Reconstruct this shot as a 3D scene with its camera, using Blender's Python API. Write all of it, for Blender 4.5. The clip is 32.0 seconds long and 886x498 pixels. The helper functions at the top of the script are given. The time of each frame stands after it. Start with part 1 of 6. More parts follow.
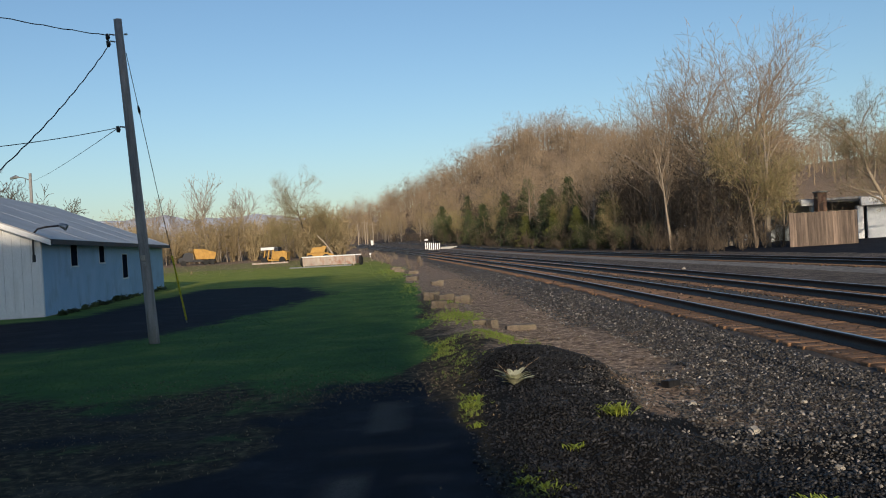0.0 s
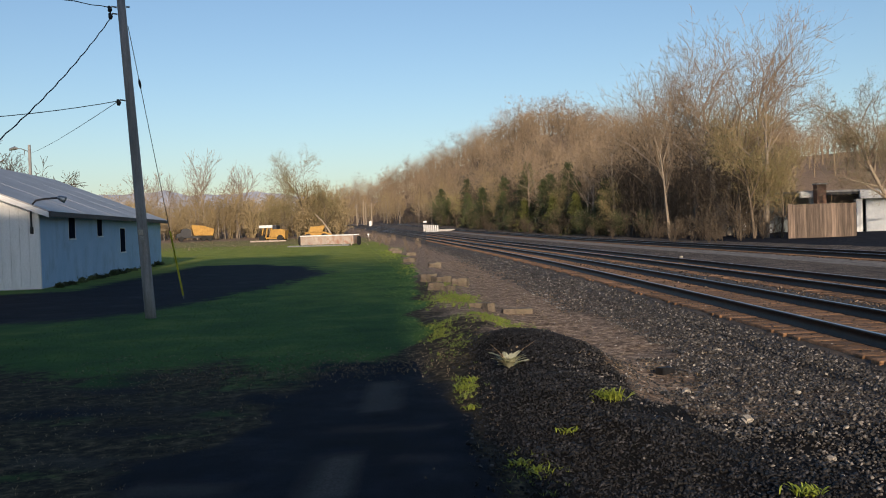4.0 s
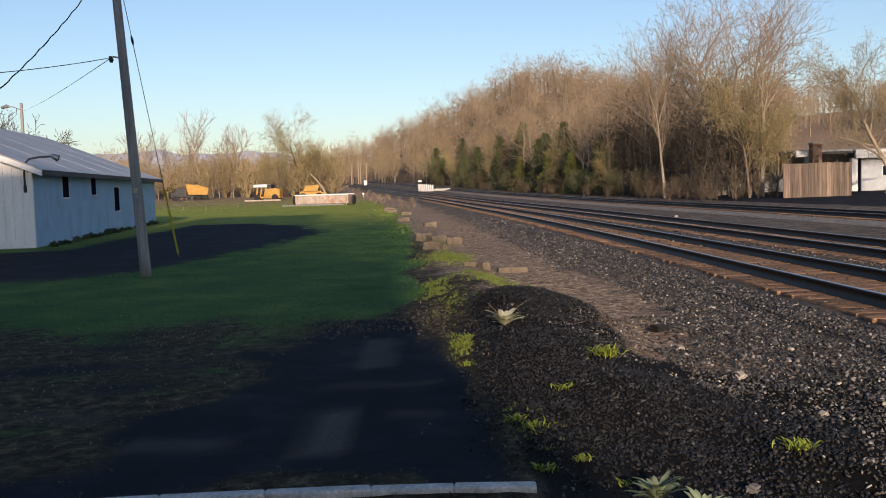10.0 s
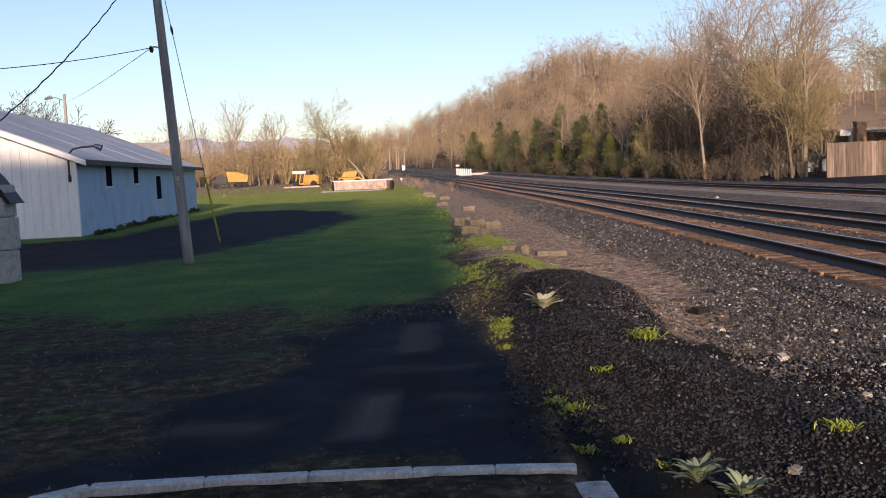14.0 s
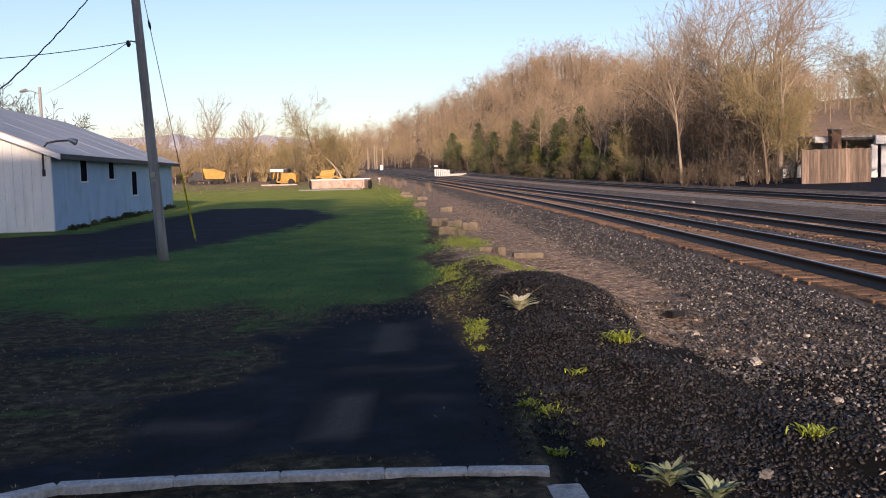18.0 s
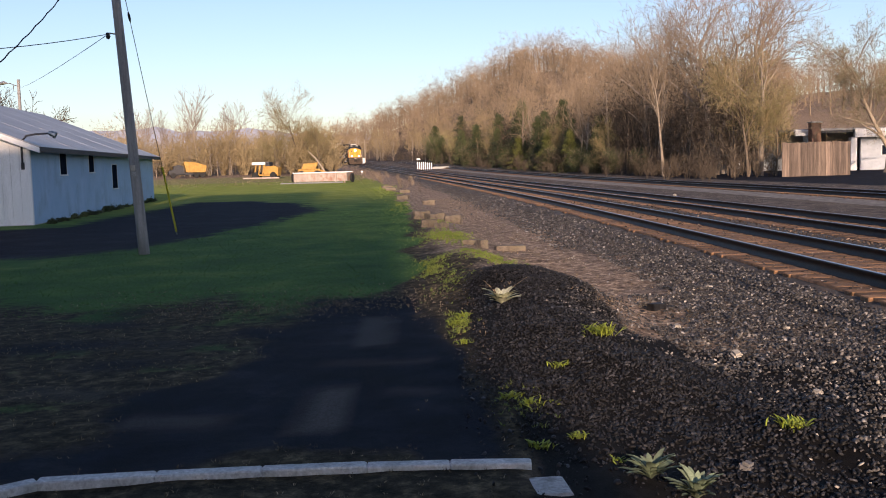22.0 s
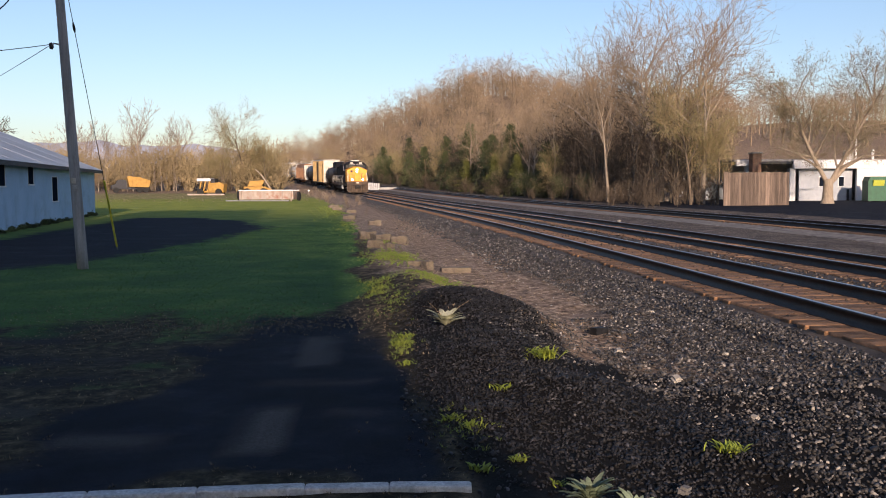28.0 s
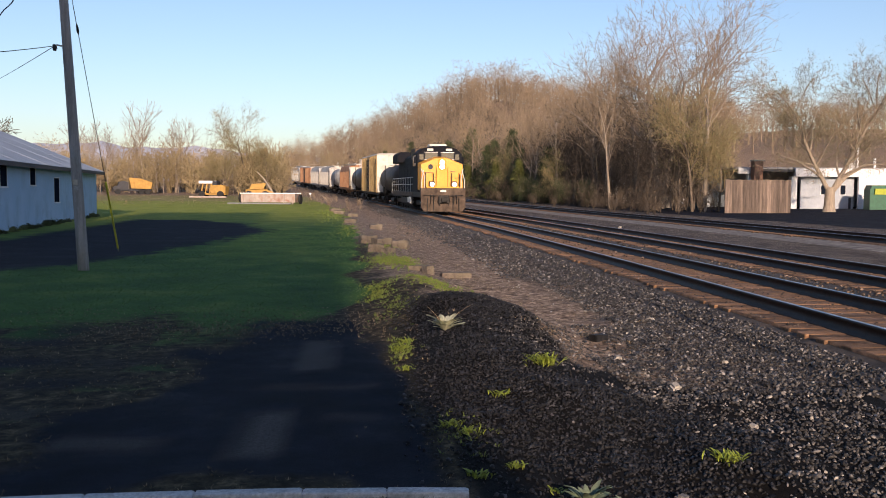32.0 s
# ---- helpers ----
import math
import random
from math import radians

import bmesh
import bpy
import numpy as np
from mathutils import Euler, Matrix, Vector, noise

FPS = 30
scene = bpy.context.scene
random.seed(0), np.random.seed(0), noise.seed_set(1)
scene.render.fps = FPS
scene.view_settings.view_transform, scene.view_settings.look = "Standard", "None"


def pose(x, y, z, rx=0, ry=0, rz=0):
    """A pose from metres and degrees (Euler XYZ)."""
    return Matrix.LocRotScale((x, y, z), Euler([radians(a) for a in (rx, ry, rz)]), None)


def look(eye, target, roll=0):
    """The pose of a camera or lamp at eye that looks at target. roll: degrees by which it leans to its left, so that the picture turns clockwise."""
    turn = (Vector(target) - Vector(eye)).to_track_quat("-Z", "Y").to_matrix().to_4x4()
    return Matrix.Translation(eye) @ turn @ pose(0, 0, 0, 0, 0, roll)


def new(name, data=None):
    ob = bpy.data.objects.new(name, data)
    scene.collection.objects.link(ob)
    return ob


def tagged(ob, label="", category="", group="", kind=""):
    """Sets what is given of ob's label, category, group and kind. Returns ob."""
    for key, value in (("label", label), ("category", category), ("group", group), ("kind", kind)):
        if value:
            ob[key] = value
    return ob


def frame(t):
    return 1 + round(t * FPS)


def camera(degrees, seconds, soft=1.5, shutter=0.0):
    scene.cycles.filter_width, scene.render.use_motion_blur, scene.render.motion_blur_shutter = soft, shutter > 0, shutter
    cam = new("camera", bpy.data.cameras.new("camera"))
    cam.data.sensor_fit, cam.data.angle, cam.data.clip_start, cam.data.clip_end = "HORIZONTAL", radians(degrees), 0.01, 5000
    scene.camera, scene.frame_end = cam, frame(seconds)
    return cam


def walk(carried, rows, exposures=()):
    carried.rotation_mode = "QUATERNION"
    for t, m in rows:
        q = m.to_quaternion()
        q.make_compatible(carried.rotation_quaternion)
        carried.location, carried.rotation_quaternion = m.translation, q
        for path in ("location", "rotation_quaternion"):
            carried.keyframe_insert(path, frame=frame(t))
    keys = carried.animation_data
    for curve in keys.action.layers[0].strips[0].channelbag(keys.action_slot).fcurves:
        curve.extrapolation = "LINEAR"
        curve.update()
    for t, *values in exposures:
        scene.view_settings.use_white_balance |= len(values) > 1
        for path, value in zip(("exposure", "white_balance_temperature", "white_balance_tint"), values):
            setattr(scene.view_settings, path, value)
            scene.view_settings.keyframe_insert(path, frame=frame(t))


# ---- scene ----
cam = camera(49.36, 32.0, 1.0)
DEEP = 1.18  # plan depths (y) are stretched to 1.18 m to fit the camera's view; across (x) stays 1 m
EYE = (0.0, 0.0, 1.55)
# seconds, yaw, pitch, roll, sway x, y, z: a telephone held in the hand, turned but not carried
ROWS = [
    (0, -0.899, -0.239, 3.305, 0.002, -0.017, 0.029), (0.5, -1.159, -0.961, 1.944, -0.003, -0.006, 0.023), (1, -0.673, -0.826, 2.026, -0.005, -0.017, 0.024),
    (1.5, -1.550, -0.856, 2.147, -0.002, -0.004, 0.023), (2, -1.282, -1.143, 1.723, -0.008, -0.002, 0.023), (2.5, -1.185, -0.801, 1.669, -0.002, -0.002, 0.021),
    (4.5, -0.972, -1.487, 1.853, -0.001, -0.007, 0.019), (5, -1.226, -1.603, 1.662, -0.003, -0.008, 0.019), (5.5, -0.615, -1.700, 1.544, -0.001, 0.007, 0.011),
    (6, -0.502, -2.114, 1.722, 0.001, -0.007, 0.011), (6.5, -0.808, -2.125, 2.396, -0.003, 0.005, 0.017), (7, -0.943, -1.968, 2.059, 0.000, 0.014, 0.012),
    (7.5, -0.150, -2.284, 1.665, -0.008, 0.001, 0.009), (8, -0.491, -2.774, 2.204, -0.004, 0.008, 0.015), (8.5, -0.577, -2.349, 1.539, -0.014, -0.005, 0.010),
    (9, -0.691, -2.746, 1.477, -0.008, -0.008, 0.009), (9.5, -0.627, -2.978, 1.172, -0.010, 0.002, 0.008), (10, -1.296, -3.692, 1.792, -0.011, -0.005, -0.002),
    (10.5, -1.624, -4.584, 2.154, 0.002, 0.004, 0.001), (11, -1.408, -4.665, 1.340, -0.009, -0.018, -0.002), (11.5, 0.066, -4.947, 1.380, -0.006, -0.051, -0.000),
    (12, 0.452, -5.030, 1.950, -0.014, -0.044, -0.001), (12.5, 0.558, -4.715, 2.442, -0.013, -0.042, 0.002), (13, 0.021, -4.447, 1.962, -0.012, -0.053, 0.004),
    (13.5, 0.412, -4.367, 2.323, -0.008, -0.044, 0.004), (14, 0.956, -4.534, 2.563, -0.010, -0.047, 0.000), (14.5, 1.131, -4.724, 2.368, -0.006, -0.040, 0.000),
    (16.5, 0.915, -5.301, 1.976, -0.005, -0.028, -0.002), (17, 0.860, -5.255, 1.986, -0.009, -0.033, 0.000), (17.5, 0.393, -4.815, 1.725, -0.009, -0.025, -0.003),
    (18, -0.334, -4.552, 1.632, -0.002, -0.022, -0.003), (18.5, -0.094, -4.706, 1.939, -0.006, -0.027, -0.003), (19, -0.165, -4.597, 1.718, -0.004, -0.024, -0.003),
    (19.5, -0.162, -4.777, 1.729, -0.004, -0.026, -0.001), (20, -0.462, -4.649, 1.811, -0.002, -0.022, -0.002), (20.5, -0.412, -4.663, 1.618, -0.002, -0.021, -0.003),
    (21, -0.798, -4.835, 1.266, -0.004, -0.025, -0.002), (21.5, -1.203, -4.644, 1.054, -0.002, -0.007, -0.004), (22, -1.370, -4.992, 1.646, 0.002, -0.018, -0.000),
    (22.5, -1.775, -4.265, 0.945, -0.004, -0.012, -0.003), (23, -1.868, -3.762, 0.544, -0.002, -0.007, 0.001), (23.5, -2.078, -4.052, 0.473, -0.000, -0.006, -0.007),
    (24, -2.390, -3.901, 0.335, 0.005, -0.007, -0.004), (24.5, -3.225, -3.503, -0.355, 0.007, -0.001, -0.003), (25, -2.750, -3.738, -0.127, 0.004, -0.002, -0.005),
    (25.5, -3.340, -3.683, 0.068, 0.011, -0.008, -0.002), (26, -3.108, -3.700, 0.197, 0.008, -0.008, -0.006), (26.5, -3.929, -3.834, 0.051, 0.014, 0.000, -0.008),
    (28.5, -4.488, -3.691, 0.251, 0.013, 0.009, -0.008), (29, -3.998, -3.599, 0.205, 0.019, 0.018, -0.010), (29.5, -4.105, -3.627, 0.277, 0.012, 0.013, -0.006),
    (30, -4.173, -3.613, 0.447, 0.019, 0.012, -0.006), (30.5, -3.726, -3.216, 0.551, 0.011, 0.009, -0.006), (31, -3.927, -3.491, -0.232, 0.021, 0.005, 0.000),
    (31.5, -3.895, -3.772, -0.399, 0.015, 0.005, -0.006), (32, -4.380, -3.503, -0.306, 0.020, -0.001, 0.002),
]
EXPOSURES = [(0.0, -0.24, 6150, 8), (2.0, -0.18, 6300, 10), (6.0, -0.10, 6500, 13), (9.5, 0.02, 6600, 15), (11.0, 0.28, 6600, 23), (15.0, 0.34, 6700, 25), (18.0, 0.36, 6750, 26), (23.0, 0.28, 6600, 24), (26.0, 0.2, 6500, 22), (32.0, 0.18, 6450, 22)]
walk(cam, [(t, pose(EYE[0] + sx, EYE[1] + sy, EYE[2] + sz, 90 + pitch, roll, yaw)) for t, yaw, pitch, roll, sx, sy, sz in ROWS], EXPOSURES)

# ---- light ----
SUN_X, SUN_EL = 0.059, radians(14.5)  # the sun stands low behind the camera, a little to its right
sun_way = Vector((SUN_X * math.cos(SUN_EL), -math.cos(SUN_EL), math.sin(SUN_EL))).normalized()
world = bpy.data.worlds.new("morning_sky")
world.use_nodes = True
scene.world = world
wn = world.node_tree
sky = wn.nodes.new("ShaderNodeTexSky")
sky.sky_type, sky.sun_disc = "NISHITA", False
sky.sun_elevation, sky.sun_rotation = SUN_EL, math.atan2(sun_way.x, sun_way.y)
sky.air_density, sky.dust_density, sky.ozone_density = 1.0, 0.8, 2.6
wn.nodes["Background"].inputs["Strength"].default_value = 0.14
tone = wn.nodes.new("ShaderNodeHueSaturation")
tone.inputs["Saturation"].default_value = 1.0
wn.links.new(sky.outputs[0], tone.inputs["Color"])
wn.links.new(tone.outputs[0], wn.nodes["Background"].inputs["Color"])
sun = new("sun", bpy.data.lights.new("sun", "SUN"))
sun.data.energy, sun.data.angle, sun.data.color = 5.0, radians(1.2), (1.0, 0.79, 0.56)
sun.matrix_world = look(sun_way * 50, (0, 0, 0))

# ---- shape helpers ----
rng = np.random.default_rng(7)
R_TRACK, TRACKS = 850.0 * DEEP ** 2, (6.7, 10.25, 18.7)  # radius of the curve, offsets of the three tracks


def smooth(v):
    v = min(1.0, max(0.0, v))
    return v * v * (3 - 2 * v)


def rise(y):
    """The valley floor climbs gently in the distance, y in metres."""
    y = y / DEEP
    if y < 50:
        return 0.0
    if y < 210:
        return 1.1e-4 * (y - 50) ** 2
    return 2.816 + 0.012 * (min(y, 600) - 210)


def track_x(y, offset):
    """Where a track's middle lies across the plan, at the plan's depth y."""
    y = y * DEEP
    return offset - y * y / (2 * R_TRACK) - y ** 4 / (8 * R_TRACK ** 3) if abs(y) < 710 else offset - 240


def on_track(s, offset):
    """A point of a track's centre line and its heading, s metres along the middle of track one."""
    a = s / R_TRACK
    r = R_TRACK + offset - TRACKS[0]
    return TRACKS[0] - R_TRACK + r * math.cos(a), r * math.sin(a), a


def hill(x, y):
    u = x - track_x(min(y, 600), TRACKS[2])
    az = math.degrees(math.atan2(x, max(y, 1)))
    h = 29 * smooth((u - 11) / 64) * smooth((y - 85) / 120) * smooth((520 - y) / 260)
    return h * (0.36 + 0.64 * smooth((19 - az) / 12)) if h > 0 else 0.0


def ground_z(x, y):
    """The ground's height at a place of the plan."""
    z = -0.16 + rise(y * DEEP)
    if y < 300 and x > 0:
        u = x - track_x(y, 0.0)
        z -= 0.14 * smooth((u - 0.8) / 1.2)
        z += 0.14 * smooth((u - 22.0) / 3)
    # heap of cinders and the low ridge that runs on from it
    for px, py, sx, sy, hh in ((1.7, 9.9, 0.6, 1.0, 0.40), (1.0, 10.6, 0.6, 1.2, 0.28), (1.35, 7.9, 0.75, 1.4, 0.30), (0.75, 13.6, 0.6, 2.2, 0.2), (1.75, 6.4, 0.5, 0.7, 0.16), (2.5, 5.2, 0.6, 0.5, 0.09)):
        e = ((x - px) / sx) ** 2 + ((y - py) / sy) ** 2
        if e < 9:
            z += hh * math.exp(-e)
    if 0 < y < 40 and -6 < x < 6:
        z += 0.02 * (noise.noise((x * 1.3, y * 1.3, 0)) + 0.5 * noise.noise((x * 4, y * 4, 3)))
        if 0.3 < x < 4 and y < 16:
            z += 0.045 * noise.noise((x * 2.1, y * 2.1, 7)) * smooth((x - 0.3) / 0.6)
    if y > 60:
        z += hill(x, y)
        e = ((x - 175) / 95) ** 2 + ((y - 300) / 70) ** 2
        z += 11 * math.exp(-e) if e < 9 else 0.0
    return z


def mesh_np(name, V, Q=None, T=None):
    """A mesh from arrays of corners, quads and triangles."""
    V = np.asarray(V, np.float32).reshape(-1, 3)
    Q = np.zeros((0, 4), np.int32) if Q is None else np.asarray(Q, np.int32).reshape(-1, 4)
    T = np.zeros((0, 3), np.int32) if T is None else np.asarray(T, np.int32).reshape(-1, 3)
    me = bpy.data.meshes.new(name)
    me.vertices.add(len(V))
    me.vertices.foreach_set("co", V.ravel())
    loops = np.concatenate([Q.ravel(), T.ravel()])
    me.loops.add(len(loops))
    me.loops.foreach_set("vertex_index", loops)
    me.polygons.add(len(Q) + len(T))
    starts = np.concatenate([np.arange(len(Q)) * 4, len(Q) * 4 + np.arange(len(T)) * 3]).astype(np.int32)
    me.polygons.foreach_set("loop_start", starts)
    me.update(calc_edges=True)
    me.validate()
    return me


class Shape:
    """Gathers boxes, tubes and lofts into one mesh."""

    def __init__(self):
        self.v, self.f = [], []

    def add(self, vs, fs, m=None):
        n = len(self.v)
        self.v += [tuple(m @ Vector(p)) for p in vs] if m else [tuple(p) for p in vs]
        self.f += [tuple(i + n for i in f) for f in fs]
        return self

    def box(self, x0, y0, z0, x1, y1, z1, c=0.0, m=None):
        """A box, its edges cut by c."""
        if c <= 0:
            vs = [(x, y, z) for z in (z0, z1) for y in (y0, y1) for x in (x0, x1)]
            return self.add(vs, [(0, 2, 3, 1), (4, 5, 7, 6), (0, 1, 5, 4), (2, 6, 7, 3), (0, 4, 6, 2), (1, 3, 7, 5)], m)
        ring = lambda a, b, d, e, z: [(a, b + c, z), (a + c, b, z), (d - c, b, z), (d, b + c, z), (d, e - c, z), (d - c, e, z), (a + c, e, z), (a, e - c, z)]
        vs = ring(x0 + c * .7, y0 + c * .7, x1 - c * .7, y1 - c * .7, z0) + ring(x0, y0, x1, y1, z0 + c) + ring(x0, y0, x1, y1, z1 - c) + ring(x0 + c * .7, y0 + c * .7, x1 - c * .7, y1 - c * .7, z1)
        fs = [tuple(range(7, -1, -1)), tuple(range(24, 32))]
        for k in range(3):
            fs += [(8 * k + i, 8 * k + (i + 1) % 8, 8 * k + 8 + (i + 1) % 8, 8 * k + 8 + i) for i in range(8)]
        return self.add(vs, fs, m)

    def prism(self, outline, axis, a, b, m=None):
        """An outline of 2D points drawn out along an axis from a to b."""
        put = {"x": lambda p, t: (t, p[0], p[1]), "y": lambda p, t: (p[0], t, p[1]), "z": lambda p, t: (p[0], p[1], t)}[axis]
        n = len(outline)
        vs = [put(p, a) for p in outline] + [put(p, b) for p in outline]
        return self.add(vs, [tuple(range(n)), tuple(range(2 * n - 1, n - 1, -1))] + [(i, i + n, (i + 1) % n + n, (i + 1) % n) for i in range(n)], m)

    def tube(self, pts, radii, k=8, cap=True, m=None):
        pts = [Vector(p) for p in pts]
        radii = [radii] * len(pts) if isinstance(radii, (int, float)) else radii
        vs, fs = [], []
        for i, p in enumerate(pts):
            d = (pts[min(i + 1, len(pts) - 1)] - pts[max(i - 1, 0)]).normalized()
            u = d.orthogonal().normalized() if i == 0 else (u - d * u.dot(d)).normalized()
            w = d.cross(u)
            vs += [p + (u * math.cos(2 * math.pi * j / k) + w * math.sin(2 * math.pi * j / k)) * radii[i] for j in range(k)]
        for i in range(len(pts) - 1):
            fs += [(i * k + j, i * k + (j + 1) % k, (i + 1) * k + (j + 1) % k, (i + 1) * k + j) for j in range(k)]
        if cap:
            fs += [tuple(range(k - 1, -1, -1)), tuple(range((len(pts) - 1) * k, len(pts) * k))]
        return self.add(vs, fs, m)

    def mesh(self, name):
        me = bpy.data.meshes.new(name)
        me.from_pydata(self.v, [], self.f)
        bm = bmesh.new()
        bm.from_mesh(me)
        bmesh.ops.recalc_face_normals(bm, faces=bm.faces)
        bm.to_mesh(me)
        bm.free()
        return me


def thing(name, label, category, group="", at=None, kind=""):
    ob = tagged(new(name), label, category, group, kind)
    ob.empty_display_size = 0.2
    if at is not None:
        ob.matrix_world = at
    return ob


def part(name, shape, material, parent=None, label="", flat=True):
    me = shape.mesh(name) if isinstance(shape, Shape) else shape
    if not me.materials:
        me.materials.append(material)
    ob = new(name, me)
    if parent is not None:
        ob.parent = parent
    if label:
        ob["label"] = label
    if not flat:
        me.polygons.foreach_set("use_smooth", [True] * len(me.polygons))
    return ob


# ---- materials ----
def ramp(nt, fac, stops):
    node = nt.nodes.new("ShaderNodeValToRGB")
    el = node.color_ramp.elements
    while len(el) < len(stops):
        el.new(0.5)
    for e, (p, c) in zip(el, stops):
        e.position, e.color = p, (*c, 1)
    nt.links.new(fac, node.inputs[0])
    return node.outputs[0]


def noise_tex(nt, co, scale, detail=4.0, rough=0.55):
    node = nt.nodes.new("ShaderNodeTexNoise")
    node.inputs["Scale"].default_value, node.inputs["Detail"].default_value, node.inputs["Roughness"].default_value = scale, detail, rough
    nt.links.new(co, node.inputs["Vector"])
    return node.outputs["Fac"]


def mix_col(nt, fac, a, b, kind="MIX"):
    node = nt.nodes.new("ShaderNodeMix")
    node.data_type, node.blend_type = "RGBA", kind
    for sock, v in ((node.inputs["Factor"], fac), (node.inputs["A"], a), (node.inputs["B"], b)):
        if isinstance(v, bpy.types.NodeSocket):
            nt.links.new(v, sock)
        else:
            sock.default_value = v if isinstance(v, float) else (*v, 1)
    return node.outputs["Result"]


def mat(name, a, b, scale=3.0, rough=0.8, metal=0.0, bump=0.3, fine=40.0, stain=None, vary="", stretch=(1, 1, 1), spec=0.4):
    """A surface of two tones, with grain, stains and fine relief. vary: 'object' or 'island' tones each piece a little apart."""
    m = bpy.data.materials.new(name)
    m.use_nodes = True
    nt = m.node_tree
    bs = nt.nodes["Principled BSDF"]
    co = nt.nodes.new("ShaderNodeTexCoord").outputs["Object"]
    if stretch != (1, 1, 1):
        mp = nt.nodes.new("ShaderNodeMapping")
        mp.inputs["Scale"].default_value = stretch
        nt.links.new(co, mp.inputs["Vector"])
        co = mp.outputs["Vector"]
    big, small = noise_tex(nt, co, scale), noise_tex(nt, co, fine, 5.0, 0.65)
    col = ramp(nt, big, [(0.3, a), (0.7, b)])
    shade = ramp(nt, small, [(0.25, (0.62, 0.62, 0.62)), (0.75, (1.25, 1.25, 1.25))])
    col = mix_col(nt, 1.0, col, shade, "MULTIPLY")
    if stain:
        tone, where, amount = stain
        fac = ramp(nt, noise_tex(nt, co, where, 6.0, 0.7), [(0.5, (0, 0, 0)), (0.68, (amount,) * 3)])
        col = mix_col(nt, fac, col, tone)
    if vary:
        if vary == "object":
            rnd = nt.nodes.new("ShaderNodeObjectInfo").outputs["Random"]
        else:
            rnd = nt.nodes.new("ShaderNodeNewGeometry").outputs["Random Per Island"]
        col = mix_col(nt, 1.0, col, ramp(nt, rnd, [(0.0, (0.25, 0.25, 0.25)), (0.55, (0.75, 0.74, 0.73)), (0.86, (1.6, 1.56, 1.5)), (1.0, (4.2, 4.1, 4.0))] if vary == "island" else [(0.0, (0.6, 0.6, 0.6)), (0.85, (1.15, 1.13, 1.1)), (1.0, (1.6, 1.55, 1.5))]), "MULTIPLY")
    nt.links.new(col, bs.inputs["Base Color"])
    bs.inputs["Roughness"].default_value, bs.inputs["Metallic"].default_value = rough, metal
    bs.inputs["Specular IOR Level"].default_value = spec
    if bump:
        bn = nt.nodes.new("ShaderNodeBump")
        bn.inputs["Strength"].default_value, bn.inputs["Distance"].default_value = bump, 0.02
        nt.links.new(small, bn.inputs["Height"])
        nt.links.new(bn.outputs[0], bs.inputs["Normal"])
    return m


def glow(name, col, power):
    m = bpy.data.materials.new(name)
    m.use_nodes = True
    bs = m.node_tree.nodes["Principled BSDF"]
    bs.inputs["Base Color"].default_value = (*col, 1)
    bs.inputs["Emission Color"].default_value = (*col, 1)
    bs.inputs["Emission Strength"].default_value = power
    return m


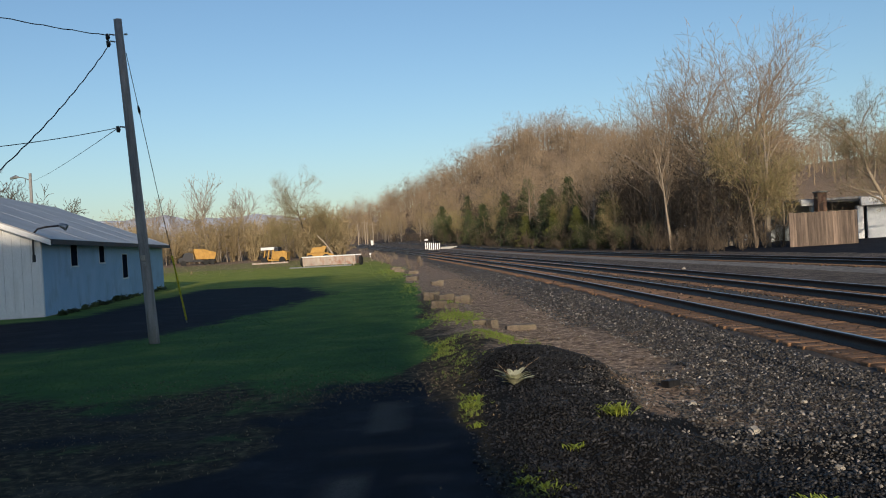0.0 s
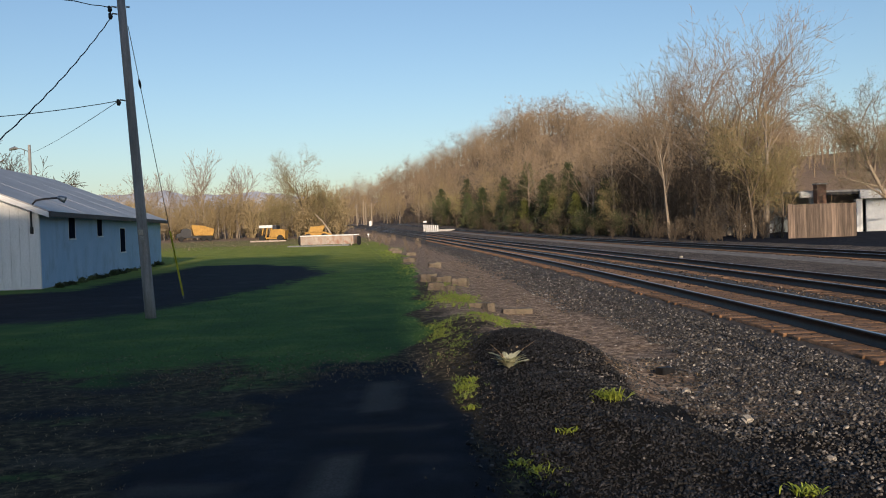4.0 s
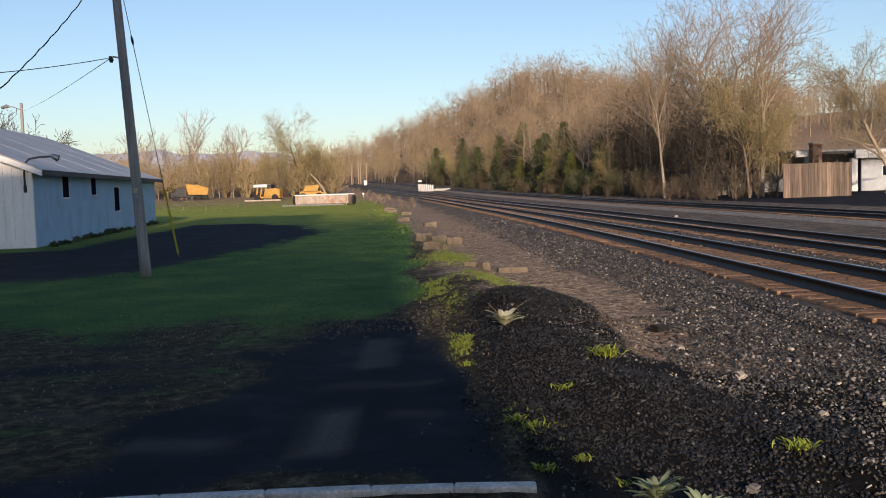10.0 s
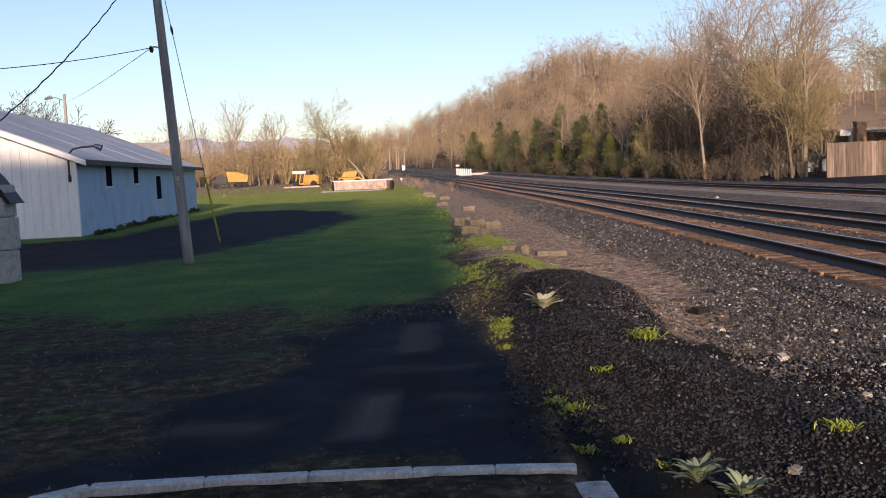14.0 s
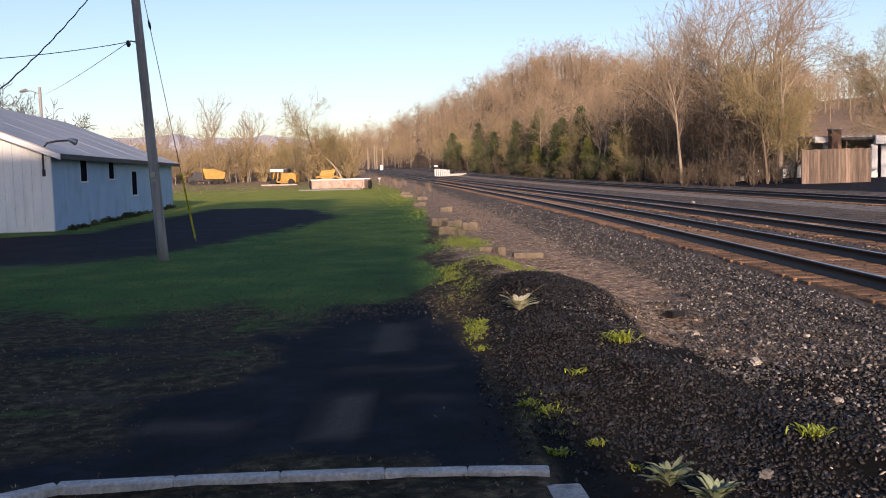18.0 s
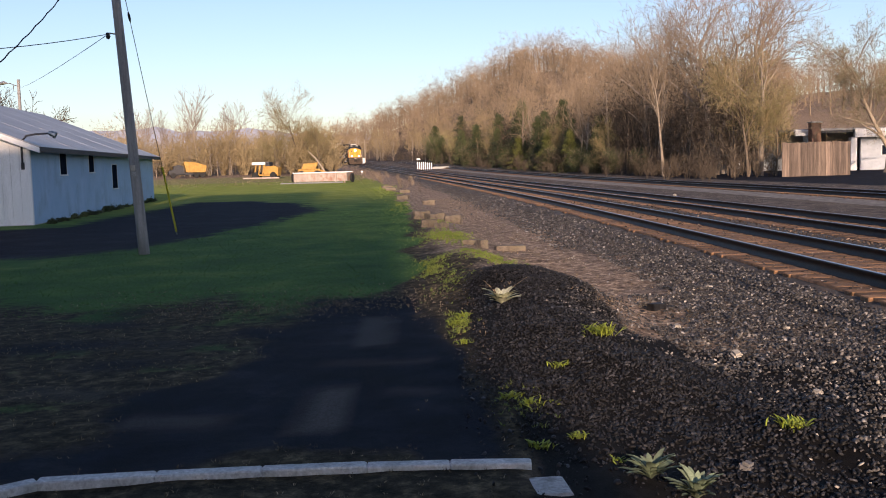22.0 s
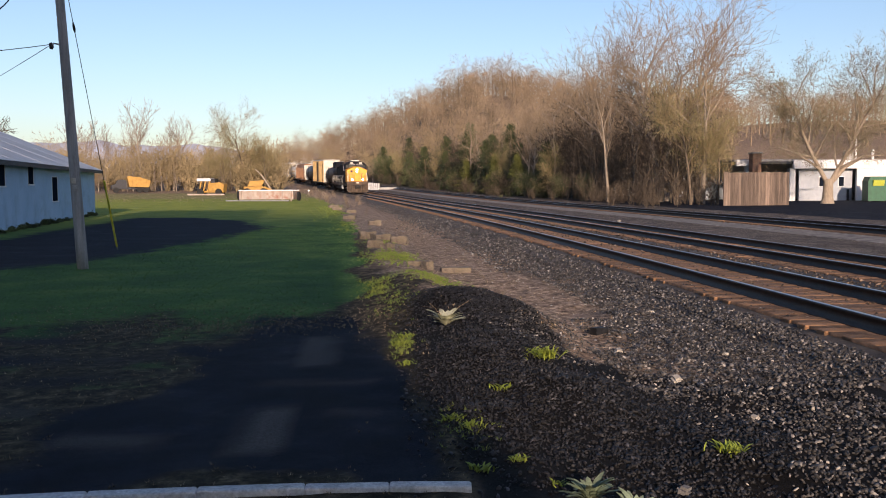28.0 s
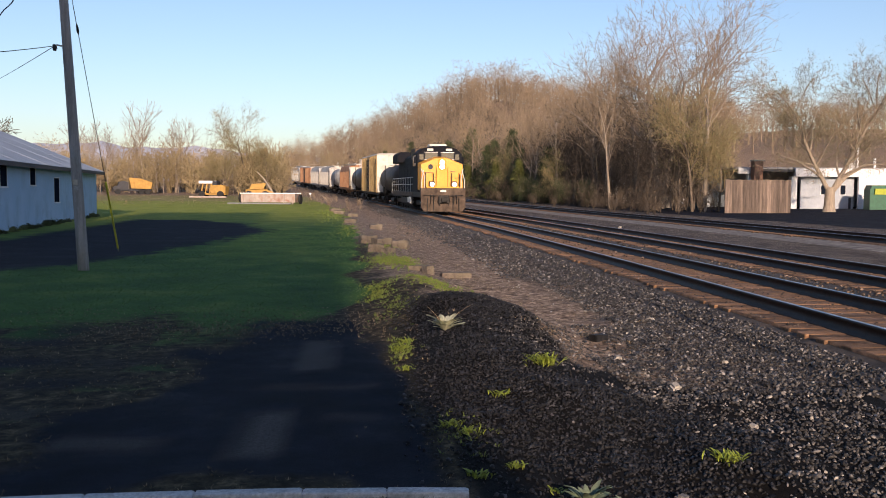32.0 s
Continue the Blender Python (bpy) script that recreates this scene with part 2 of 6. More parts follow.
def ground_material():
    """Lawn, worn earth, old asphalt and cinders, laid out by the sheet's zone attribute. Shade is painted into the
    asphalt, earth and cinder tones.
    """
    m = bpy.data.materials.new("ground_cover")
    m.use_nodes = True
    nt = m.node_tree
    bs = nt.nodes["Principled BSDF"]
    co = nt.nodes.new("ShaderNodeTexCoord").outputs["Object"]
    zone = nt.nodes.new("ShaderNodeAttribute")
    zone.attribute_name = "zone"
    sep = nt.nodes.new("ShaderNodeSeparateColor")
    nt.links.new(zone.outputs["Color"], sep.inputs[0])
    fine, mid, big = noise_tex(nt, co, 60, 6, 0.7), noise_tex(nt, co, 6, 5, 0.6), noise_tex(nt, co, 0.7, 4, 0.6)
    dirt = mix_col(nt, 1.0, ramp(nt, mid, [(0.3, (0.085, 0.058, 0.042)), (0.5, (0.28, 0.20, 0.14)), (0.72, (0.60, 0.46, 0.33))]), ramp(nt, fine, [(0.3, (0.6, 0.6, 0.6)), (0.7, (1.3, 1.3, 1.3))]), "MULTIPLY")
    grass = mix_col(nt, 1.0, ramp(nt, big, [(0.3, (0.034, 0.095, 0.026)), (0.55, (0.066, 0.150, 0.036)), (0.75, (0.14, 0.21, 0.055))]), ramp(nt, fine, [(0.3, (0.5, 0.5, 0.45)), (0.7, (1.4, 1.35, 1.2))]), "MULTIPLY")
    # asphalt darkened and blued so that its colour carries the shade
    shade_tar = mix_col(nt, 1.0, ramp(nt, big, [(0.35, (0.004, 0.006, 0.013)), (0.55, (0.008, 0.011, 0.020)), (0.72, (0.022, 0.025, 0.033))]), ramp(nt, fine, [(0.3, (0.6, 0.6, 0.6)), (0.7, (1.4, 1.4, 1.4))]), "MULTIPLY")
    cinder = mix_col(nt, 1.0, ramp(nt, mid, [(0.3, (0.004, 0.004, 0.004)), (0.7, (0.013, 0.0115, 0.0105))]), ramp(nt, fine, [(0.3, (0.5, 0.5, 0.5)), (0.7, (1.5, 1.5, 1.5))]), "MULTIPLY")

    grit = ramp(nt, noise_tex(nt, co, 17, 3, 0.6), [(0.36, (0.42, 0.42, 0.42)), (0.5, (0.95, 0.95, 0.95)), (0.66, (1.6, 1.58, 1.55))])
    dirt = mix_col(nt, 0.85, dirt, grit, "MULTIPLY")
    shade_tar = mix_col(nt, 0.8, shade_tar, ramp(nt, noise_tex(nt, co, 2.6, 6, 0.65), [(0.35, (0.55, 0.55, 0.57)), (0.52, (1.0, 1.0, 1.0)), (0.68, (1.9, 1.85, 1.75))]), "MULTIPLY")
    # worn mask: soil, also darkened to paint the shade on the near ground
    worn = nt.nodes.new("ShaderNodeAttribute")
    worn.attribute_name = "worn"
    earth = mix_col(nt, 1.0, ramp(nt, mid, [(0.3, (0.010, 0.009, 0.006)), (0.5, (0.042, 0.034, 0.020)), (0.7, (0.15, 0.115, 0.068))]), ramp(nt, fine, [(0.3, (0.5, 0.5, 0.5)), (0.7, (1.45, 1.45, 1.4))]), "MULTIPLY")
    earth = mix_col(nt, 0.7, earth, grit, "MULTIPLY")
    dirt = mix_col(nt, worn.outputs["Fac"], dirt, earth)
    loose = noise_tex(nt, co, 26, 2, 0.5)
    gravel = mix_col(nt, 1.0, ramp(nt, loose, [(0.34, (0.014, 0.013, 0.013)), (0.5, (0.095, 0.083, 0.073)), (0.62, (0.25, 0.22, 0.195)), (0.72, (0.46, 0.42, 0.37))]), ramp(nt, noise_tex(nt, co, 1.3, 5, 0.6), [(0.35, (0.55, 0.52, 0.50)), (0.65, (1.3, 1.2, 1.1))]), "MULTIPLY")
    bed = nt.nodes.new("ShaderNodeAttribute")
    bed.attribute_name = "gravel"
    dirt = mix_col(nt, bed.outputs["Fac"], dirt, gravel)

    def edge(channel):
        add = nt.nodes.new("ShaderNodeMath")
        add.operation = "MULTIPLY_ADD"
        nt.links.new(mid, add.inputs[0])
        add.inputs[1].default_value = 0.7
        add2 = nt.nodes.new("ShaderNodeMath")
        add2.operation = "ADD"
        nt.links.new(sep.outputs[channel], add.inputs[2])
        nt.links.new(add.outputs[0], add2.inputs[0])
        add2.inputs[1].default_value = -0.35
        return ramp(nt, add2.outputs[0], [(0.35, (0, 0, 0)), (0.65, (1, 1, 1))])

    # sunlight painted in: the far grass is yellower and brighter than the lawn
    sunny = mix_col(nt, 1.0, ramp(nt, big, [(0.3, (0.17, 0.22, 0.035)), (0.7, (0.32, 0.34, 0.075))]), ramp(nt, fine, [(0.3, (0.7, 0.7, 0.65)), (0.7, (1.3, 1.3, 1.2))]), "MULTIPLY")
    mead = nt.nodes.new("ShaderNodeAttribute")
    mead.attribute_name = "sun_tinted_grass"
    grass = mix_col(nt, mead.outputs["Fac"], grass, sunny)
    col = mix_col(nt, edge(0), dirt, grass)
    col = mix_col(nt, edge(2), col, cinder)
    col = mix_col(nt, edge(1), col, shade_tar)
    pale = mix_col(nt, 1.0, (0.080, 0.072, 0.066), ramp(nt, fine, [(0.3, (0.5, 0.5, 0.5)), (0.7, (1.5, 1.5, 1.5))]), "MULTIPLY")
    col = mix_col(nt, zone.outputs["Alpha"], col, pale)
    nt.links.new(col, bs.inputs["Base Color"])
    bs.inputs["Roughness"].default_value = 0.92
    bs.inputs["Specular IOR Level"].default_value = 0.125
    bn = nt.nodes.new("ShaderNodeBump")
    bn.inputs["Strength"].default_value, bn.inputs["Distance"].default_value = 0.5, 0.03
    nt.links.new(fine, bn.inputs["Height"])
    nt.links.new(bn.outputs[0], bs.inputs["Normal"])
    return m


M = {
    "ground": ground_material(),
    "stone": mat("dark_ballast_stone", (0.019, 0.019, 0.020), (0.118, 0.112, 0.107), 9.0, 0.6, bump=0.4, vary="island"),
    # black cinder with a blue cast that puts skylit shade into its colour
    "cinder": mat("black_cinder", (0.0025, 0.0028, 0.0038), (0.027, 0.0275, 0.031), 7.0, 0.6, bump=0.4, vary="island"),
    "pale_stone": mat("pale_limestone", (0.34, 0.31, 0.26), (0.52, 0.48, 0.42), 12, 0.85),
    "ballast": mat("ballast_bed", (0.022, 0.021, 0.021), (0.115, 0.10, 0.088), 2.2, 0.9, bump=1.0, fine=22, stain=((0.15, 0.10, 0.065), 1.1, 0.5)),
    # paler copy of the ballast, painting the sunlit edge along the siding
    "siding_ballast": mat("sun_painted_ballast", (0.09, 0.082, 0.074), (0.34, 0.305, 0.27), 3.0, 0.9, bump=1.0, fine=14),
    "rail": mat("rusty_rail", (0.012, 0.010, 0.010), (0.034, 0.022, 0.017), 6, 0.6, 0.3, 0.2),
    "railtop": mat("polished_rail_head", (0.30, 0.31, 0.33), (0.42, 0.43, 0.45), 4, 0.28, 1.0, 0.05),
    "tie": mat("weathered_tie", (0.13, 0.074, 0.044), (0.34, 0.195, 0.105), 3, 0.9, bump=0.6, fine=30, vary="object", stretch=(1, 6, 6)),
    "concrete": mat("old_concrete", (0.38, 0.37, 0.355), (0.56, 0.545, 0.52), 5, 0.9, bump=0.5, stain=((0.12, 0.12, 0.10), 7, 0.7)),
    "kerb": mat("pale_worn_kerb", (0.48, 0.48, 0.475), (0.66, 0.655, 0.64), 5, 0.9, bump=0.5, stain=((0.22, 0.22, 0.20), 7, 0.6)),
    "white_siding": mat("white_painted_siding", (0.76, 0.78, 0.80), (0.84, 0.85, 0.86), 1.2, 0.55, bump=0.08, stain=((0.45, 0.44, 0.42), 1.0, 0.25), stretch=(3, 3, 0.6)),
    # block paint blued further, so the colour carries the wall's skylit shade
    "blue_block": mat("shade_blued_block_paint", (0.33, 0.51, 0.70), (0.41, 0.58, 0.76), 0.8, 0.75, bump=0.25, fine=60, stain=((0.22, 0.31, 0.40), 0.9, 0.5)),
    "roof_metal": mat("grey_metal_roof", (0.30, 0.30, 0.31), (0.46, 0.46, 0.47), 0.35, 0.5, 0.15, 0.1, stain=((0.24, 0.23, 0.23), 0.5, 0.6)),
    "trim_dark": mat("dark_eave_trim", (0.02, 0.022, 0.028), (0.045, 0.048, 0.058), 3, 0.6),
    "glass_dark": mat("dark_window_glass", (0.008, 0.012, 0.022), (0.016, 0.022, 0.036), 3, 0.9, bump=0, spec=0.0),
    "pole_wood": mat("weathered_pole_wood", (0.19, 0.19, 0.195), (0.36, 0.355, 0.36), 2, 0.9, bump=0.5, fine=30, stretch=(6, 6, 0.5)),
    "wire": mat("black_cable", (0.012, 0.012, 0.013), (0.025, 0.025, 0.026), 8, 0.6, bump=0),
    "steel": mat("galvanised_steel", (0.28, 0.29, 0.30), (0.42, 0.43, 0.44), 8, 0.45, 0.8, 0.1),
    "yellow_plastic": mat("yellow_guard_plastic", (0.60, 0.56, 0.04), (0.72, 0.68, 0.08), 5, 0.5, bump=0.05),
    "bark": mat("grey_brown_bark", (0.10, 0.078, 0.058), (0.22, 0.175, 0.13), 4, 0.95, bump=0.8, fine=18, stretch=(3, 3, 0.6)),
    # lighter copy of the bark, with sunlight put into its tone
    "mid_bark": mat("sun_painted_grey_bark", (0.20, 0.165, 0.13), (0.38, 0.32, 0.26), 3, 0.95, bump=0.6, fine=16, stretch=(3, 3, 0.6)),
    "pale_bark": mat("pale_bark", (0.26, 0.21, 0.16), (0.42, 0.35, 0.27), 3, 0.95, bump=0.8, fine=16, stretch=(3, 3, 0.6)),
    # dark twig tone; at the wood's foot it paints the shade between trunks
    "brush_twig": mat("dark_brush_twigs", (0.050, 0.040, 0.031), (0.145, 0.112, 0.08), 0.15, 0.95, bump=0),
    "rust_bed": mat("rust_stained_stones", (0.09, 0.055, 0.036), (0.34, 0.20, 0.115), 7, 0.9, bump=1.0, fine=24, stain=((0.26, 0.15, 0.08), 1.6, 0.6)),
    "rust_stone": mat("rust_brown_stone", (0.045, 0.036, 0.030), (0.13, 0.095, 0.07), 9, 0.8, bump=0.4, vary="island"),
    "twig": mat("bare_twigs", (0.165, 0.124, 0.086), (0.40, 0.308, 0.212), 0.06, 0.95, bump=0),
    "twig_tan": mat("tan_budding_twigs", (0.19, 0.145, 0.080), (0.40, 0.315, 0.18), 0.06, 0.95, bump=0),
    "leaf_young": mat("young_leaves", (0.20, 0.20, 0.075), (0.33, 0.32, 0.13), 0.3, 0.75, bump=0, vary="object"),
    "leaf_bud": mat("small_grey_green_leaves", (0.15, 0.155, 0.085), (0.28, 0.28, 0.16), 0.3, 0.75, bump=0, vary="object"),
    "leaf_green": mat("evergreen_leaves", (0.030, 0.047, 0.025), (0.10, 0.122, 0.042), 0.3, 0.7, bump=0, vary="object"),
    # brighter yellow-green copy of the evergreen leaf, painting sun on some trees
    "leaf_sun_painted": mat("sun_painted_evergreen_leaves", (0.10, 0.12, 0.03), (0.24, 0.255, 0.06), 0.3, 0.7, bump=0, vary="object"),
    "weed": mat("green_weeds", (0.10, 0.16, 0.028), (0.23, 0.28, 0.055), 3, 0.7, bump=0, vary="object"),
    "weed_pale": mat("pale_grey_green_leaves", (0.15, 0.21, 0.13), (0.27, 0.33, 0.22), 6, 0.8, bump=0.2, vary="object"),
    "straw": mat("dry_straw", (0.17, 0.13, 0.085), (0.28, 0.22, 0.14), 3, 0.9, bump=0, vary="island"),
    "grass": mat("lawn_grass_blades", (0.07, 0.165, 0.042), (0.15, 0.25, 0.06), 0.6, 0.75, bump=0),
    # brighter, yellower blades that carry sunlight in their colour
    "sun_tinted_grass": mat("sun_painted_grass", (0.12, 0.18, 0.032), (0.22, 0.26, 0.06), 0.25, 0.8, bump=0),
}

# ---- ground ----
def axis(stops):
    out = [stops[0][0]]
    for (a, _), (b, step) in zip(stops, stops[1:]):
        n = max(1, round((b - a) / step))
        out += [a + (b - a) * (i + 1) / n for i in range(n)]
    return out


def in_poly(x, y, pts):
    inside = False
    for (x0, y0), (x1, y1) in zip(pts, pts[1:] + pts[:1]):
        if (y0 > y) != (y1 > y) and x < (x1 - x0) * (y - y0) / (y1 - y0) + x0:
            inside = not inside
    return inside


# the drive's outline takes in shadow too, painted here as asphalt
DRIVE_AND_SHADE = [(-40, 17.5), (-8.3, 16.6), (-6.6, 18.6), (-5.6, 22), (-4.9, 27), (-4.0, 33), (-6.0, 40), (-9.5, 46), (-12.8, 46), (-12.4, 38), (-12, 27.2), (-40, 23.5)]
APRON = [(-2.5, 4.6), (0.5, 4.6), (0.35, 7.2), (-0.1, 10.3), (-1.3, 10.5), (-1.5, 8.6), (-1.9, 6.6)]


def soft_in(x, y, pts, width):
    """1 well inside a patch, 0 well outside, with a broad soft edge."""
    d = 1e9
    for (x0, y0), (x1, y1) in zip(pts, pts[1:] + pts[:1]):
        ex, ey = x1 - x0, y1 - y0
        t = min(1.0, max(0.0, ((x - x0) * ex + (y - y0) * ey) / (ex * ex + ey * ey)))
        d = min(d, math.hypot(x - x0 - t * ex, y - y0 - t * ey))
    return smooth(0.5 + (d if in_poly(x, y, pts) else -d) / width)


def zone(x, y):
    g = 0.0
    u = x - track_x(min(max(y, 0), 300), 0.0)
    wob = 0.8 * noise.noise((x * 0.4, y * 0.4, 5)) + 0.25 * noise.noise((x * 1.7, y * 1.7, 8))
    if u < 0.9:
        g = max(smooth((y + 2.2 * wob - 8.4 - 0.12 * (-x)) / 3.2), (0.25 + 0.45 * noise.noise((x * 0.9, y * 1.6, 4)) + 0.25 * noise.noise((x * 2.6, y * 3.9, 6))) * smooth((-0.6 - x) / 1.5) * smooth((y - 4.6) / 1.0)) * smooth((0.35 - u + wob * 0.8) / 0.8)
        if y > 85:
            g *= smooth((150 - y) / 30) * (1 - 0.5 * smooth((y - 90) / 10))
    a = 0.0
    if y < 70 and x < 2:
        a = max(soft_in(x + 0.5 * wob, y + 1.6 * wob, DRIVE_AND_SHADE, 3.2), soft_in(x + 0.3 * wob + 0.9 * noise.noise((x * 0.8, y * 0.8, 12)), y + 0.5 * wob + 1.2 * noise.noise((x * 0.8, y * 0.8, 15)), APRON, 1.3) if x < 0 else soft_in(x + 0.2 * wob, y + 0.4 * wob, APRON, 0.6) if y < 13 else 0.0)
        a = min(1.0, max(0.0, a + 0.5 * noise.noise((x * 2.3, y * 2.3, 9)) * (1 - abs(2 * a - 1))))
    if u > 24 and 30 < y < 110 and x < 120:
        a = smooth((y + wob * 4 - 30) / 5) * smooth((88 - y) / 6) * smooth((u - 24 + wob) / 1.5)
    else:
        # asphalt tone mixed into the left-hand earth to paint its shade
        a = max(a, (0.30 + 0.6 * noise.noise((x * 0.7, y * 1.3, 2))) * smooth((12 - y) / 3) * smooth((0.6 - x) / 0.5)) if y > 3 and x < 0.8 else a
    c = 0.0
    # cinder tone darkens the hill's ground to paint shade beneath the trees
    if y > 60 and u > 23.5:
        c = 0.45 * smooth((u - 23.5 + wob) / 2.0) * smooth((75 - u) / 25) * smooth((0.40 - x / y) / 0.06)
    if 0.2 < x < 5 and 2 < y < 16:
        c = smooth((0.55 * math.exp(-(((x - 1.25) / 0.7) ** 2 + ((y - 8) / 3.4) ** 2)) + 0.3 * wob - 0.05) / 0.3) if x < 3 else 0.0
        # cinder tone spread over the earth near the kerb to paint its shade
        c = max(c, smooth((x - 0.45 + 0.3 * wob) / 0.4) * smooth((8.6 - y + wob) / 1.5))
    p = 0.0
    for px0, py0, px1, py1, v in ((-0.92, 5.15, -0.52, 6.35, 1.0), (-0.75, 7.6, -0.30, 9.4, 0.7), (-2.2, 5.3, -1.35, 5.75, 0.6), (-0.95, 6.9, 0.15, 7.25, 0.45), (-0.4, 5.9, 0.1, 6.25, 0.4), (-3.4, 6.0, -2.5, 6.5, 0.4)):
        q = min(x + 0.12 * wob - px0, px1 - x - 0.12 * wob, (y + 0.3 * wob - py0) * 0.6, (py1 - y - 0.3 * wob) * 0.6)
        p = max(p, v * smooth(q / 0.12))
    return (g, a, c, p)


def build_ground():
    xs = axis([(-3000, 0), (-600, 300), (-150, 45), (-60, 6), (-24, 1.6), (-7, 0.55), (5.5, 0.13), (30, 0.8), (120, 5), (260, 10), (700, 60), (3000, 400)])
    ys = axis([(-3000, 0), (-300, 400), (-40, 30), (2.5, 3), (16, 0.13), (60, 0.5), (160, 3), (460, 10), (800, 40), (4200, 500)])
    V = np.array([(x, y, ground_z(x, y)) for y in ys for x in xs])
    flat = V * (1, DEEP, 1)
    nx, ny = len(xs), len(ys)
    i = np.arange(nx - 1)[None, :] + np.arange(ny - 1)[:, None] * nx
    Q = np.stack([i, i + 1, i + nx + 1, i + nx], -1).reshape(-1, 4)
    me = mesh_np("ground", flat, Q)
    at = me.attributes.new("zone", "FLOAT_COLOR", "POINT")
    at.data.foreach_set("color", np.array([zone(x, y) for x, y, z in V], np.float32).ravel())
    # how far painted sunlight replaces the lawn's own green
    at = me.attributes.new("sun_tinted_grass", "FLOAT", "POINT")
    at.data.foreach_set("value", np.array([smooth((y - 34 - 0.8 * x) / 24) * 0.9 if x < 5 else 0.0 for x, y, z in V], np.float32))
    # worn: trodden earth plus painted shade, left of the heap and near the eye
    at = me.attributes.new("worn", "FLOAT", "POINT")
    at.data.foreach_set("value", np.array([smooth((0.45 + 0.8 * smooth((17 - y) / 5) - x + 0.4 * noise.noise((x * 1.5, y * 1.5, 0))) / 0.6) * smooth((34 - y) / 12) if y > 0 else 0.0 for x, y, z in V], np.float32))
    at = me.attributes.new("gravel", "FLOAT", "POINT")
    at.data.foreach_set("value", np.array([smooth((x - track_x(max(y, 0), TRACKS[0]) + 3.9 + 0.9 * smooth((10 - y) / 4) + 0.7 * noise.noise((x * 0.8, y * 0.8, 21)) + 0.4 * noise.noise((x * 2.5, y * 2.5, 22))) / 1.3) if -20 < x < 40 and y < 300 else 0.0 for x, y, z in V], np.float32))
    me.materials.append(M["ground"])
    me.polygons.foreach_set("use_smooth", [True] * len(me.polygons))
    return tagged(new("ground", me), "lawn, worn earth, old asphalt and cinders beside a railway, with painted shade", "ground", kind="structure")


build_ground()


# ---- railway ----
def sweep(profile, offset, s0, s1, step):
    """A closed profile of (sideways, up) points drawn along a track."""
    n = max(2, round((s1 - s0) / step))
    rows = []
    for k in range(n + 1):
        s = s0 + (s1 - s0) * k / n
        x, y, a = on_track(s, offset)
        z = rise(y)
        rows.append([(x + px * math.cos(a), y + px * math.sin(a), z + pz) for px, pz in profile])
    V = np.array(rows)
    k = len(profile)
    i = np.arange(n)[:, None] * k + np.arange(k)[None, :]
    j = np.arange(n)[:, None] * k + (np.arange(k)[None, :] + 1) % k
    return V.reshape(-1, 3), np.stack([i, j, j + k, i + k], -1).reshape(-1, 4)


FOOT = [(-0.070, -0.18), (0.070, -0.18), (0.070, -0.165), (0.012, -0.145), (0.012, -0.045), (0.034, -0.035), (0.034, -0.004), (-0.034, -0.004), (-0.034, -0.035), (-0.012, -0.045), (-0.012, -0.145), (-0.070, -0.165)]
HEAD = [(-0.031, -0.006), (0.031, -0.006), (0.027, 0.0), (-0.027, 0.0)]


def tie_mesh():
    s = Shape().box(-1.3, -0.115, -0.36, 1.3, 0.115, -0.175, 0.012)
    me = s.mesh("tie")
    me.materials.append(M["tie"])
    return me


def build_tracks():
    bed = tagged(new("ballast_bed", None), "dark crushed-stone ballast bed under the tracks", "ballast", kind="structure")
    for name, a, b in (("double_bed", -2.0, 5.7), ("siding_bed", 9.6, 14.0)):
        V, Q = sweep([(a - 0.9, -0.62), (a, -0.27), (-1.42 if a < 0 else 10.6, -0.255), (-1.2 if a < 0 else 10.8, -0.192), (b, -0.20), (b + 0.9, -0.62)], TRACKS[0], -60, 500, 3)
        part(name, mesh_np(name, V, Q), M["ballast" if a < 0 else "siding_ballast"], bed)
    tie = tie_mesh()
    for k, off in enumerate(TRACKS):
        track = thing("railway_track", "railway track of brown rusty rails on weathered wooden ties" if k < 2 else "far siding track with dark rusty rails", "railway track", "parallel tracks", kind="structure")
        V, Q = sweep([(-1.285, -0.30), (1.285, -0.30), (1.285, -0.181), (-1.285, -0.181)], off, -40, 500, 3)
        part("tie_bed", mesh_np("tie_bed", V, Q), M["rust_bed"], track, "rust-brown stones packed between the ties")
        for side in (-0.7525, 0.7525):
            V, Q = sweep([(x + side, z) for x, z in FOOT], off, -40, 500, 3)
            rail = part("rail", mesh_np("rail", V, Q), M["rail"], track)
            V, Q = sweep([(x + side, z) for x, z in HEAD], off, -40, 500, 3)
            part("rail_head", mesh_np("rail_head", V, Q), M["railtop"], rail, "polished running surface")
        TIES.append((track, off, tie))


TIES = []
build_tracks()


# ---- trees and woods ----
def grow(seed, height, radius, clear=0.3, levels=4, wide=0.8, forks=2, droop=0.0, lean=(0, 0), stems=1, twig=0.010, crook=1.0):
    """Limbs of a bare tree: starts, ends, radii at both, and how often each has branched."""
    r = random.Random(seed)
    out = []

    def limb(p, d, length, rad, level):
        n = (6, 4, 3, 2, 1, 1)[level]
        bend = (0.08, 0.15, 0.22, 0.30, 0.36, 0.4)[level] * crook
        for i in range(n):
            d = (d + Vector((r.uniform(-1, 1), r.uniform(-1, 1), r.uniform(-0.6, 1.0) - droop * level)) * bend).normalized()
            q = p + d * (length / n)
            ra, rb = rad * (1 - 0.62 * i / n), rad * (1 - 0.62 * (i + 1) / n)
            out.append((*p, *q, max(ra, twig), max(rb, twig * 0.8), level))
            p = q
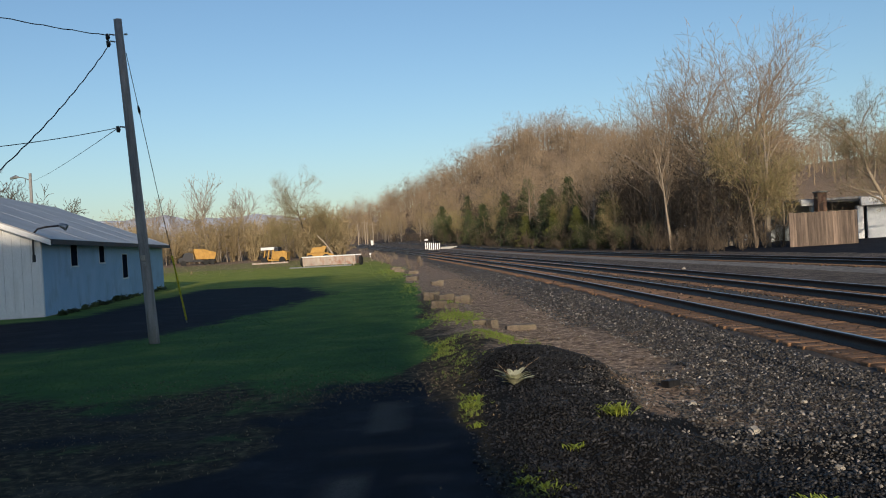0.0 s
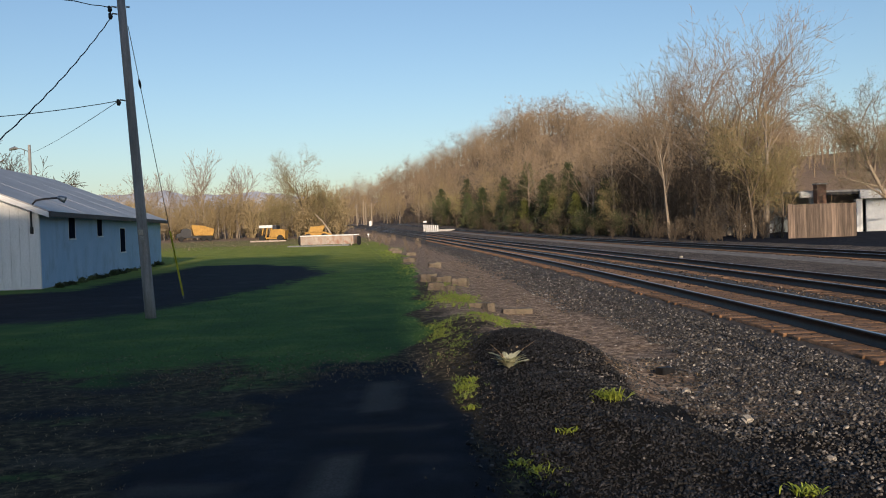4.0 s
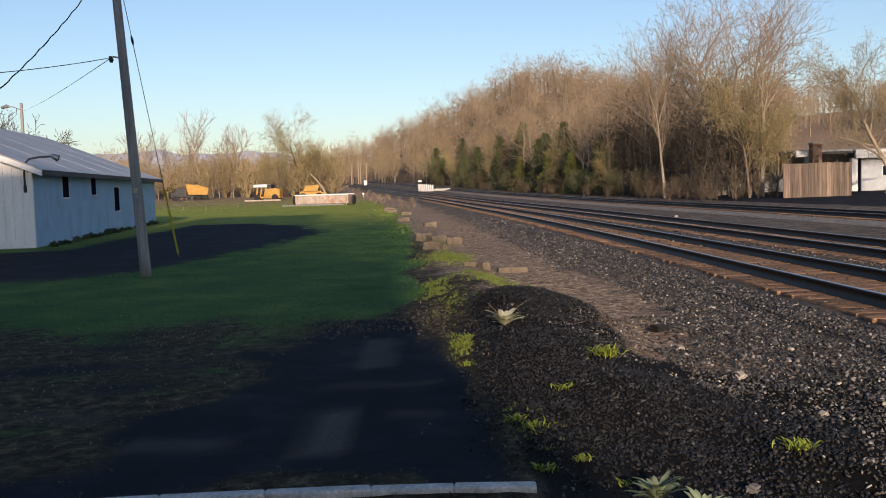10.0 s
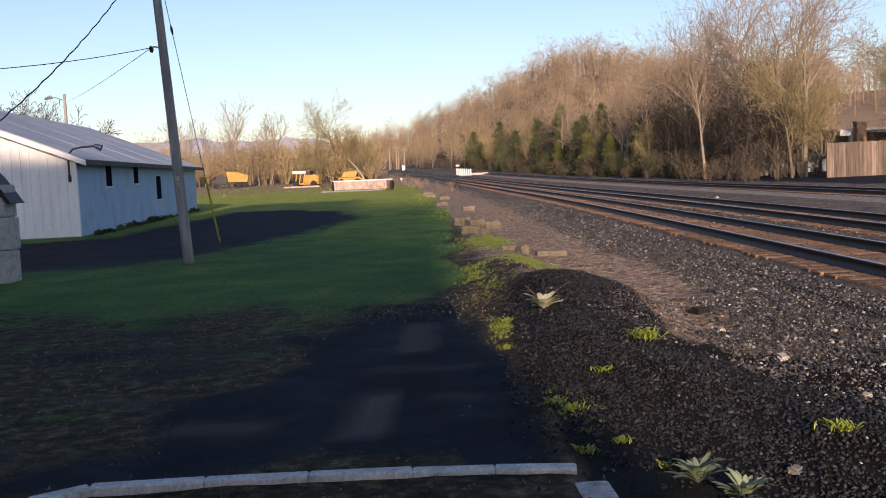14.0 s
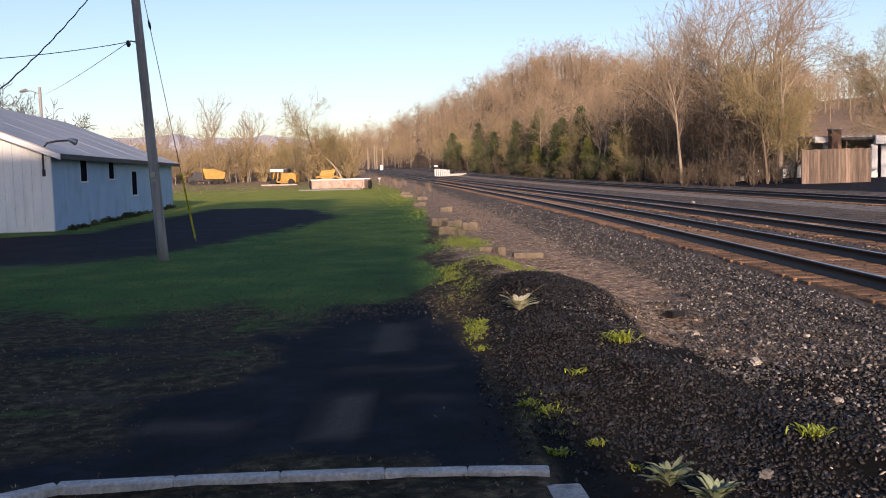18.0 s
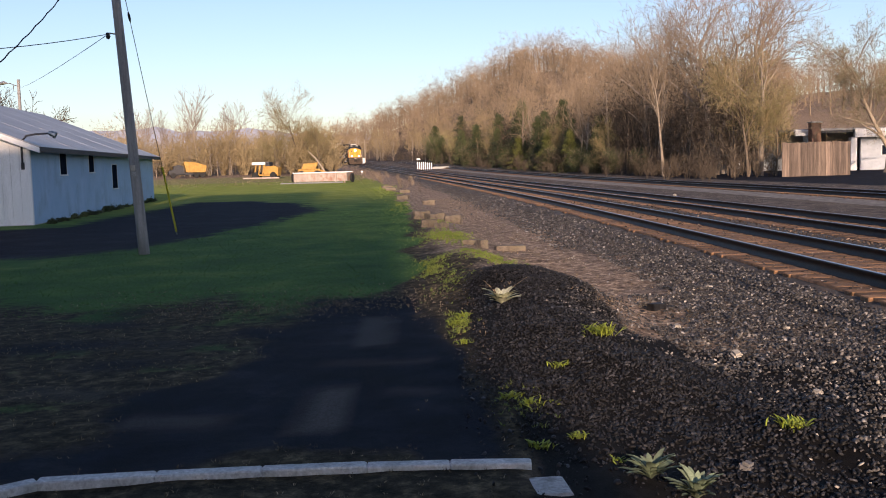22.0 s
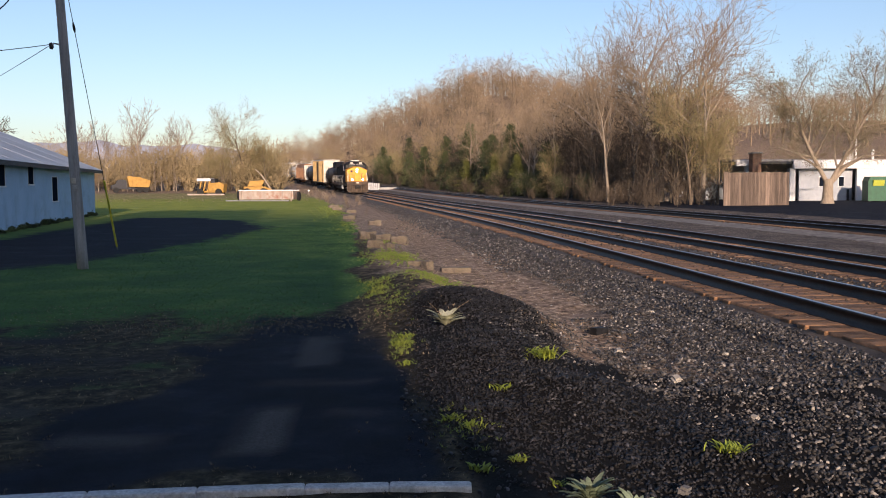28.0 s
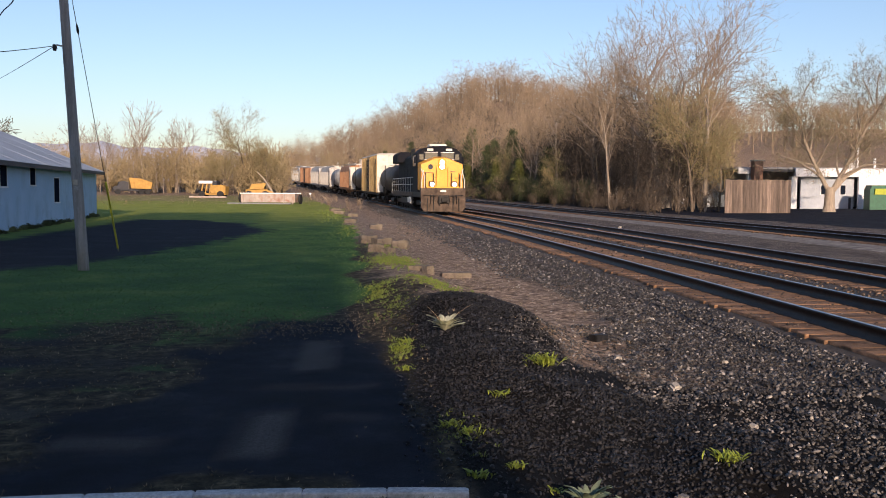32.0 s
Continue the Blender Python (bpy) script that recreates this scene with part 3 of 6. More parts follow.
            if level < levels and (level > 0 or (i + 1) / n > clear):
                kids = forks if level < 2 else (2 if r.random() < 0.6 else 1)
                if i == n - 1:
                    kids += 1
                for _ in range(kids):
                    side = d.orthogonal().normalized()
                    side.rotate(Matrix.Rotation(r.uniform(0, 6.283), 3, d))
                    way = (d * r.uniform(0.7, 1.1) + side * wide * r.uniform(0.6, 1.15)).normalized()
                    limb(p, way, length * r.uniform(0.36, 0.60) * (1.12 if level else 0.8), rb * r.uniform(0.5, 0.72), level + 1)

    for k in range(stems):
        a = 6.283 * k / max(stems, 1) + r.uniform(0, 1)
        out_way = 0.35 if stems > 1 else 0.0
        limb(Vector((0, 0, -0.1)), Vector((lean[0] + out_way * math.cos(a), lean[1] + out_way * math.sin(a), 1)).normalized(), height * 0.62, radius, 0)
    a = np.array(out)
    a[:, :6] *= height / max(a[:, 5].max(), 0.1)
    return a


def limbs_mesh(a, sides):
    """Tapered tubes round limbs."""
    p, q = a[:, 0:3], a[:, 3:6]
    d = q - p
    d /= np.linalg.norm(d, axis=1, keepdims=True) + 1e-9
    ref = np.where(np.abs(d[:, 2:3]) > 0.8, [[1.0, 0, 0]], [[0, 0, 1.0]])
    u = np.cross(d, ref)
    u /= np.linalg.norm(u, axis=1, keepdims=True) + 1e-9
    w = np.cross(d, u)
    if sides == 1:  # the finest twigs, flat slivers turned every way
        t = np.arange(len(a)) * 2.4
        e = u * np.cos(t)[:, None] + w * np.sin(t)[:, None]
        V = np.stack([p - e * a[:, 6:7], p + e * a[:, 6:7], q + e * a[:, 7:8], q - e * a[:, 7:8]], 1).reshape(-1, 3)
        return V, np.arange(len(V)).reshape(-1, 4)
    ang = np.arange(sides) * 2 * np.pi / sides
    ring = u[:, None, :] * np.cos(ang)[None, :, None] + w[:, None, :] * np.sin(ang)[None, :, None]
    V = np.stack([p[:, None, :] + ring * a[:, 6, None, None], q[:, None, :] + ring * a[:, 7, None, None]], 1).reshape(-1, 3)
    base = np.arange(len(a))[:, None] * 2 * sides
    j = np.arange(sides)
    Q = np.stack([base + j, base + (j + 1) % sides, base + sides + (j + 1) % sides, base + sides + j], -1).reshape(-1, 4)
    return V, Q


def joined(pieces):
    n, Vs, Qs = 0, [], []
    for V, Q in pieces:
        Vs.append(V)
        Qs.append(Q + n)
        n += len(V)
    return np.concatenate(Vs), np.concatenate(Qs)


def far_limbs(a, keep):
    """A far tree: solid trunk and limbs, thinned-out flat twigs."""
    fine = a[a[:, 8] >= 2]
    odds = np.where(fine[:, 8] == 2, 2.0, np.where(fine[:, 8] == 3, 1.0, 0.75)) * keep
    fine = fine[np.random.default_rng(len(a)).random(len(fine)) < odds]
    solid = joined([limbs_mesh(a[a[:, 8] < 1], 3), limbs_mesh(a[a[:, 8] == 1][::2], 3)])
    return (*joined([solid, limbs_mesh(fine, 1)]), len(solid[1]))


def leaf_cards(points, size, seed, per=1, spread=0.3, narrow=0.5):
    """Small pointed leaves strewn round points."""
    g = np.random.default_rng(seed)
    c = np.repeat(points, per, 0) + g.normal(0, spread, (len(points) * per, 3))
    u = g.normal(0, 1, c.shape)
    u /= np.linalg.norm(u, axis=1, keepdims=True)
    v = np.cross(u, g.normal(0, 1, c.shape))
    v /= np.linalg.norm(v, axis=1, keepdims=True) + 1e-9
    s = size * g.uniform(0.5, 1.3, (len(c), 1))
    V = np.stack([c - u * s, c + v * s * narrow, c + u * s, c - v * s * narrow], 1).reshape(-1, 3)
    return V, np.arange(len(V)).reshape(-1, 4)


def tree_meshes(name, a, cut=2, sides=6, leaf=None, bark="bark", twig="twig", airy=1.0):
    big, small = a[a[:, 8] < cut], a[a[:, 8] >= cut]
    out = []
    V, Q = limbs_mesh(big, sides)
    me = mesh_np("trunk", V, Q)
    me.materials.append(M[bark])
    me.polygons.foreach_set("use_smooth", [True] * len(me.polygons))
    out.append(("trunk", me))
    fine = small[small[:, 8] >= 3]
    fine = fine[np.random.default_rng(len(a)).random(len(fine)) < np.where(fine[:, 8] >= 4, airy, 0.5 + 0.5 * airy)]
    V, Q = joined([limbs_mesh(small[small[:, 8] < 3], 3), limbs_mesh(fine, 1)])
    me = mesh_np("crown", V, Q)
    me.materials.append(M[twig])
    out.append(("crown", me))
    if leaf:
        which, size, per, spread, seed = leaf
        V, Q = leaf_cards(small[small[:, 8] >= small[:, 8].max() - 1][:, 3:6], size, seed, per, spread)
        me = mesh_np("leaves", V, Q)
        me.materials.append(M[which])
        out.append(("leaves", me))
    return out


def tree(name, meshes, x, y, size, turn, label, group, z=None):
    ob = thing(name, label, "tree" if "tree" in name else "shrub", group, pose(x, y * DEEP, ground_z(x, y) - 0.05 if z is None else z, 0, 0, turn) @ Matrix.Scale(size, 4))
    for n, me in meshes:
        p = part(n, me, None, ob)
        if n in ("boughs", "needles", "leaves"):
            p["kind"] = "stuff"
    return ob


def woods(name, label, spots, kinds, material, category="woods", trunks=""):
    """Trees too many to count, joined into one mesh. spots: x, y, size; kinds: limb arrays."""
    Vs, Qs, n = [], [], 0
    for k, (x, y, size) in enumerate(spots):
        V, Q = kinds[k % len(kinds)][:2]
        a = rng.uniform(0, 6.283)
        c, s = math.cos(a), math.sin(a)
        W = V * size
        W = np.stack([W[:, 0] * c - W[:, 1] * s + x, W[:, 0] * s + W[:, 1] * c + y * DEEP, W[:, 2] * rng.uniform(0.85, 1.15) + ground_z(x, y)], 1)
        Vs.append(W)
        Qs.append(Q + n)
        n += len(V)
    Q = np.concatenate(Qs)
    me = mesh_np(name, np.concatenate(Vs), Q)
    me.materials.append(M[material])
    if trunks:
        me.materials.append(M[trunks])
        which = np.concatenate([np.arange(len(q)) < kinds[k % len(kinds)][2] for k, q in enumerate(Qs)])
        me.polygons.foreach_set("material_index", which.astype(np.int32))
    return tagged(new(name, me), label, category, kind="stuff")


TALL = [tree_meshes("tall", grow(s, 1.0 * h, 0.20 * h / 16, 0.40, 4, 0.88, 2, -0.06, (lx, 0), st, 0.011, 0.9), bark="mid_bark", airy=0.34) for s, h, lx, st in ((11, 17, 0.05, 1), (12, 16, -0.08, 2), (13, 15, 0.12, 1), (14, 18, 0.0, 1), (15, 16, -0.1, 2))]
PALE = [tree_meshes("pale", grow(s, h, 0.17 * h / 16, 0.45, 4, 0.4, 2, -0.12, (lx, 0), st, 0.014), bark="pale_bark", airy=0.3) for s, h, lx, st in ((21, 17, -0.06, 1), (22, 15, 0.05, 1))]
BUDDED = [tree_meshes("budded", grow(s, h, 0.14 * h / 12, 0.25, 4, 0.8, 2, 0.0, (0, 0), 1, 0.013), leaf=("leaf_young", 0.045, 2, 0.24, s), twig="twig_tan", airy=0.7) for s, h in ((31, 12), (32, 10), (33, 11))]
GREEN = [tree_meshes("green", grow(s, h, 0.10 * h / 8, 0.05, 3, 0.95, 2, 0.0, (0, 0), 2, 0.02), leaf=("leaf_green", 0.13, 2, 0.6, s)) for s, h in ((41, 8), (42, 7))]
FAR = [far_limbs(grow(s, h, 0.19 * h / 13, 0.14, 4, 0.92, 2, -0.06, (0, 0), 1, 0.034), 0.105) for s, h in ((51, 13), (52, 12), (53, 14), (54, 11), (55, 13), (56, 12), (57, 13))]
BUSH = [far_limbs(grow(s, h, 0.035, 0.0, 2, 0.8, 1, 0.0, (0, 0), 3, 0.022), 0.5) for s, h in ((61, 3.0), (62, 2.4), (63, 3.6))]


SLENDER = [tree_meshes("slender", grow(s, 15, 0.17, 0.5, 3, 0.55, 2, -0.06, (lx, 0), 1, 0.02, 0.9), bark="pale_bark") for s, lx in ((91, 0.03), (92, -0.06), (93, 0.08))]


def conifer(seed, h, leaf="leaf_green"):
    """An evergreen: a straight trunk and ragged whorls of drooping, needled boughs."""
    g = random.Random(seed)
    limbs, pts = [(0, 0, -0.1, 0, 0, h, 0.02 * h, 0.01, 0)], []
    z = 0.06 * h
    while z < h * 0.97:
        top = (1 - z / h) ** 0.7 * h * 0.44
        for _ in range(6):
            a, R = g.uniform(0, 6.283), top * g.uniform(0.3, 1.0)
            tip = Vector((R * math.cos(a), R * math.sin(a), z - 0.22 * R))
            limbs.append((0, 0, z, *tip, 0.03, 0.012, 2))
            pts += [Vector((0, 0, z)).lerp(tip, t) for t in (0.35, 0.55, 0.7, 0.85, 1.0)]
        z += 0.035 * h + 0.12
    a = np.array(limbs)
    out = []
    for n, (V, Q), m in (("trunk", limbs_mesh(a[:1], 6), "bark"), ("boughs", limbs_mesh(a[1:], 3), "bark"), ("needles", leaf_cards(np.array(pts), 0.17, seed, 8, 0.19, 0.3), leaf)):
        me = mesh_np(n, V, Q)
        me.materials.append(M[m])
        out.append((n, me))
    return out


CONIFER = [conifer(71, 9.0), conifer(72, 8.0), conifer(73, 10.0), conifer(74, 6.5, "leaf_sun_painted")]


def wood_edge(y, u):
    return track_x(y, TRACKS[2]) + u


def build_woods():
    r = random.Random(3)
    # the wooded hill across the tracks
    spots = []
    while len(spots) < 800:
        y = r.uniform(95, 400)
        u = 12 + 105 * r.random() ** 0.8
        x = wood_edge(y, u)
        if x / y < 0.45:
            spots.append((x, y, r.uniform(0.75, 1.2)))
    thicket = [(x + r.uniform(-3, 3), y + r.uniform(-3, 3), r.uniform(1.4, 2.6)) for x, y, size in spots[::2]]
    woods("hillside_thicket", "bare brown thicket under the hill's trees", thicket, BUSH, "twig", "thicket")
    woods("hillside_woods", "bare brown spring woods covering the hill", spots, FAR, "twig", trunks="bark")
    spots = [(wood_edge(y, r.uniform(5, 26)), y, r.uniform(0.5, 0.95)) for y in [r.uniform(130, 420) for _ in range(120)]]
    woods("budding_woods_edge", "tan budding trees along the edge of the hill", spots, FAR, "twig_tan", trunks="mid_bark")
    # woods in the valley and far up the line
    spots = []
    for _ in range(430):
        y = 140 + 130 * r.random() ** 1.4
        spots.append((r.uniform(-0.62 * y, min(-0.10 * y - 5, track_x(y, TRACKS[0]) - 12)), y, r.uniform(0.45, 0.8)))
    woods("valley_woods", "tan bare trees and scrub across the valley", spots, FAR, "twig_tan", trunks="mid_bark")
    spots = []
    for _ in range(110):
        y = r.uniform(330, 520)
        spots.append((r.uniform(-0.3 * y, 0.05 * y), y, r.uniform(0.9, 1.3)))
    woods("far_woods", "bare woods closing the valley far up the line", spots, FAR, "twig")
    spots = [(x, y, r.uniform(0.8, 1.1)) for x, y in [(r.uniform(62, 200), r.uniform(165, 320)) for _ in range(300)] if 0.40 < x / y < 0.72]
    woods("ridge_woods", "bare brown woods on a low far ridge", spots, FAR, "twig")
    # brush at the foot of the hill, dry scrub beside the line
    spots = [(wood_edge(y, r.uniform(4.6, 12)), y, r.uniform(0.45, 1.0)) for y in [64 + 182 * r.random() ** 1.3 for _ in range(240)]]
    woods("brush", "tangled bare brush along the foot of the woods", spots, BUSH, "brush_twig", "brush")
    spots = [(track_x(y, TRACKS[0]) - r.uniform(3.6, 7.5), y, r.uniform(0.12, 0.3)) for y in [60 + 130 * r.random() for _ in range(80)]]
    woods("dry_scrub", "low reddish dry scrub beside the ballast", spots, BUSH, "twig", "scrub")
    spots = [(r.uniform(-0.16, -0.102) * y, y, r.uniform(1.4, 2.4)) for y in [r.uniform(128, 150) for _ in range(55)]]
    spots += [(r.uniform(-0.5, -0.125) * y, y, r.uniform(1.0, 2.5)) for y in [r.uniform(140, 165) for _ in range(170)]]
    spots += [(track_x(y, TRACKS[0]) - r.uniform(9, 18), y, r.uniform(0.4, 0.9)) for y in [r.uniform(165, 260) for _ in range(70)]]
    woods("valley_brush", "tan brush in front of the valley woods", spots, BUSH, "twig_tan", "brush")
    # saplings toned dark to stand in for shade under the tall trees
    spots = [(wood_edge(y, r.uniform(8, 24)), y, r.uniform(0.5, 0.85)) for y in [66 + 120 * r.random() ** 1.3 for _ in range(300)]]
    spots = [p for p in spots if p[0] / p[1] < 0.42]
    woods("understory", "slender saplings in a dark tone that paints shade under the tall trees", spots, FAR, "brush_twig", "saplings", trunks="bark")
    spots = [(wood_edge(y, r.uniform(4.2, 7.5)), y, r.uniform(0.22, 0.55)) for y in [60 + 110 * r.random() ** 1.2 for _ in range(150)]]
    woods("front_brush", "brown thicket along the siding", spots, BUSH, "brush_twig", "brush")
    # trees that stand out one by one
    for k, (y, u, size, kind) in enumerate(((67, 12, 0.95, TALL), (75, 12, 1.25, TALL), (87, 15, 1.2, TALL), (95, 20, 1.2, TALL), (78, 14, 1.25, TALL), (84, 10, 1.1, TALL), (92, 12, 1.15, TALL), (100, 16, 1.2, TALL), (96, 9, 0.8, TALL), (110, 11, 0.85, TALL), (118, 15, 0.9, TALL), (128, 10, 0.8, TALL), (140, 13, 0.9, TALL), (152, 10, 0.75, TALL), (165, 12, 0.8, TALL), (182, 10, 0.75, TALL), (105, 24, 1.0, TALL), (122, 26, 1.0, TALL), (88, 22, 1.25, TALL), (135, 20, 0.9, TALL), (150, 22, 0.9, TALL))):
        tree("bare_tree", kind[k % len(kind)], wood_edge(y, u), y, size * 1.12, 67 * k, "tall leafless tree with upright grey-brown limbs at the wood's edge", "bare trees by the line")
    for k, (y, u, size) in enumerate(((75, 7.0, 0.85), (104, 8, 0.85), (132, 8, 0.85))):
        tree("pale_tree", PALE[k % 2], wood_edge(y, u), y, size, 120 * k, "leafless tree with pale sunlit bark and forked stems", "pale trees by the line")
    for k, (y, u, size) in enumerate(((66, 10.5, 1.0), (73, 14, 1.1), (112, 7, 0.7), (146, 7, 0.7), (175, 6, 0.8), (90, 7, 0.6))):
        tree("budding_tree", BUDDED[k % 3], wood_edge(y, u), y, size, 83 * k, "small tree with yellow-green opening buds", "budding trees by the line")
    for k, (y, u, size) in enumerate(((109, 6, 0.45), (134, 6, 0.5), (98, 6.0, 0.42), (92, 6, 0.4), (87, 6.5, 0.35), (81, 7, 0.4), (188, 6, 0.8), (158, 6, 0.7))):
        tree("evergreen_shrub", GREEN[k % 2], wood_edge(y, u), y, size, 49 * k, "dense green-leaved shrub at the foot of the woods", "green shrubs by the line")
    for k, (y, u, size, kind) in enumerate(((196, 8, 1.0, 0), (186, 7, 0.8, 1), (177, 9, 1.05, 2), (169, 7, 0.85, 0), (162, 8, 1.0, 1), (155, 6.5, 0.8, 2), (149, 9, 1.1, 0), (143, 7, 0.85, 1), (138, 10, 1.15, 2), (133, 7.5, 0.95, 0), (128, 6.5, 0.8, 3), (124, 9.5, 1.1, 1), (119, 7, 0.9, 0), (114, 9, 1.0, 2), (112, 6.2, 0.85, 3), (107, 8, 0.85, 1), (103, 6.5, 0.8, 3), (99, 9, 0.8, 0), (95, 7, 0.6, 1))):
        tree("evergreen_tree", CONIFER[kind], wood_edge(y, u), y, size, 49 * k, "dense green evergreen tree at the foot of the woods", "evergreens by the line")
    for az, y, size, kind in ((-15.0, 148, 1.1, SLENDER[0]), (-12.6, 152, 0.95, SLENDER[1]), (-13.2, 148, 0.9, SLENDER[2]), (-18.2, 150, 0.9, SLENDER[1]), (-19.3, 152, 0.85, SLENDER[0]), (-17.3, 148, 0.8, SLENDER[2]), (-15.6, 150, 0.9, SLENDER[2])):
        tree("slender_tree", kind, y * math.tan(radians(az)), y, size, az * 40, "slender leafless tree rising over the valley scrub", "slender valley trees")
    for k, (az, y, size) in enumerate(((-8.3, 132, 1.3), (-7.0, 128, 0.95), (-9.6, 130, 0.85), (-6.75, 142, 0.8), (-10.8, 134, 0.7))):
        tree("valley_tree", BUDDED[k % 3], y * math.tan(radians(az)), y, size, 71 * k, "round-headed tan tree behind the yard machines", "round valley trees")
    tree("budding_tree", BUDDED[1], 28.9, 66, 0.82, 140, "small tree with yellow-green opening buds beside the plank fence", "budding trees by the line")
    for k, (x, h) in enumerate(((-37.5, 10.4), (-34.2, 9.6), (-31.6, 8.8))):
        tree("barn_tree", tree_meshes("barn", grow(95 + k, h, 0.22, 0.3, 4, 0.95, 2, 0.0, (0, 0), 1, 0.022), bark="bark", twig="brush_twig", airy=0.5), x, 68, 1.0, 20 * k, "small leafless tree standing behind the barn", "trees behind the barn")


build_woods()


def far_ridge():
    """Hills along the valley's far side, with blue haze put into their colour."""
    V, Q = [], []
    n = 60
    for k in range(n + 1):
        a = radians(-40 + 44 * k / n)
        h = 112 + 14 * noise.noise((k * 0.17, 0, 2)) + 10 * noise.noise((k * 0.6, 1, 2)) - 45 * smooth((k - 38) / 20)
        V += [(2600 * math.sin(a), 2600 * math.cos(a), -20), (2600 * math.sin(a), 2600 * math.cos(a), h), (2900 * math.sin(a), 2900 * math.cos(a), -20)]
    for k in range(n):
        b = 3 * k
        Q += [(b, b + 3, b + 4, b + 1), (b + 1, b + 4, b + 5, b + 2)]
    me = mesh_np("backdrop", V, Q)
    me.materials.append(mat("haze_painted_hills", (0.27, 0.325, 0.44), (0.34, 0.385, 0.49), 0.004, 1.0, bump=0, fine=0.05))
    tagged(new("backdrop", me), "distant hills with blue haze painted into their colour", "hills", kind="structure")


far_ridge()


# ---- things on the lawn side ----
def cable(name, a, b, sag, rad, label, twist=0.0, n=16):
    pts = []
    for k in range(n + 1):
        t = k / n
        p = Vector(a).lerp(Vector(b), t)
        p.z -= sag * 4 * t * (1 - t)
        if twist:
            p += Vector((0, math.cos(k * 2.1), math.sin(k * 2.1))) * twist
        pts.append(p)
    ob = part(name, Shape().tube(pts, rad, 5), M["wire"])
    return tagged(ob, label, "cable", "overhead cables")


def build_barn():
    """Long low shed: white ribbed gable, blue-grey block wall, grey metal roof."""
    barn = thing("barn", "long low shed with white gable and blue-grey block wall", "barn", at=pose(-13.67, 29.04 * DEEP, -0.2, 0, 0, 7.03))
    L, W, E, RIDGE = 28.5, 13.0, 2.9, 5.55
    wins = [(4.3, 5.37, 1.80, 2.66), (9.55, 10.62, 1.88, 2.68), (14.87, 16.2, 1.05, 2.24), (20.5, 21.9, 1.08, 2.28)]
    y = 0.0
    for a, b, z0, z1 in wins + [(L, L, 0, 0)]:
        for p, q, lo, hi in ((y, a, 0, E), (a, b, 0, z0), (a, b, z1, E)):
            if q > p:
                part("wall", Shape().box(-0.25, p, lo, 0, q, hi), M["blue_block"], barn, "painted block wall, its blue-grey deepened by shade put into the colour")
        y = b
    back = Shape().box(-W, 0.1, 0, -W + 0.25, L, E)
    part("wall", back, M["blue_block"], barn)
    gable = [(-W, 0.0), (-0.02, 0.0), (-0.02, E - 0.02), (-W / 2, RIDGE - 0.14), (-W, E - 0.02)]
    part("gable_wall", Shape().prism(gable, "y", L - 0.25, L - 0.01), M["white_siding"], barn)
    front = part("gable_wall", Shape().prism(gable, "y", -0.02, 0.2), M["white_siding"], barn, "white ribbed metal gable")
    n = 42
    for k in range(n):
        x0, x1 = -W + W * k / n, -W + W * (k + 1) / n
        top = lambda x: E - 0.06 + (RIDGE - E - 0.1) * (1 - abs(x + W / 2) / (W / 2))
        s = Shape().prism([(x0 + 0.025, 0.12), (x1 - 0.025, 0.12), (x1 - 0.025, top(x1 - 0.025)), (x0 + 0.025, top(x0 + 0.025))], "y", -0.045, -0.022)
        part("siding_panel", s, M["white_siding"], front)
    part("corner_trim", Shape().box(-0.06, -0.07, 0.05, 0.035, 0.06, E, 0.008), M["white_siding"], barn)
    part("footing", Shape().box(-W - 0.03, -0.05, -0.25, 0.03, L + 0.03, 0.06, 0.01), M["concrete"], barn)
    for a, b, z0, z1 in wins:
        w = part("window", Shape().box(-0.24, a, z0, 0.004, b, z1), M["glass_dark"], barn, "tall narrow dark window")
        fr = Shape()
        for q in ((a - 0.03, a, z0, z1), (b, b + 0.05, z0, z1)):
            fr.box(0.0, q[0], q[2], 0.012, q[1], q[3])
        fr.box(0.0, a, z1, 0.014, b, z1 + 0.04)
        part("window_frame", fr, M["white_siding"], w)
        part("window_sill", Shape().box(-0.13, a - 0.04, z0 - 0.06, 0.06, b + 0.04, z0, 0.01), M["white_siding"], w)
    slope = (RIDGE - E) / (W / 2)
    for sgn in (1, -1):
        rx = lambda d: -W / 2 + sgn * d
        D = W / 2 + 0.45
        roof = Shape().prism([(rx(0), RIDGE), (rx(D), RIDGE - slope * D), (rx(D), RIDGE - slope * D + 0.07), (rx(0), RIDGE + 0.07)], "y", -0.35, L + 0.35)
        rf = part("roof", roof, M["roof_metal"], barn, "dull grey metal roof")
        for k in range(6):
            y = -0.3 + (L + 0.6) * k / 5
            part("roof_seam", Shape().prism([(rx(0.1), RIDGE + 0.022), (rx(D), RIDGE - slope * D + 0.072), (rx(D), RIDGE - slope * D + 0.079), (rx(0.1), RIDGE + 0.029)], "y", y, y + 0.05), M["roof_metal"], rf)
        z = RIDGE - slope * D
        part("fascia", Shape().box(*sorted((rx(D - 0.02), rx(D + 0.03)))[:1], -0.36, z - 0.13, sorted((rx(D - 0.02), rx(D + 0.03)))[1], L + 0.36, z + 0.06, 0.006), M["trim_dark"], barn, "dark eave board")
        part("gutter", Shape().box(min(rx(D - 0.4), rx(D)), -0.2, z - 0.03, max(rx(D - 0.4), rx(D)), L + 0.2, z - 0.005), M["white_siding"], barn)
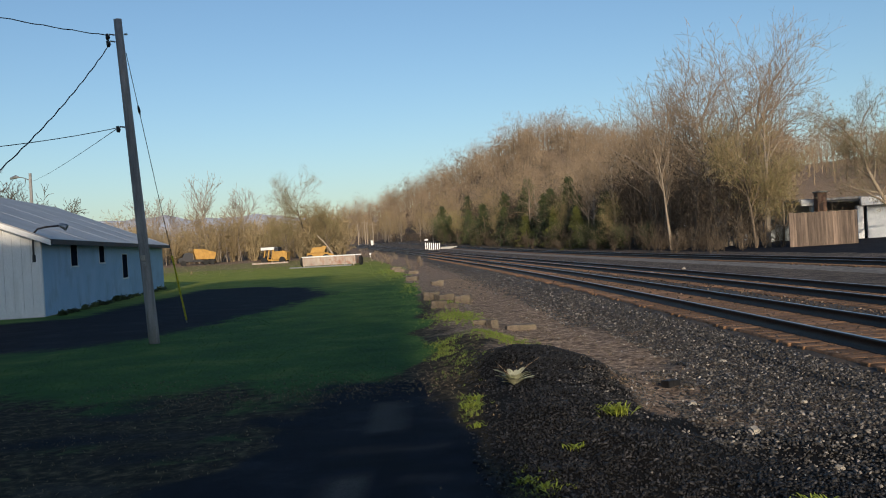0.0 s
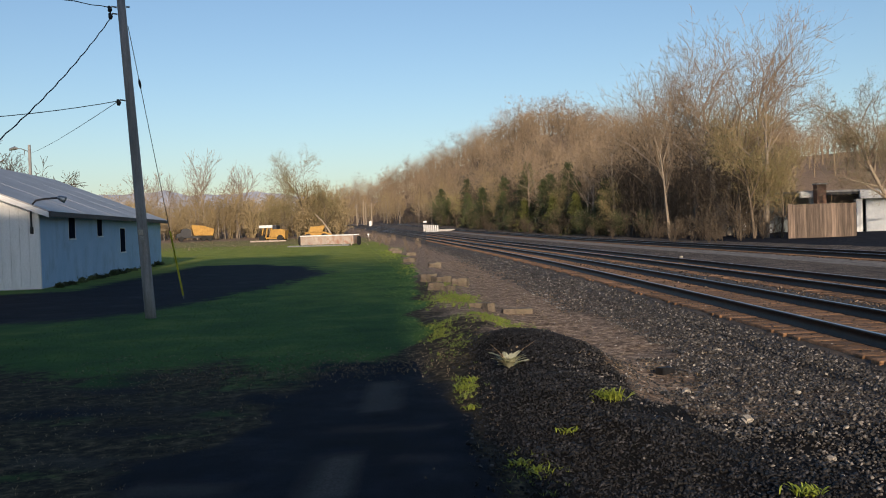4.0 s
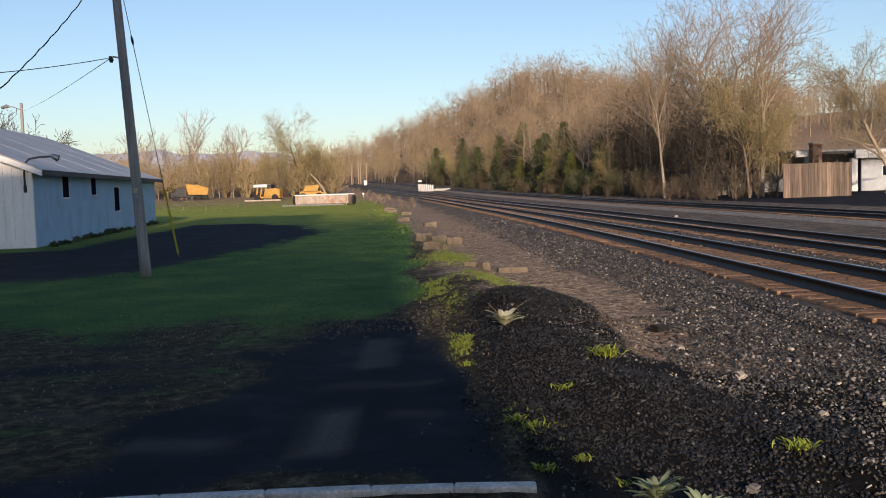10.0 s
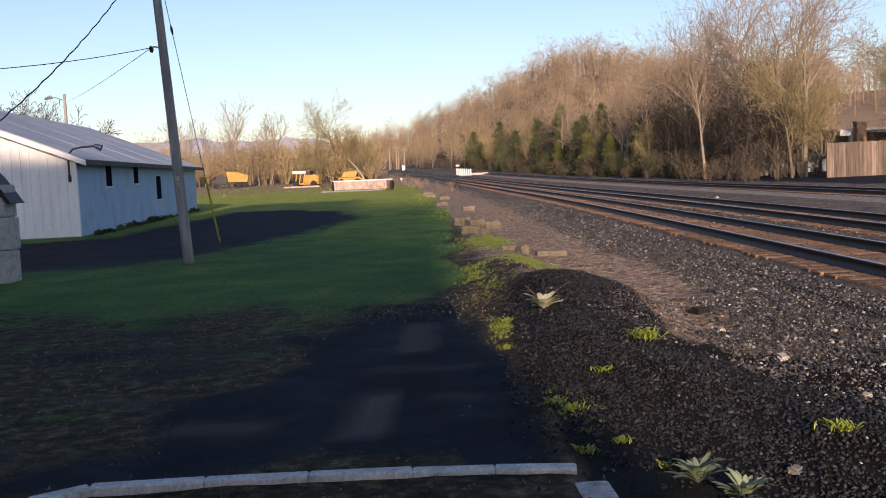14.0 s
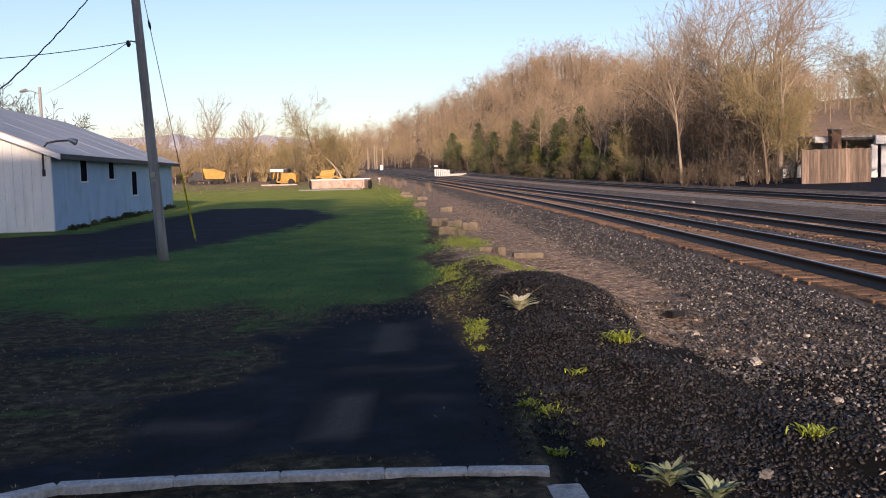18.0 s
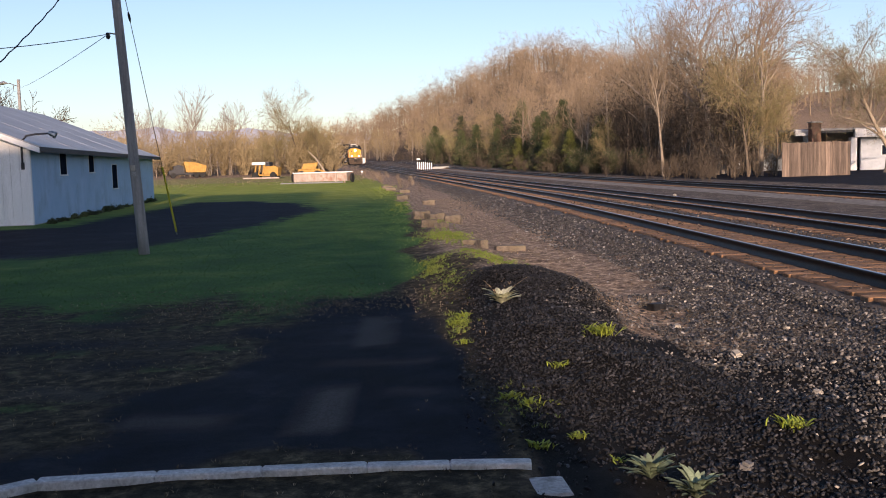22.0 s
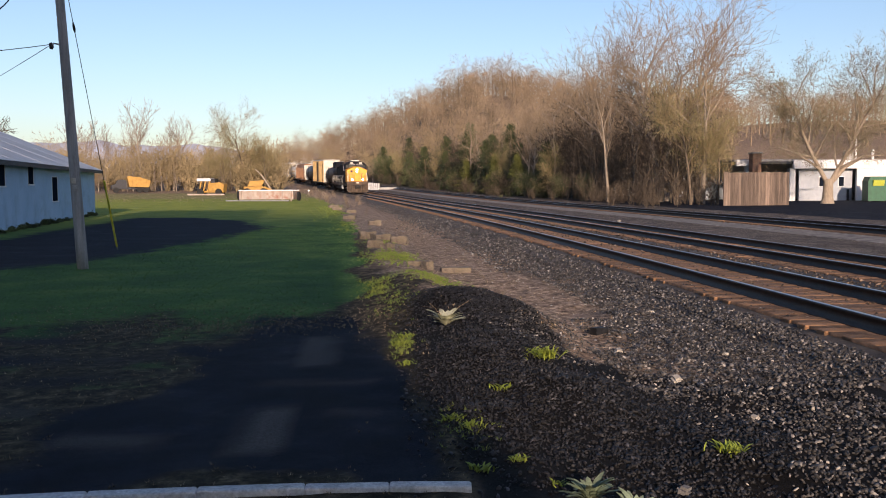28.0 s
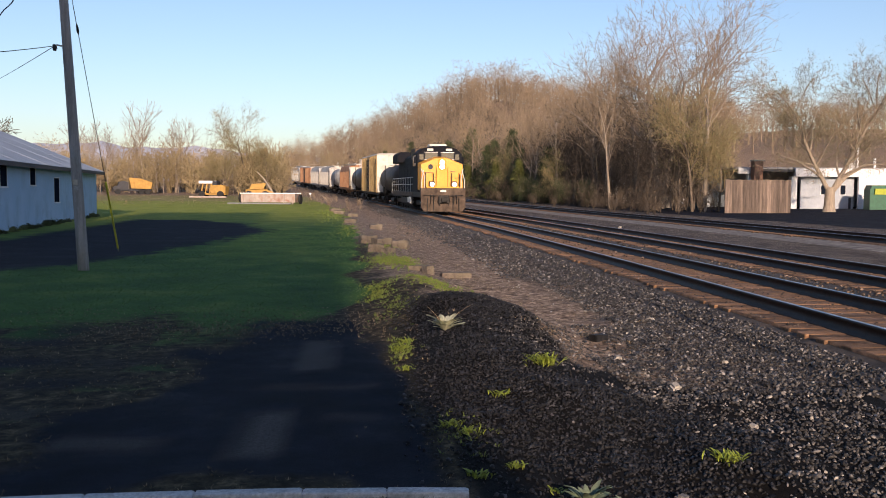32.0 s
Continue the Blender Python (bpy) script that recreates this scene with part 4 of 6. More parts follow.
        rake = Shape().prism([(rx(0), RIDGE - 0.16), (rx(D), RIDGE - slope * D - 0.16), (rx(D), RIDGE - slope * D + 0.03), (rx(0), RIDGE + 0.03)], "y", -0.40, -0.33)
        part("rake_board", rake, M["white_siding"], barn, "white rake board")
    # gooseneck lamp on the gable's corner
    lamp = thing("gooseneck_lamp", "dark gooseneck lamp fixed to the white gable", "lamp", at=pose(-13.67, 29.04 * DEEP, -0.2, 0, 0, 7.03))
    pts = [(-0.22, -0.07, 2.1), (-0.22, -0.10, 2.7), (-0.18, -0.12, 3.0), (-0.02, -0.14, 3.17), (0.3, -0.16, 3.22), (0.75, -0.18, 3.24)]
    part("arm", Shape().tube(pts, 0.035, 8), M["trim_dark"], lamp)
    part("lamp_head", Shape().tube([(0.72, -0.18, 3.27), (0.8, -0.18, 3.24), (0.98, -0.18, 3.16)], [0.05, 0.09, 0.12], 10), M["steel"], lamp)
    part("bracket", Shape().box(-0.28, -0.065, 2.0, -0.16, -0.046, 2.25, 0.01), M["trim_dark"], lamp)


build_barn()


def build_pole():
    base, top = Vector((-5.88, 20.51, -0.5)), Vector((-6.25, 20.41, 6.72))
    pole = thing("utility_pole", "leaning grey weathered wooden utility pole", "pole")
    at = lambda t: base.lerp(top, t)
    part("shaft", Shape().tube([at(k / 8) for k in range(9)], [0.117 - 0.035 * k / 8 for k in range(9)], 14), M["pole_wood"], pole, flat=False)
    for k, z in enumerate((0.955, 0.935, 0.685)):
        p = at(z)
        part("hook", Shape().tube([p + Vector((-0.1, 0, 0)), p + Vector((-0.2, 0, 0.02)), p + Vector((-0.24, 0, -0.06))], 0.018, 6), M["steel"], pole)
        part("insulator", Shape().tube([p + Vector((-0.26, 0, 0.03)), p + Vector((-0.24, 0, -0.05)), p + Vector((-0.25, 0, -0.1))], [0.03, 0.05, 0.03], 8), M["wire"], pole)
    part("clamp", Shape().tube([at(0.955) + Vector((0.1, 0, 0)), at(0.955) + Vector((0.17, 0, 0))], 0.02, 6), M["steel"], pole)
    q = at(0.30)
    tag = part("tag", Shape().box(q.x - 0.05, q.y - 0.155, q.z - 0.05, q.x + 0.05, q.y - 0.135, q.z + 0.06, 0.005), M["pale_stone"], pole, "small pale metal tags")
    part("tag", Shape().box(q.x - 0.02, q.y - 0.155, q.z - 0.16, q.x + 0.06, q.y - 0.14, q.z - 0.08, 0.005), M["steel"], pole)
    a = at(0.955) + Vector((-0.25, 0, 0))
    far = lambda p, q, f: tuple(Vector(p) + (Vector(q) - Vector(p)) * f)
    cable("overhead_cable", a, far(a, (-7.6, 15.93, 6.32), 4.0), 0.5, 0.010, "thick twisted black overhead cable", 0.009, 60)
    b = at(0.93) + Vector((-0.25, 0, -0.05))
    cable("service_cable", b, far(b, (-6.35, 14.16, 3.40), 1.9), 0.5, 0.011, "thick twisted black service cable", 0.010, 60)
    c = at(0.685) + Vector((-0.24, 0, 0))
    cable("telephone_cable", c, far(c, (-7.7, 17.7, 4.06), 3.0), 0.25, 0.008, "thin black telephone cable")
    cable("lamp_cable", c, (-27.5, 68.4, 7.75), 0.1, 0.008, "thin cable to a far lamp pole")
    guy = thing("guy_wire", "guy wire with yellow plastic guard at its foot", "guy wire")
    g0, g1 = at(0.90) + Vector((0.1, 0, 0)), Vector((-6.75, 26.67, -0.15))
    part("strand", Shape().tube([g0, g1], 0.008, 5), M["wire"], guy)
    w = (g1 - g0)
    part("strain_insulator", Shape().tube([g0 + w * 0.155, g0 + w * 0.165, g0 + w * 0.175, g0 + w * 0.185], [0.012, 0.028, 0.028, 0.012], 8), M["wire"], guy)
    part("guard", Shape().tube([g0 + w * 0.70, g0 + w * 0.985], 0.026, 8), M["yellow_plastic"], guy, "yellow plastic guard")
    part("anchor_rod", Shape().tube([g0 + w * 0.97, g0 + w * 1.01], 0.02, 6), M["steel"], guy)


build_pole()


def build_lamp_pole():
    ob = thing("street_lamp", "wooden lamp pole with a small grey lantern behind the barn", "street lamp", at=pose(-27.7, 68.4, -0.1))
    part("pole", Shape().tube([(0, 0, -0.3), (0, 0, 8.4)], [0.14, 0.10], 10), M["pole_wood"], ob)
    part("arm", Shape().tube([(0, 0, 7.9), (-0.6, 0, 8.15), (-1.0, 0, 8.15)], 0.03, 6), M["steel"], ob)
    part("lantern", Shape().tube([(-0.8, 0, 8.16), (-1.0, 0, 8.2), (-1.4, 0, 8.1)], [0.05, 0.14, 0.08], 8), M["steel"], ob)


build_lamp_pole()


HB = 19.6  # eaves of the added tall house, set by how far its shade reaches


def build_shade_house():
    """An unseen house added at the camera's back, shaped to lay shade over the lawn."""
    ob = thing("unseen_shade_house", "unseen plain tall house added behind the viewer to cast shade", "house")
    brick = mat("plain_house_wall", (0.30, 0.20, 0.15), (0.38, 0.26, 0.20), 2, 0.9)
    part("wall", Shape().box(-10.4, -17.7, -0.3, -2.2, -7.67, HB), brick, ob)
    # added lower annex: its height sets the shade line on the barn's gable
    part("annex_wall", Shape().box(-24, -17.7, -0.3, -10.41, -7.67, 13.3), brick, ob)
    part("annex_roof", Shape().box(-24.4, -18.2, 13.31, -10.42, -7.5, 13.5), M["roof_metal"], ob)
    # added wing and side block shape the shade's right-hand edge
    part("wing_wall", Shape().box(-2.19, -17.7, -0.3, 1.05, -7.67, 7.6), brick, ob)
    part("side_porch", Shape().prism([(1.06, -0.3), (1.8, -0.3), (1.8, 3.3), (1.06, 4.5)], "y", -16.5, -7.9), brick, ob)
    part("roof", Shape().prism([(-18.2, HB), (-7.2, HB), (-7.2, HB + 0.15), (-12.6, HB + 1.3), (-18.2, HB + 0.15)], "x", -10.6, -2.0), M["roof_metal"], ob)
    part("wing_roof", Shape().box(-1.99, -17.9, 7.61, 1.2, -7.4, 7.75), M["roof_metal"], ob)
    # unseen trees added to break up the edge of the shade
    for x, y, k, size in ((-0.9, -17.0, 3, 1.3), (-1.9, -18.5, 0, 1.3), (0.1, -21.0, 2, 1.25), (-3.6, -19, 4, 1.5)):
        tree("shade_tree", TALL[k], x, y, size, 80 * k, "unseen tall leafless tree added to soften the cast shade", "trees behind the house")


build_shade_house()


def build_kerb():
    pts = [(-2.70, 3.62), (-2.57, 3.97), (-2.43, 4.27), (-2.17, 4.44), (-1.53, 4.48), (-0.94, 4.50), (-0.35, 4.51), (0.12, 4.50), (0.58, 4.47)]
    kerb = thing("kerb", "worn pale concrete kerb flush with the ground", "kerb", kind="structure")
    r = random.Random(5)
    for (x0, y0), (x1, y1) in zip(pts, pts[1:]):
        z = -0.122
        y0, y1 = y0 * DEEP, y1 * DEEP
        d = math.hypot(x1 - x0, y1 - y0)
        a = math.atan2(y1 - y0, x1 - x0)
        m = Matrix.Translation((x0, y0, z + r.uniform(-0.003, 0.002))) @ Matrix.Rotation(a, 4, "Z")
        part("kerb_stone", Shape().box(0.001, -0.05, -0.2, d - 0.001, 0.05, 0, 0.009, m), M["kerb"], kerb)
    slab = part("concrete_slab", Shape().box(-0.10, -0.15, -0.05, 0.10, 0.14, 0.02, 0.015, Matrix.Translation((0.64, 4.2 * DEEP, ground_z(0.64, 4.2))) @ Matrix.Rotation(0.06, 4, "Z")), M["concrete"])
    tagged(slab, "small cracked concrete slab beside the kerb", "slab")


build_kerb()


def rough_block(name, x, y, sx, sy, sz, turn, material, label, category="block", tip=0.0):
    bm = bmesh.new()
    bmesh.ops.create_cube(bm, size=1.0)
    bmesh.ops.scale(bm, vec=(sx, sy, sz), verts=bm.verts)
    bmesh.ops.bevel(bm, geom=bm.edges[:], offset=min(sx, sy, sz) * (0.28 if category == "rock" else 0.06), segments=2, affect="EDGES")
    bmesh.ops.triangulate(bm, faces=[f for f in bm.faces if len(f.verts) > 4])
    bmesh.ops.subdivide_edges(bm, edges=[e for e in bm.edges if e.calc_length() > 0.15], cuts=2, use_grid_fill=True)
    for v in bm.verts:
        v.co += Vector(noise.noise_vector(v.co * 5 + Vector((x, y, 0)))) * min(sx, sy, sz) * (0.26 if category == "rock" else 0.2)
    me = bpy.data.meshes.new(name)
    bm.to_mesh(me)
    bm.free()
    me.materials.append(material)
    ob = new(name, me)
    ob.matrix_world = pose(x, y * DEEP, ground_z(x, y) + sz * 0.2, tip, tip * 0.5, turn)
    return tagged(ob, label, category, "old blocks in the grass" if category == "block" else "")


def build_blocks():
    old = mat("weathered_old_block", (0.10, 0.08, 0.062), (0.30, 0.245, 0.19), 6, 0.95, bump=0.8, stain=((0.07, 0.065, 0.03), 3, 0.6))
    for x, y, sx, sy, sz, t in ((0.0, 26.3, 0.52, 0.4, 0.36, 8), (0.98, 25.0, 0.50, 0.36, 0.34, -12), (0.42, 26.0, 0.5, 0.4, 0.26, 25), (0.22, 22.8, 0.44, 0.36, 0.28, 5), (0.55, 22.6, 0.3, 0.3, 0.18, 40), (1.27, 17.3, 0.16, 0.3, 0.24, 20), (1.85, 17.2, 0.62, 0.36, 0.16, 3), (1.05, 17.8, 0.34, 0.3, 0.14, -8), (0.3, 36, 0.55, 0.4, 0.3, 10), (-0.9, 42, 0.6, 0.4, 0.28, -15), (-2.1, 58.0, 0.7, 0.5, 0.3, 0), (-2.6, 63, 0.7, 0.5, 0.3, 20), (-1.0, 52, 0.6, 0.4, 0.28, 0)):
        rough_block("old_block", x, y, sx, sy, sz, t, old, "weathered old masonry block lying in the grass")
    rough_block("dark_timber", 2.82, 9.75, 0.20, 0.12, 0.10, 30, M["cinder"], "small rough black block in the gravel", "timber")
    rough_block("grey_rock", 1.86, 4.62, 0.09, 0.075, 0.06, 40, mat("dull_grey_rock", (0.12, 0.115, 0.11), (0.22, 0.21, 0.20), 14, 0.9), "dull grey angular rock on the gravel", "rock", 10)
    for x, y, s in ((2.87, 7.38, 0.13), (2.75, 8.74, 0.11), (3.06, 6.2, 0.08), (3.86, 8.53, 0.07), (4.03, 11.35, 0.1), (7.66, 55.5, 0.2), (11.4, 48, 0.2), (12.5, 40, 0.2)):
        rough_block("pale_rock", x, y, s, s * 0.75, s * 0.6, x * 97, M["pale_stone"], "pale limestone rock lying on the gravel", "rock", 12)


build_blocks()


def build_block_stack():
    ob = thing("concrete_block_stack", "stack of big concrete blocks beside the drive", "block stack", at=pose(-8.5, 18.05, -0.17, 0, 0, 5))
    for k in range(3):
        for j in range(2):
            part("concrete_block", Shape().box(-1.0 * (j + 1) + 0.01, -0.3, 0.62 * k + 0.01 * (k > 0), -1.0 * j - 0.01 + 0.03 * (k % 2), 0.32, 0.62 * (k + 1), 0.03), M["concrete"], ob)
    tarp = thing("tarpaulin", "black tarpaulin draped over the concrete blocks", "tarpaulin", at=pose(-8.5, 18.05, -0.17, 0, 0, 5))
    part("sheet", Shape().prism([(-2.1, 1.87), (-0.3, 1.87), (0.07, 1.5), (0.13, 1.5), (-0.2, 2.0), (-0.5, 2.35), (-2.1, 2.35)], "y", -0.33, 0.36), M["wire"], tarp)
    box = thing("metal_box", "small grey louvred metal box on the tarpaulin", "box", at=pose(-8.5, 18.05, -0.17, 0, 0, 5))
    part("casing", Shape().box(-1.1, -0.25, 2.36, -0.28, 0.28, 2.75, 0.02), M["steel"], box)
    for k in range(4):
        part("louvre", Shape().box(-1.0, -0.28, 2.42 + 0.08 * k, -0.36, -0.245, 2.46 + 0.08 * k), M["trim_dark"], box)


build_block_stack()


# ---- machines in the yard ----
def wheel(parent, x, y, z, rad, wide, name="wheel"):
    w = part(name, Shape().tube([(x - wide / 2, y, z), (x - wide * 0.4, y, z), (x + wide * 0.4, y, z), (x + wide / 2, y, z)], [rad * 0.9, rad, rad, rad * 0.9], 18), M["tyre"], parent)
    part("rim", Shape().tube([(x - wide / 2 - 0.02, y, z), (x + wide / 2 + 0.02, y, z)], rad * 0.5, 12), M["machine_yellow"], w)
    return w


def build_machines():
    M["tyre"] = mat("black_tyre_rubber", (0.015, 0.015, 0.016), (0.035, 0.035, 0.035), 5, 0.9)
    M["machine_yellow"] = mat("faded_machine_yellow", (0.40, 0.22, 0.045), (0.54, 0.32, 0.075), 2, 0.65, bump=0.1, stain=((0.25, 0.13, 0.06), 2.5, 0.5))
    M["rust_white"] = mat("rusted_white_steel", (0.36, 0.29, 0.25), (0.52, 0.45, 0.40), 1.2, 0.7, 0.1, 0.3, stain=((0.28, 0.10, 0.05), 1.0, 0.85))
    z = ground_z(-10.5, 86)
    t = thing("steel_trough", "long rusted white steel trough lying on the lawn", "trough", at=pose(-10.25, 102.1, z, 0, 0, -14) @ Matrix.Diagonal((0.86, 1, 0.95, 1)))
    part("side", Shape().box(-3.4, -0.9, 0.2, 3.4, -0.82, 1.15, 0.02), M["rust_white"], t)
    part("side", Shape().box(-3.4, 0.82, 0.2, 3.4, 0.9, 1.15, 0.02), M["rust_white"], t)
    part("bottom", Shape().box(-3.4, -0.81, 0.2, 3.4, 0.81, 0.28), M["rust_white"], t)
    for x in (-3.4, 3.32):
        part("end_plate", Shape().box(x, -0.81, 0.29, x + 0.08, 0.81, 1.15, 0.02), M["rust_white"], t)
    for y in (-0.95, 0.8):
        part("rim", Shape().box(-3.5, y, 1.12, 3.5, y + 0.15, 1.24, 0.03), M["white_siding"], t)
    for x in (-3.2, 2.0, 3.1):
        part("leg", Shape().box(x, -1.02, 0, x + 0.14, -0.91, 1.1, 0.02), M["rust_white"], t)
    part("skid", Shape().box(-5.0, -1.2, 0, 3.0, -1.05, 0.16, 0.02), M["steel"], t)
    part("end_wheel", Shape().tube([(3.75, -0.2, 0.55), (3.95, -0.2, 0.55)], 0.5, 16), M["tyre"], t)
    part("end_wheel", Shape().tube([(-3.8, -0.2, 0.7), (-3.5, -0.2, 0.7)], 0.55, 16), M["tyre"], t)

    z = ground_z(-37, 134)
    d = thing("dump_truck", "old dump truck with a raised yellow body and dark cab", "truck", at=pose(-36.6, 158.1, z, 0, 0, 18) @ Matrix.Scale(0.85, 4))
    part("bed", Shape().prism([(-1.6, 1.1), (1.9, 1.0), (2.2, 2.2), (0.2, 2.9), (-1.9, 3.1), (-2.0, 2.8)], "y", -1.2, 1.2), M["machine_yellow"], d, "faded yellow tipping body")
    for x in (-1.2, -0.2, 0.8, 1.6):
        part("rib", Shape().box(x, -1.28, 1.1, x + 0.12, -1.2, 2.4, 0.02), M["machine_yellow"], d)
    part("chassis", Shape().box(-4.5, -0.5, 0.6, 2.1, 0.5, 1.0, 0.04), M["trim_dark"], d)
    part("cab", Shape().prism([(-4.8, 0.7), (-2.1, 0.7), (-2.1, 2.2), (-2.9, 2.5), (-3.8, 2.3), (-4.0, 1.6), (-4.8, 1.4)], "y", -1.0, 1.0), M["trim_dark"], d, "dark rusted cab")
    for x, y in ((-4.0, -1.0), (-4.0, 1.0), (0.2, -1.0), (0.2, 1.0), (1.3, -1.0), (1.3, 1.0)):
        w = part("wheel", Shape().tube([(x, y - 0.15, 0.5), (x, y + 0.15, 0.5)], 0.5, 16), M["tyre"], d)

    z = ground_z(-22, 116)
    c = thing("road_roller", "yellow and white construction machine parked by the trees", "machine", at=pose(-21.6, 136.9, z, 0, 0, -10) @ Matrix.Scale(0.85, 4))
    part("body", Shape().prism([(-0.2, 0.7), (2.2, 0.7), (2.3, 1.8), (1.6, 2.1), (-0.2, 2.0)], "y", -0.9, 0.9), M["machine_yellow"], c)
    part("canopy", Shape().box(-2.2, -1.0, 2.3, 0.1, 1.0, 2.75, 0.05), M["white_siding"], c, "white canopy")
    part("engine_cover", Shape().box(0.1, -0.85, 2.0, 0.8, 0.85, 2.7, 0.05), M["trim_dark"], c)
    for x in (-1.9, -1.2, -0.5):
        part("strut", Shape().prism([(x, 0.7), (x + 0.2, 0.7), (x + 0.55, 2.3), (x + 0.35, 2.3)], "y", -0.95, -0.85), M["machine_yellow"], c)
    part("frame", Shape().box(-2.4, -0.7, 0.45, 2.2, 0.7, 0.75, 0.04), M["machine_yellow"], c)
    for x in (-1.7, 1.4):
        part("drum", Shape().tube([(x, -1.0, 0.55), (x, 1.0, 0.55)], 0.55, 20), M["tyre"], c)
    part("plank", Shape().box(-3.6, -1.6, 0, 2.6, -1.3, 0.25, 0.02), M["rust_white"], c)

    z = ground_z(-14, 112)
    e = thing("loader", "yellow loader bucket and arm behind the trough", "loader", at=pose(-14.6, 127.4, z, 0, 0, 10) @ Matrix.Scale(0.8, 4))
    part("bucket", Shape().prism([(-1.2, 1.6), (1.0, 1.5), (1.5, 2.6), (-0.9, 2.4)], "y", -1.1, 1.1), M["machine_yellow"], e)
    part("arm", Shape().prism([(0.8, 1.7), (1.1, 1.5), (2.6, 0.8), (2.6, 1.2)], "y", -0.7, -0.4), M["machine_yellow"], e)
    part("body", Shape().box(-1.8, -0.9, 0.5, 1.8, 0.9, 1.55, 0.08), M["machine_yellow"], e)
    for x, y in ((-1.3, -1.0), (-1.3, 1.0), (1.3, -1.0), (1.3, 1.0)):
        part("wheel", Shape().tube([(x, y - 0.2, 0.65), (x, y + 0.2, 0.65)], 0.65, 18), M["tyre"], e)
    log = part("fallen_trunk", Shape().tube([(-16.3, 142.8, 4.1), (-15.2, 142.2, 3.0), (-14.3, 141.8, 1.7), (-13.6, 141.6, 0.3)], [0.07, 0.12, 0.16, 0.2], 8), M["pale_bark"])
    tagged(log, "bent pale dead trunk leaning among the brush", "tree trunk")


build_machines()


# ---- across the tracks ----
def build_fence():
    a, b = Vector((27.9, 73.9)), Vector((33.6, 74.8))
    M["plank"] = mat("weathered_fence_plank", (0.115, 0.09, 0.076), (0.25, 0.192, 0.155), 1.5, 0.95, bump=0.5, stretch=(4, 4, 0.4), vary="object")
    turn = math.degrees(math.atan2(b.y - a.y, b.x - a.x))
    fence = thing("wooden_fence", "tall weathered brown plank fence", "fence", at=pose(a.x, a.y, ground_z(30, 63), 0, 0, turn))
    r = random.Random(8)
    n = 30
    L = (b - a).length
    for k in range(n):
        x = L * k / n
        part("plank", Shape().box(x + 0.005, -0.02 + r.uniform(-0.01, 0.01), -0.1, x + L / n - 0.005, 0.02, 2.62 + r.uniform(-0.04, 0.03), 0.004), M["plank"], fence)
    for x in (0.1, L / 2, L - 0.1):
        part("post", Shape().box(x - 0.06, 0.03, -0.3, x + 0.06, 0.15, 2.55, 0.01), M["plank"], fence)
    for z in (0.5, 2.1):
        part("rail", Shape().box(0, 0.022, z, L, 0.06, z + 0.1, 0.005), M["plank"], fence)


build_fence()


def build_shed():
    z = ground_z(42, 76)
    shed = thing("flat_roofed_garage", "long low white garage with a flat roof and open bay", "garage", at=pose(34.6, 89.7, z, 0, 0, 3))
    white = M["white_siding"]
    M["rust_brick"] = mat("old_brown_brick", (0.22, 0.125, 0.085), (0.36, 0.21, 0.145), 3, 0.9, bump=0.5, stain=((0.08, 0.05, 0.04), 2, 0.5))
    # boards tinted blue-grey to paint the shade under the eave
    grey = mat("shade_blue_clapboard", (0.36, 0.40, 0.46), (0.46, 0.50, 0.55), 2, 0.7, bump=0.2)
    part("fascia", Shape().box(6.1, -0.4, 3.1, 30, 0.0, 3.9, 0.03), white, shed, "white roof fascia")
    part("fascia", Shape().box(0.4, -0.3, 3.35, 2.0, 0.0, 3.9, 0.03), white, shed)
    part("roof", Shape().box(0.3, 0.01, 3.75, 30, 9, 4.0, 0.03), M["roof_metal"], shed)
    part("beam", Shape().box(2.0, -0.25, 3.55, 6.1, 0.0, 3.8, 0.02), M["trim_dark"], shed)
    part("back_wall", Shape().box(0.4, 8.6, 0, 30, 8.8, 3.75), grey, shed)
    part("pier", Shape().box(1.5, 0.0, 0, 2.1, 0.5, 3.4, 0.02), white, shed)
    part("pier", Shape().box(5.9, 0.0, 0, 6.5, 0.5, 3.1, 0.02), white, shed)
    part("front_wall", Shape().box(7.1, 0.5, 0, 12.6, 0.7, 3.1), grey, shed, "boarded wall with bluish shade put into its colour")
    part("end_wall", Shape().box(12.6, -0.35, 0, 30, -0.1, 3.1), white, shed, "sunlit white wall")
    for x in (9.2, 11.2):
        w = part("window", Shape().box(x, 0.42, 1.4, x + 0.5, 0.47, 2.3), M["glass_dark"], shed)
        part("window_frame", Shape().box(x - 0.06, 0.475, 1.34, x + 0.56, 0.497, 2.36), white, w)
    part("door", Shape().box(12.05, 0.44, 0, 12.3, 0.49, 1.1, 0.01), M["trim_dark"], shed)
    part("chimney", Shape().box(12.6, 1.5, 4.0, 13.3, 2.2, 4.9, 0.03), M["concrete"], shed)
    part("brick_chimney", Shape().box(1.5, -1.3, -0.1, 2.4, -0.5, 4.5, 0.03), M["rust_brick"], shed, "tall brown brick chimney")
    part("chimney_cap", Shape().box(1.42, -1.38, 4.5, 2.48, -0.42, 4.62, 0.02), M["concrete"], shed)
    part("vent_stack", Shape().tube([(13.8, 2, 4.0), (13.8, 2, 6.0)], 0.1, 8), white, shed)
    part("vent_stack", Shape().tube([(15.6, 2, 4.0), (15.6, 2, 5.0)], 0.14, 8), white, shed)
    part("vent_stack", Shape().tube([(17.4, 2, 4.0), (17.4, 2, 4.7), (17.4, 2, 4.75), (17.4, 2, 5.0)], [0.12, 0.12, 0.25, 0.22], 10), M["steel"], shed)

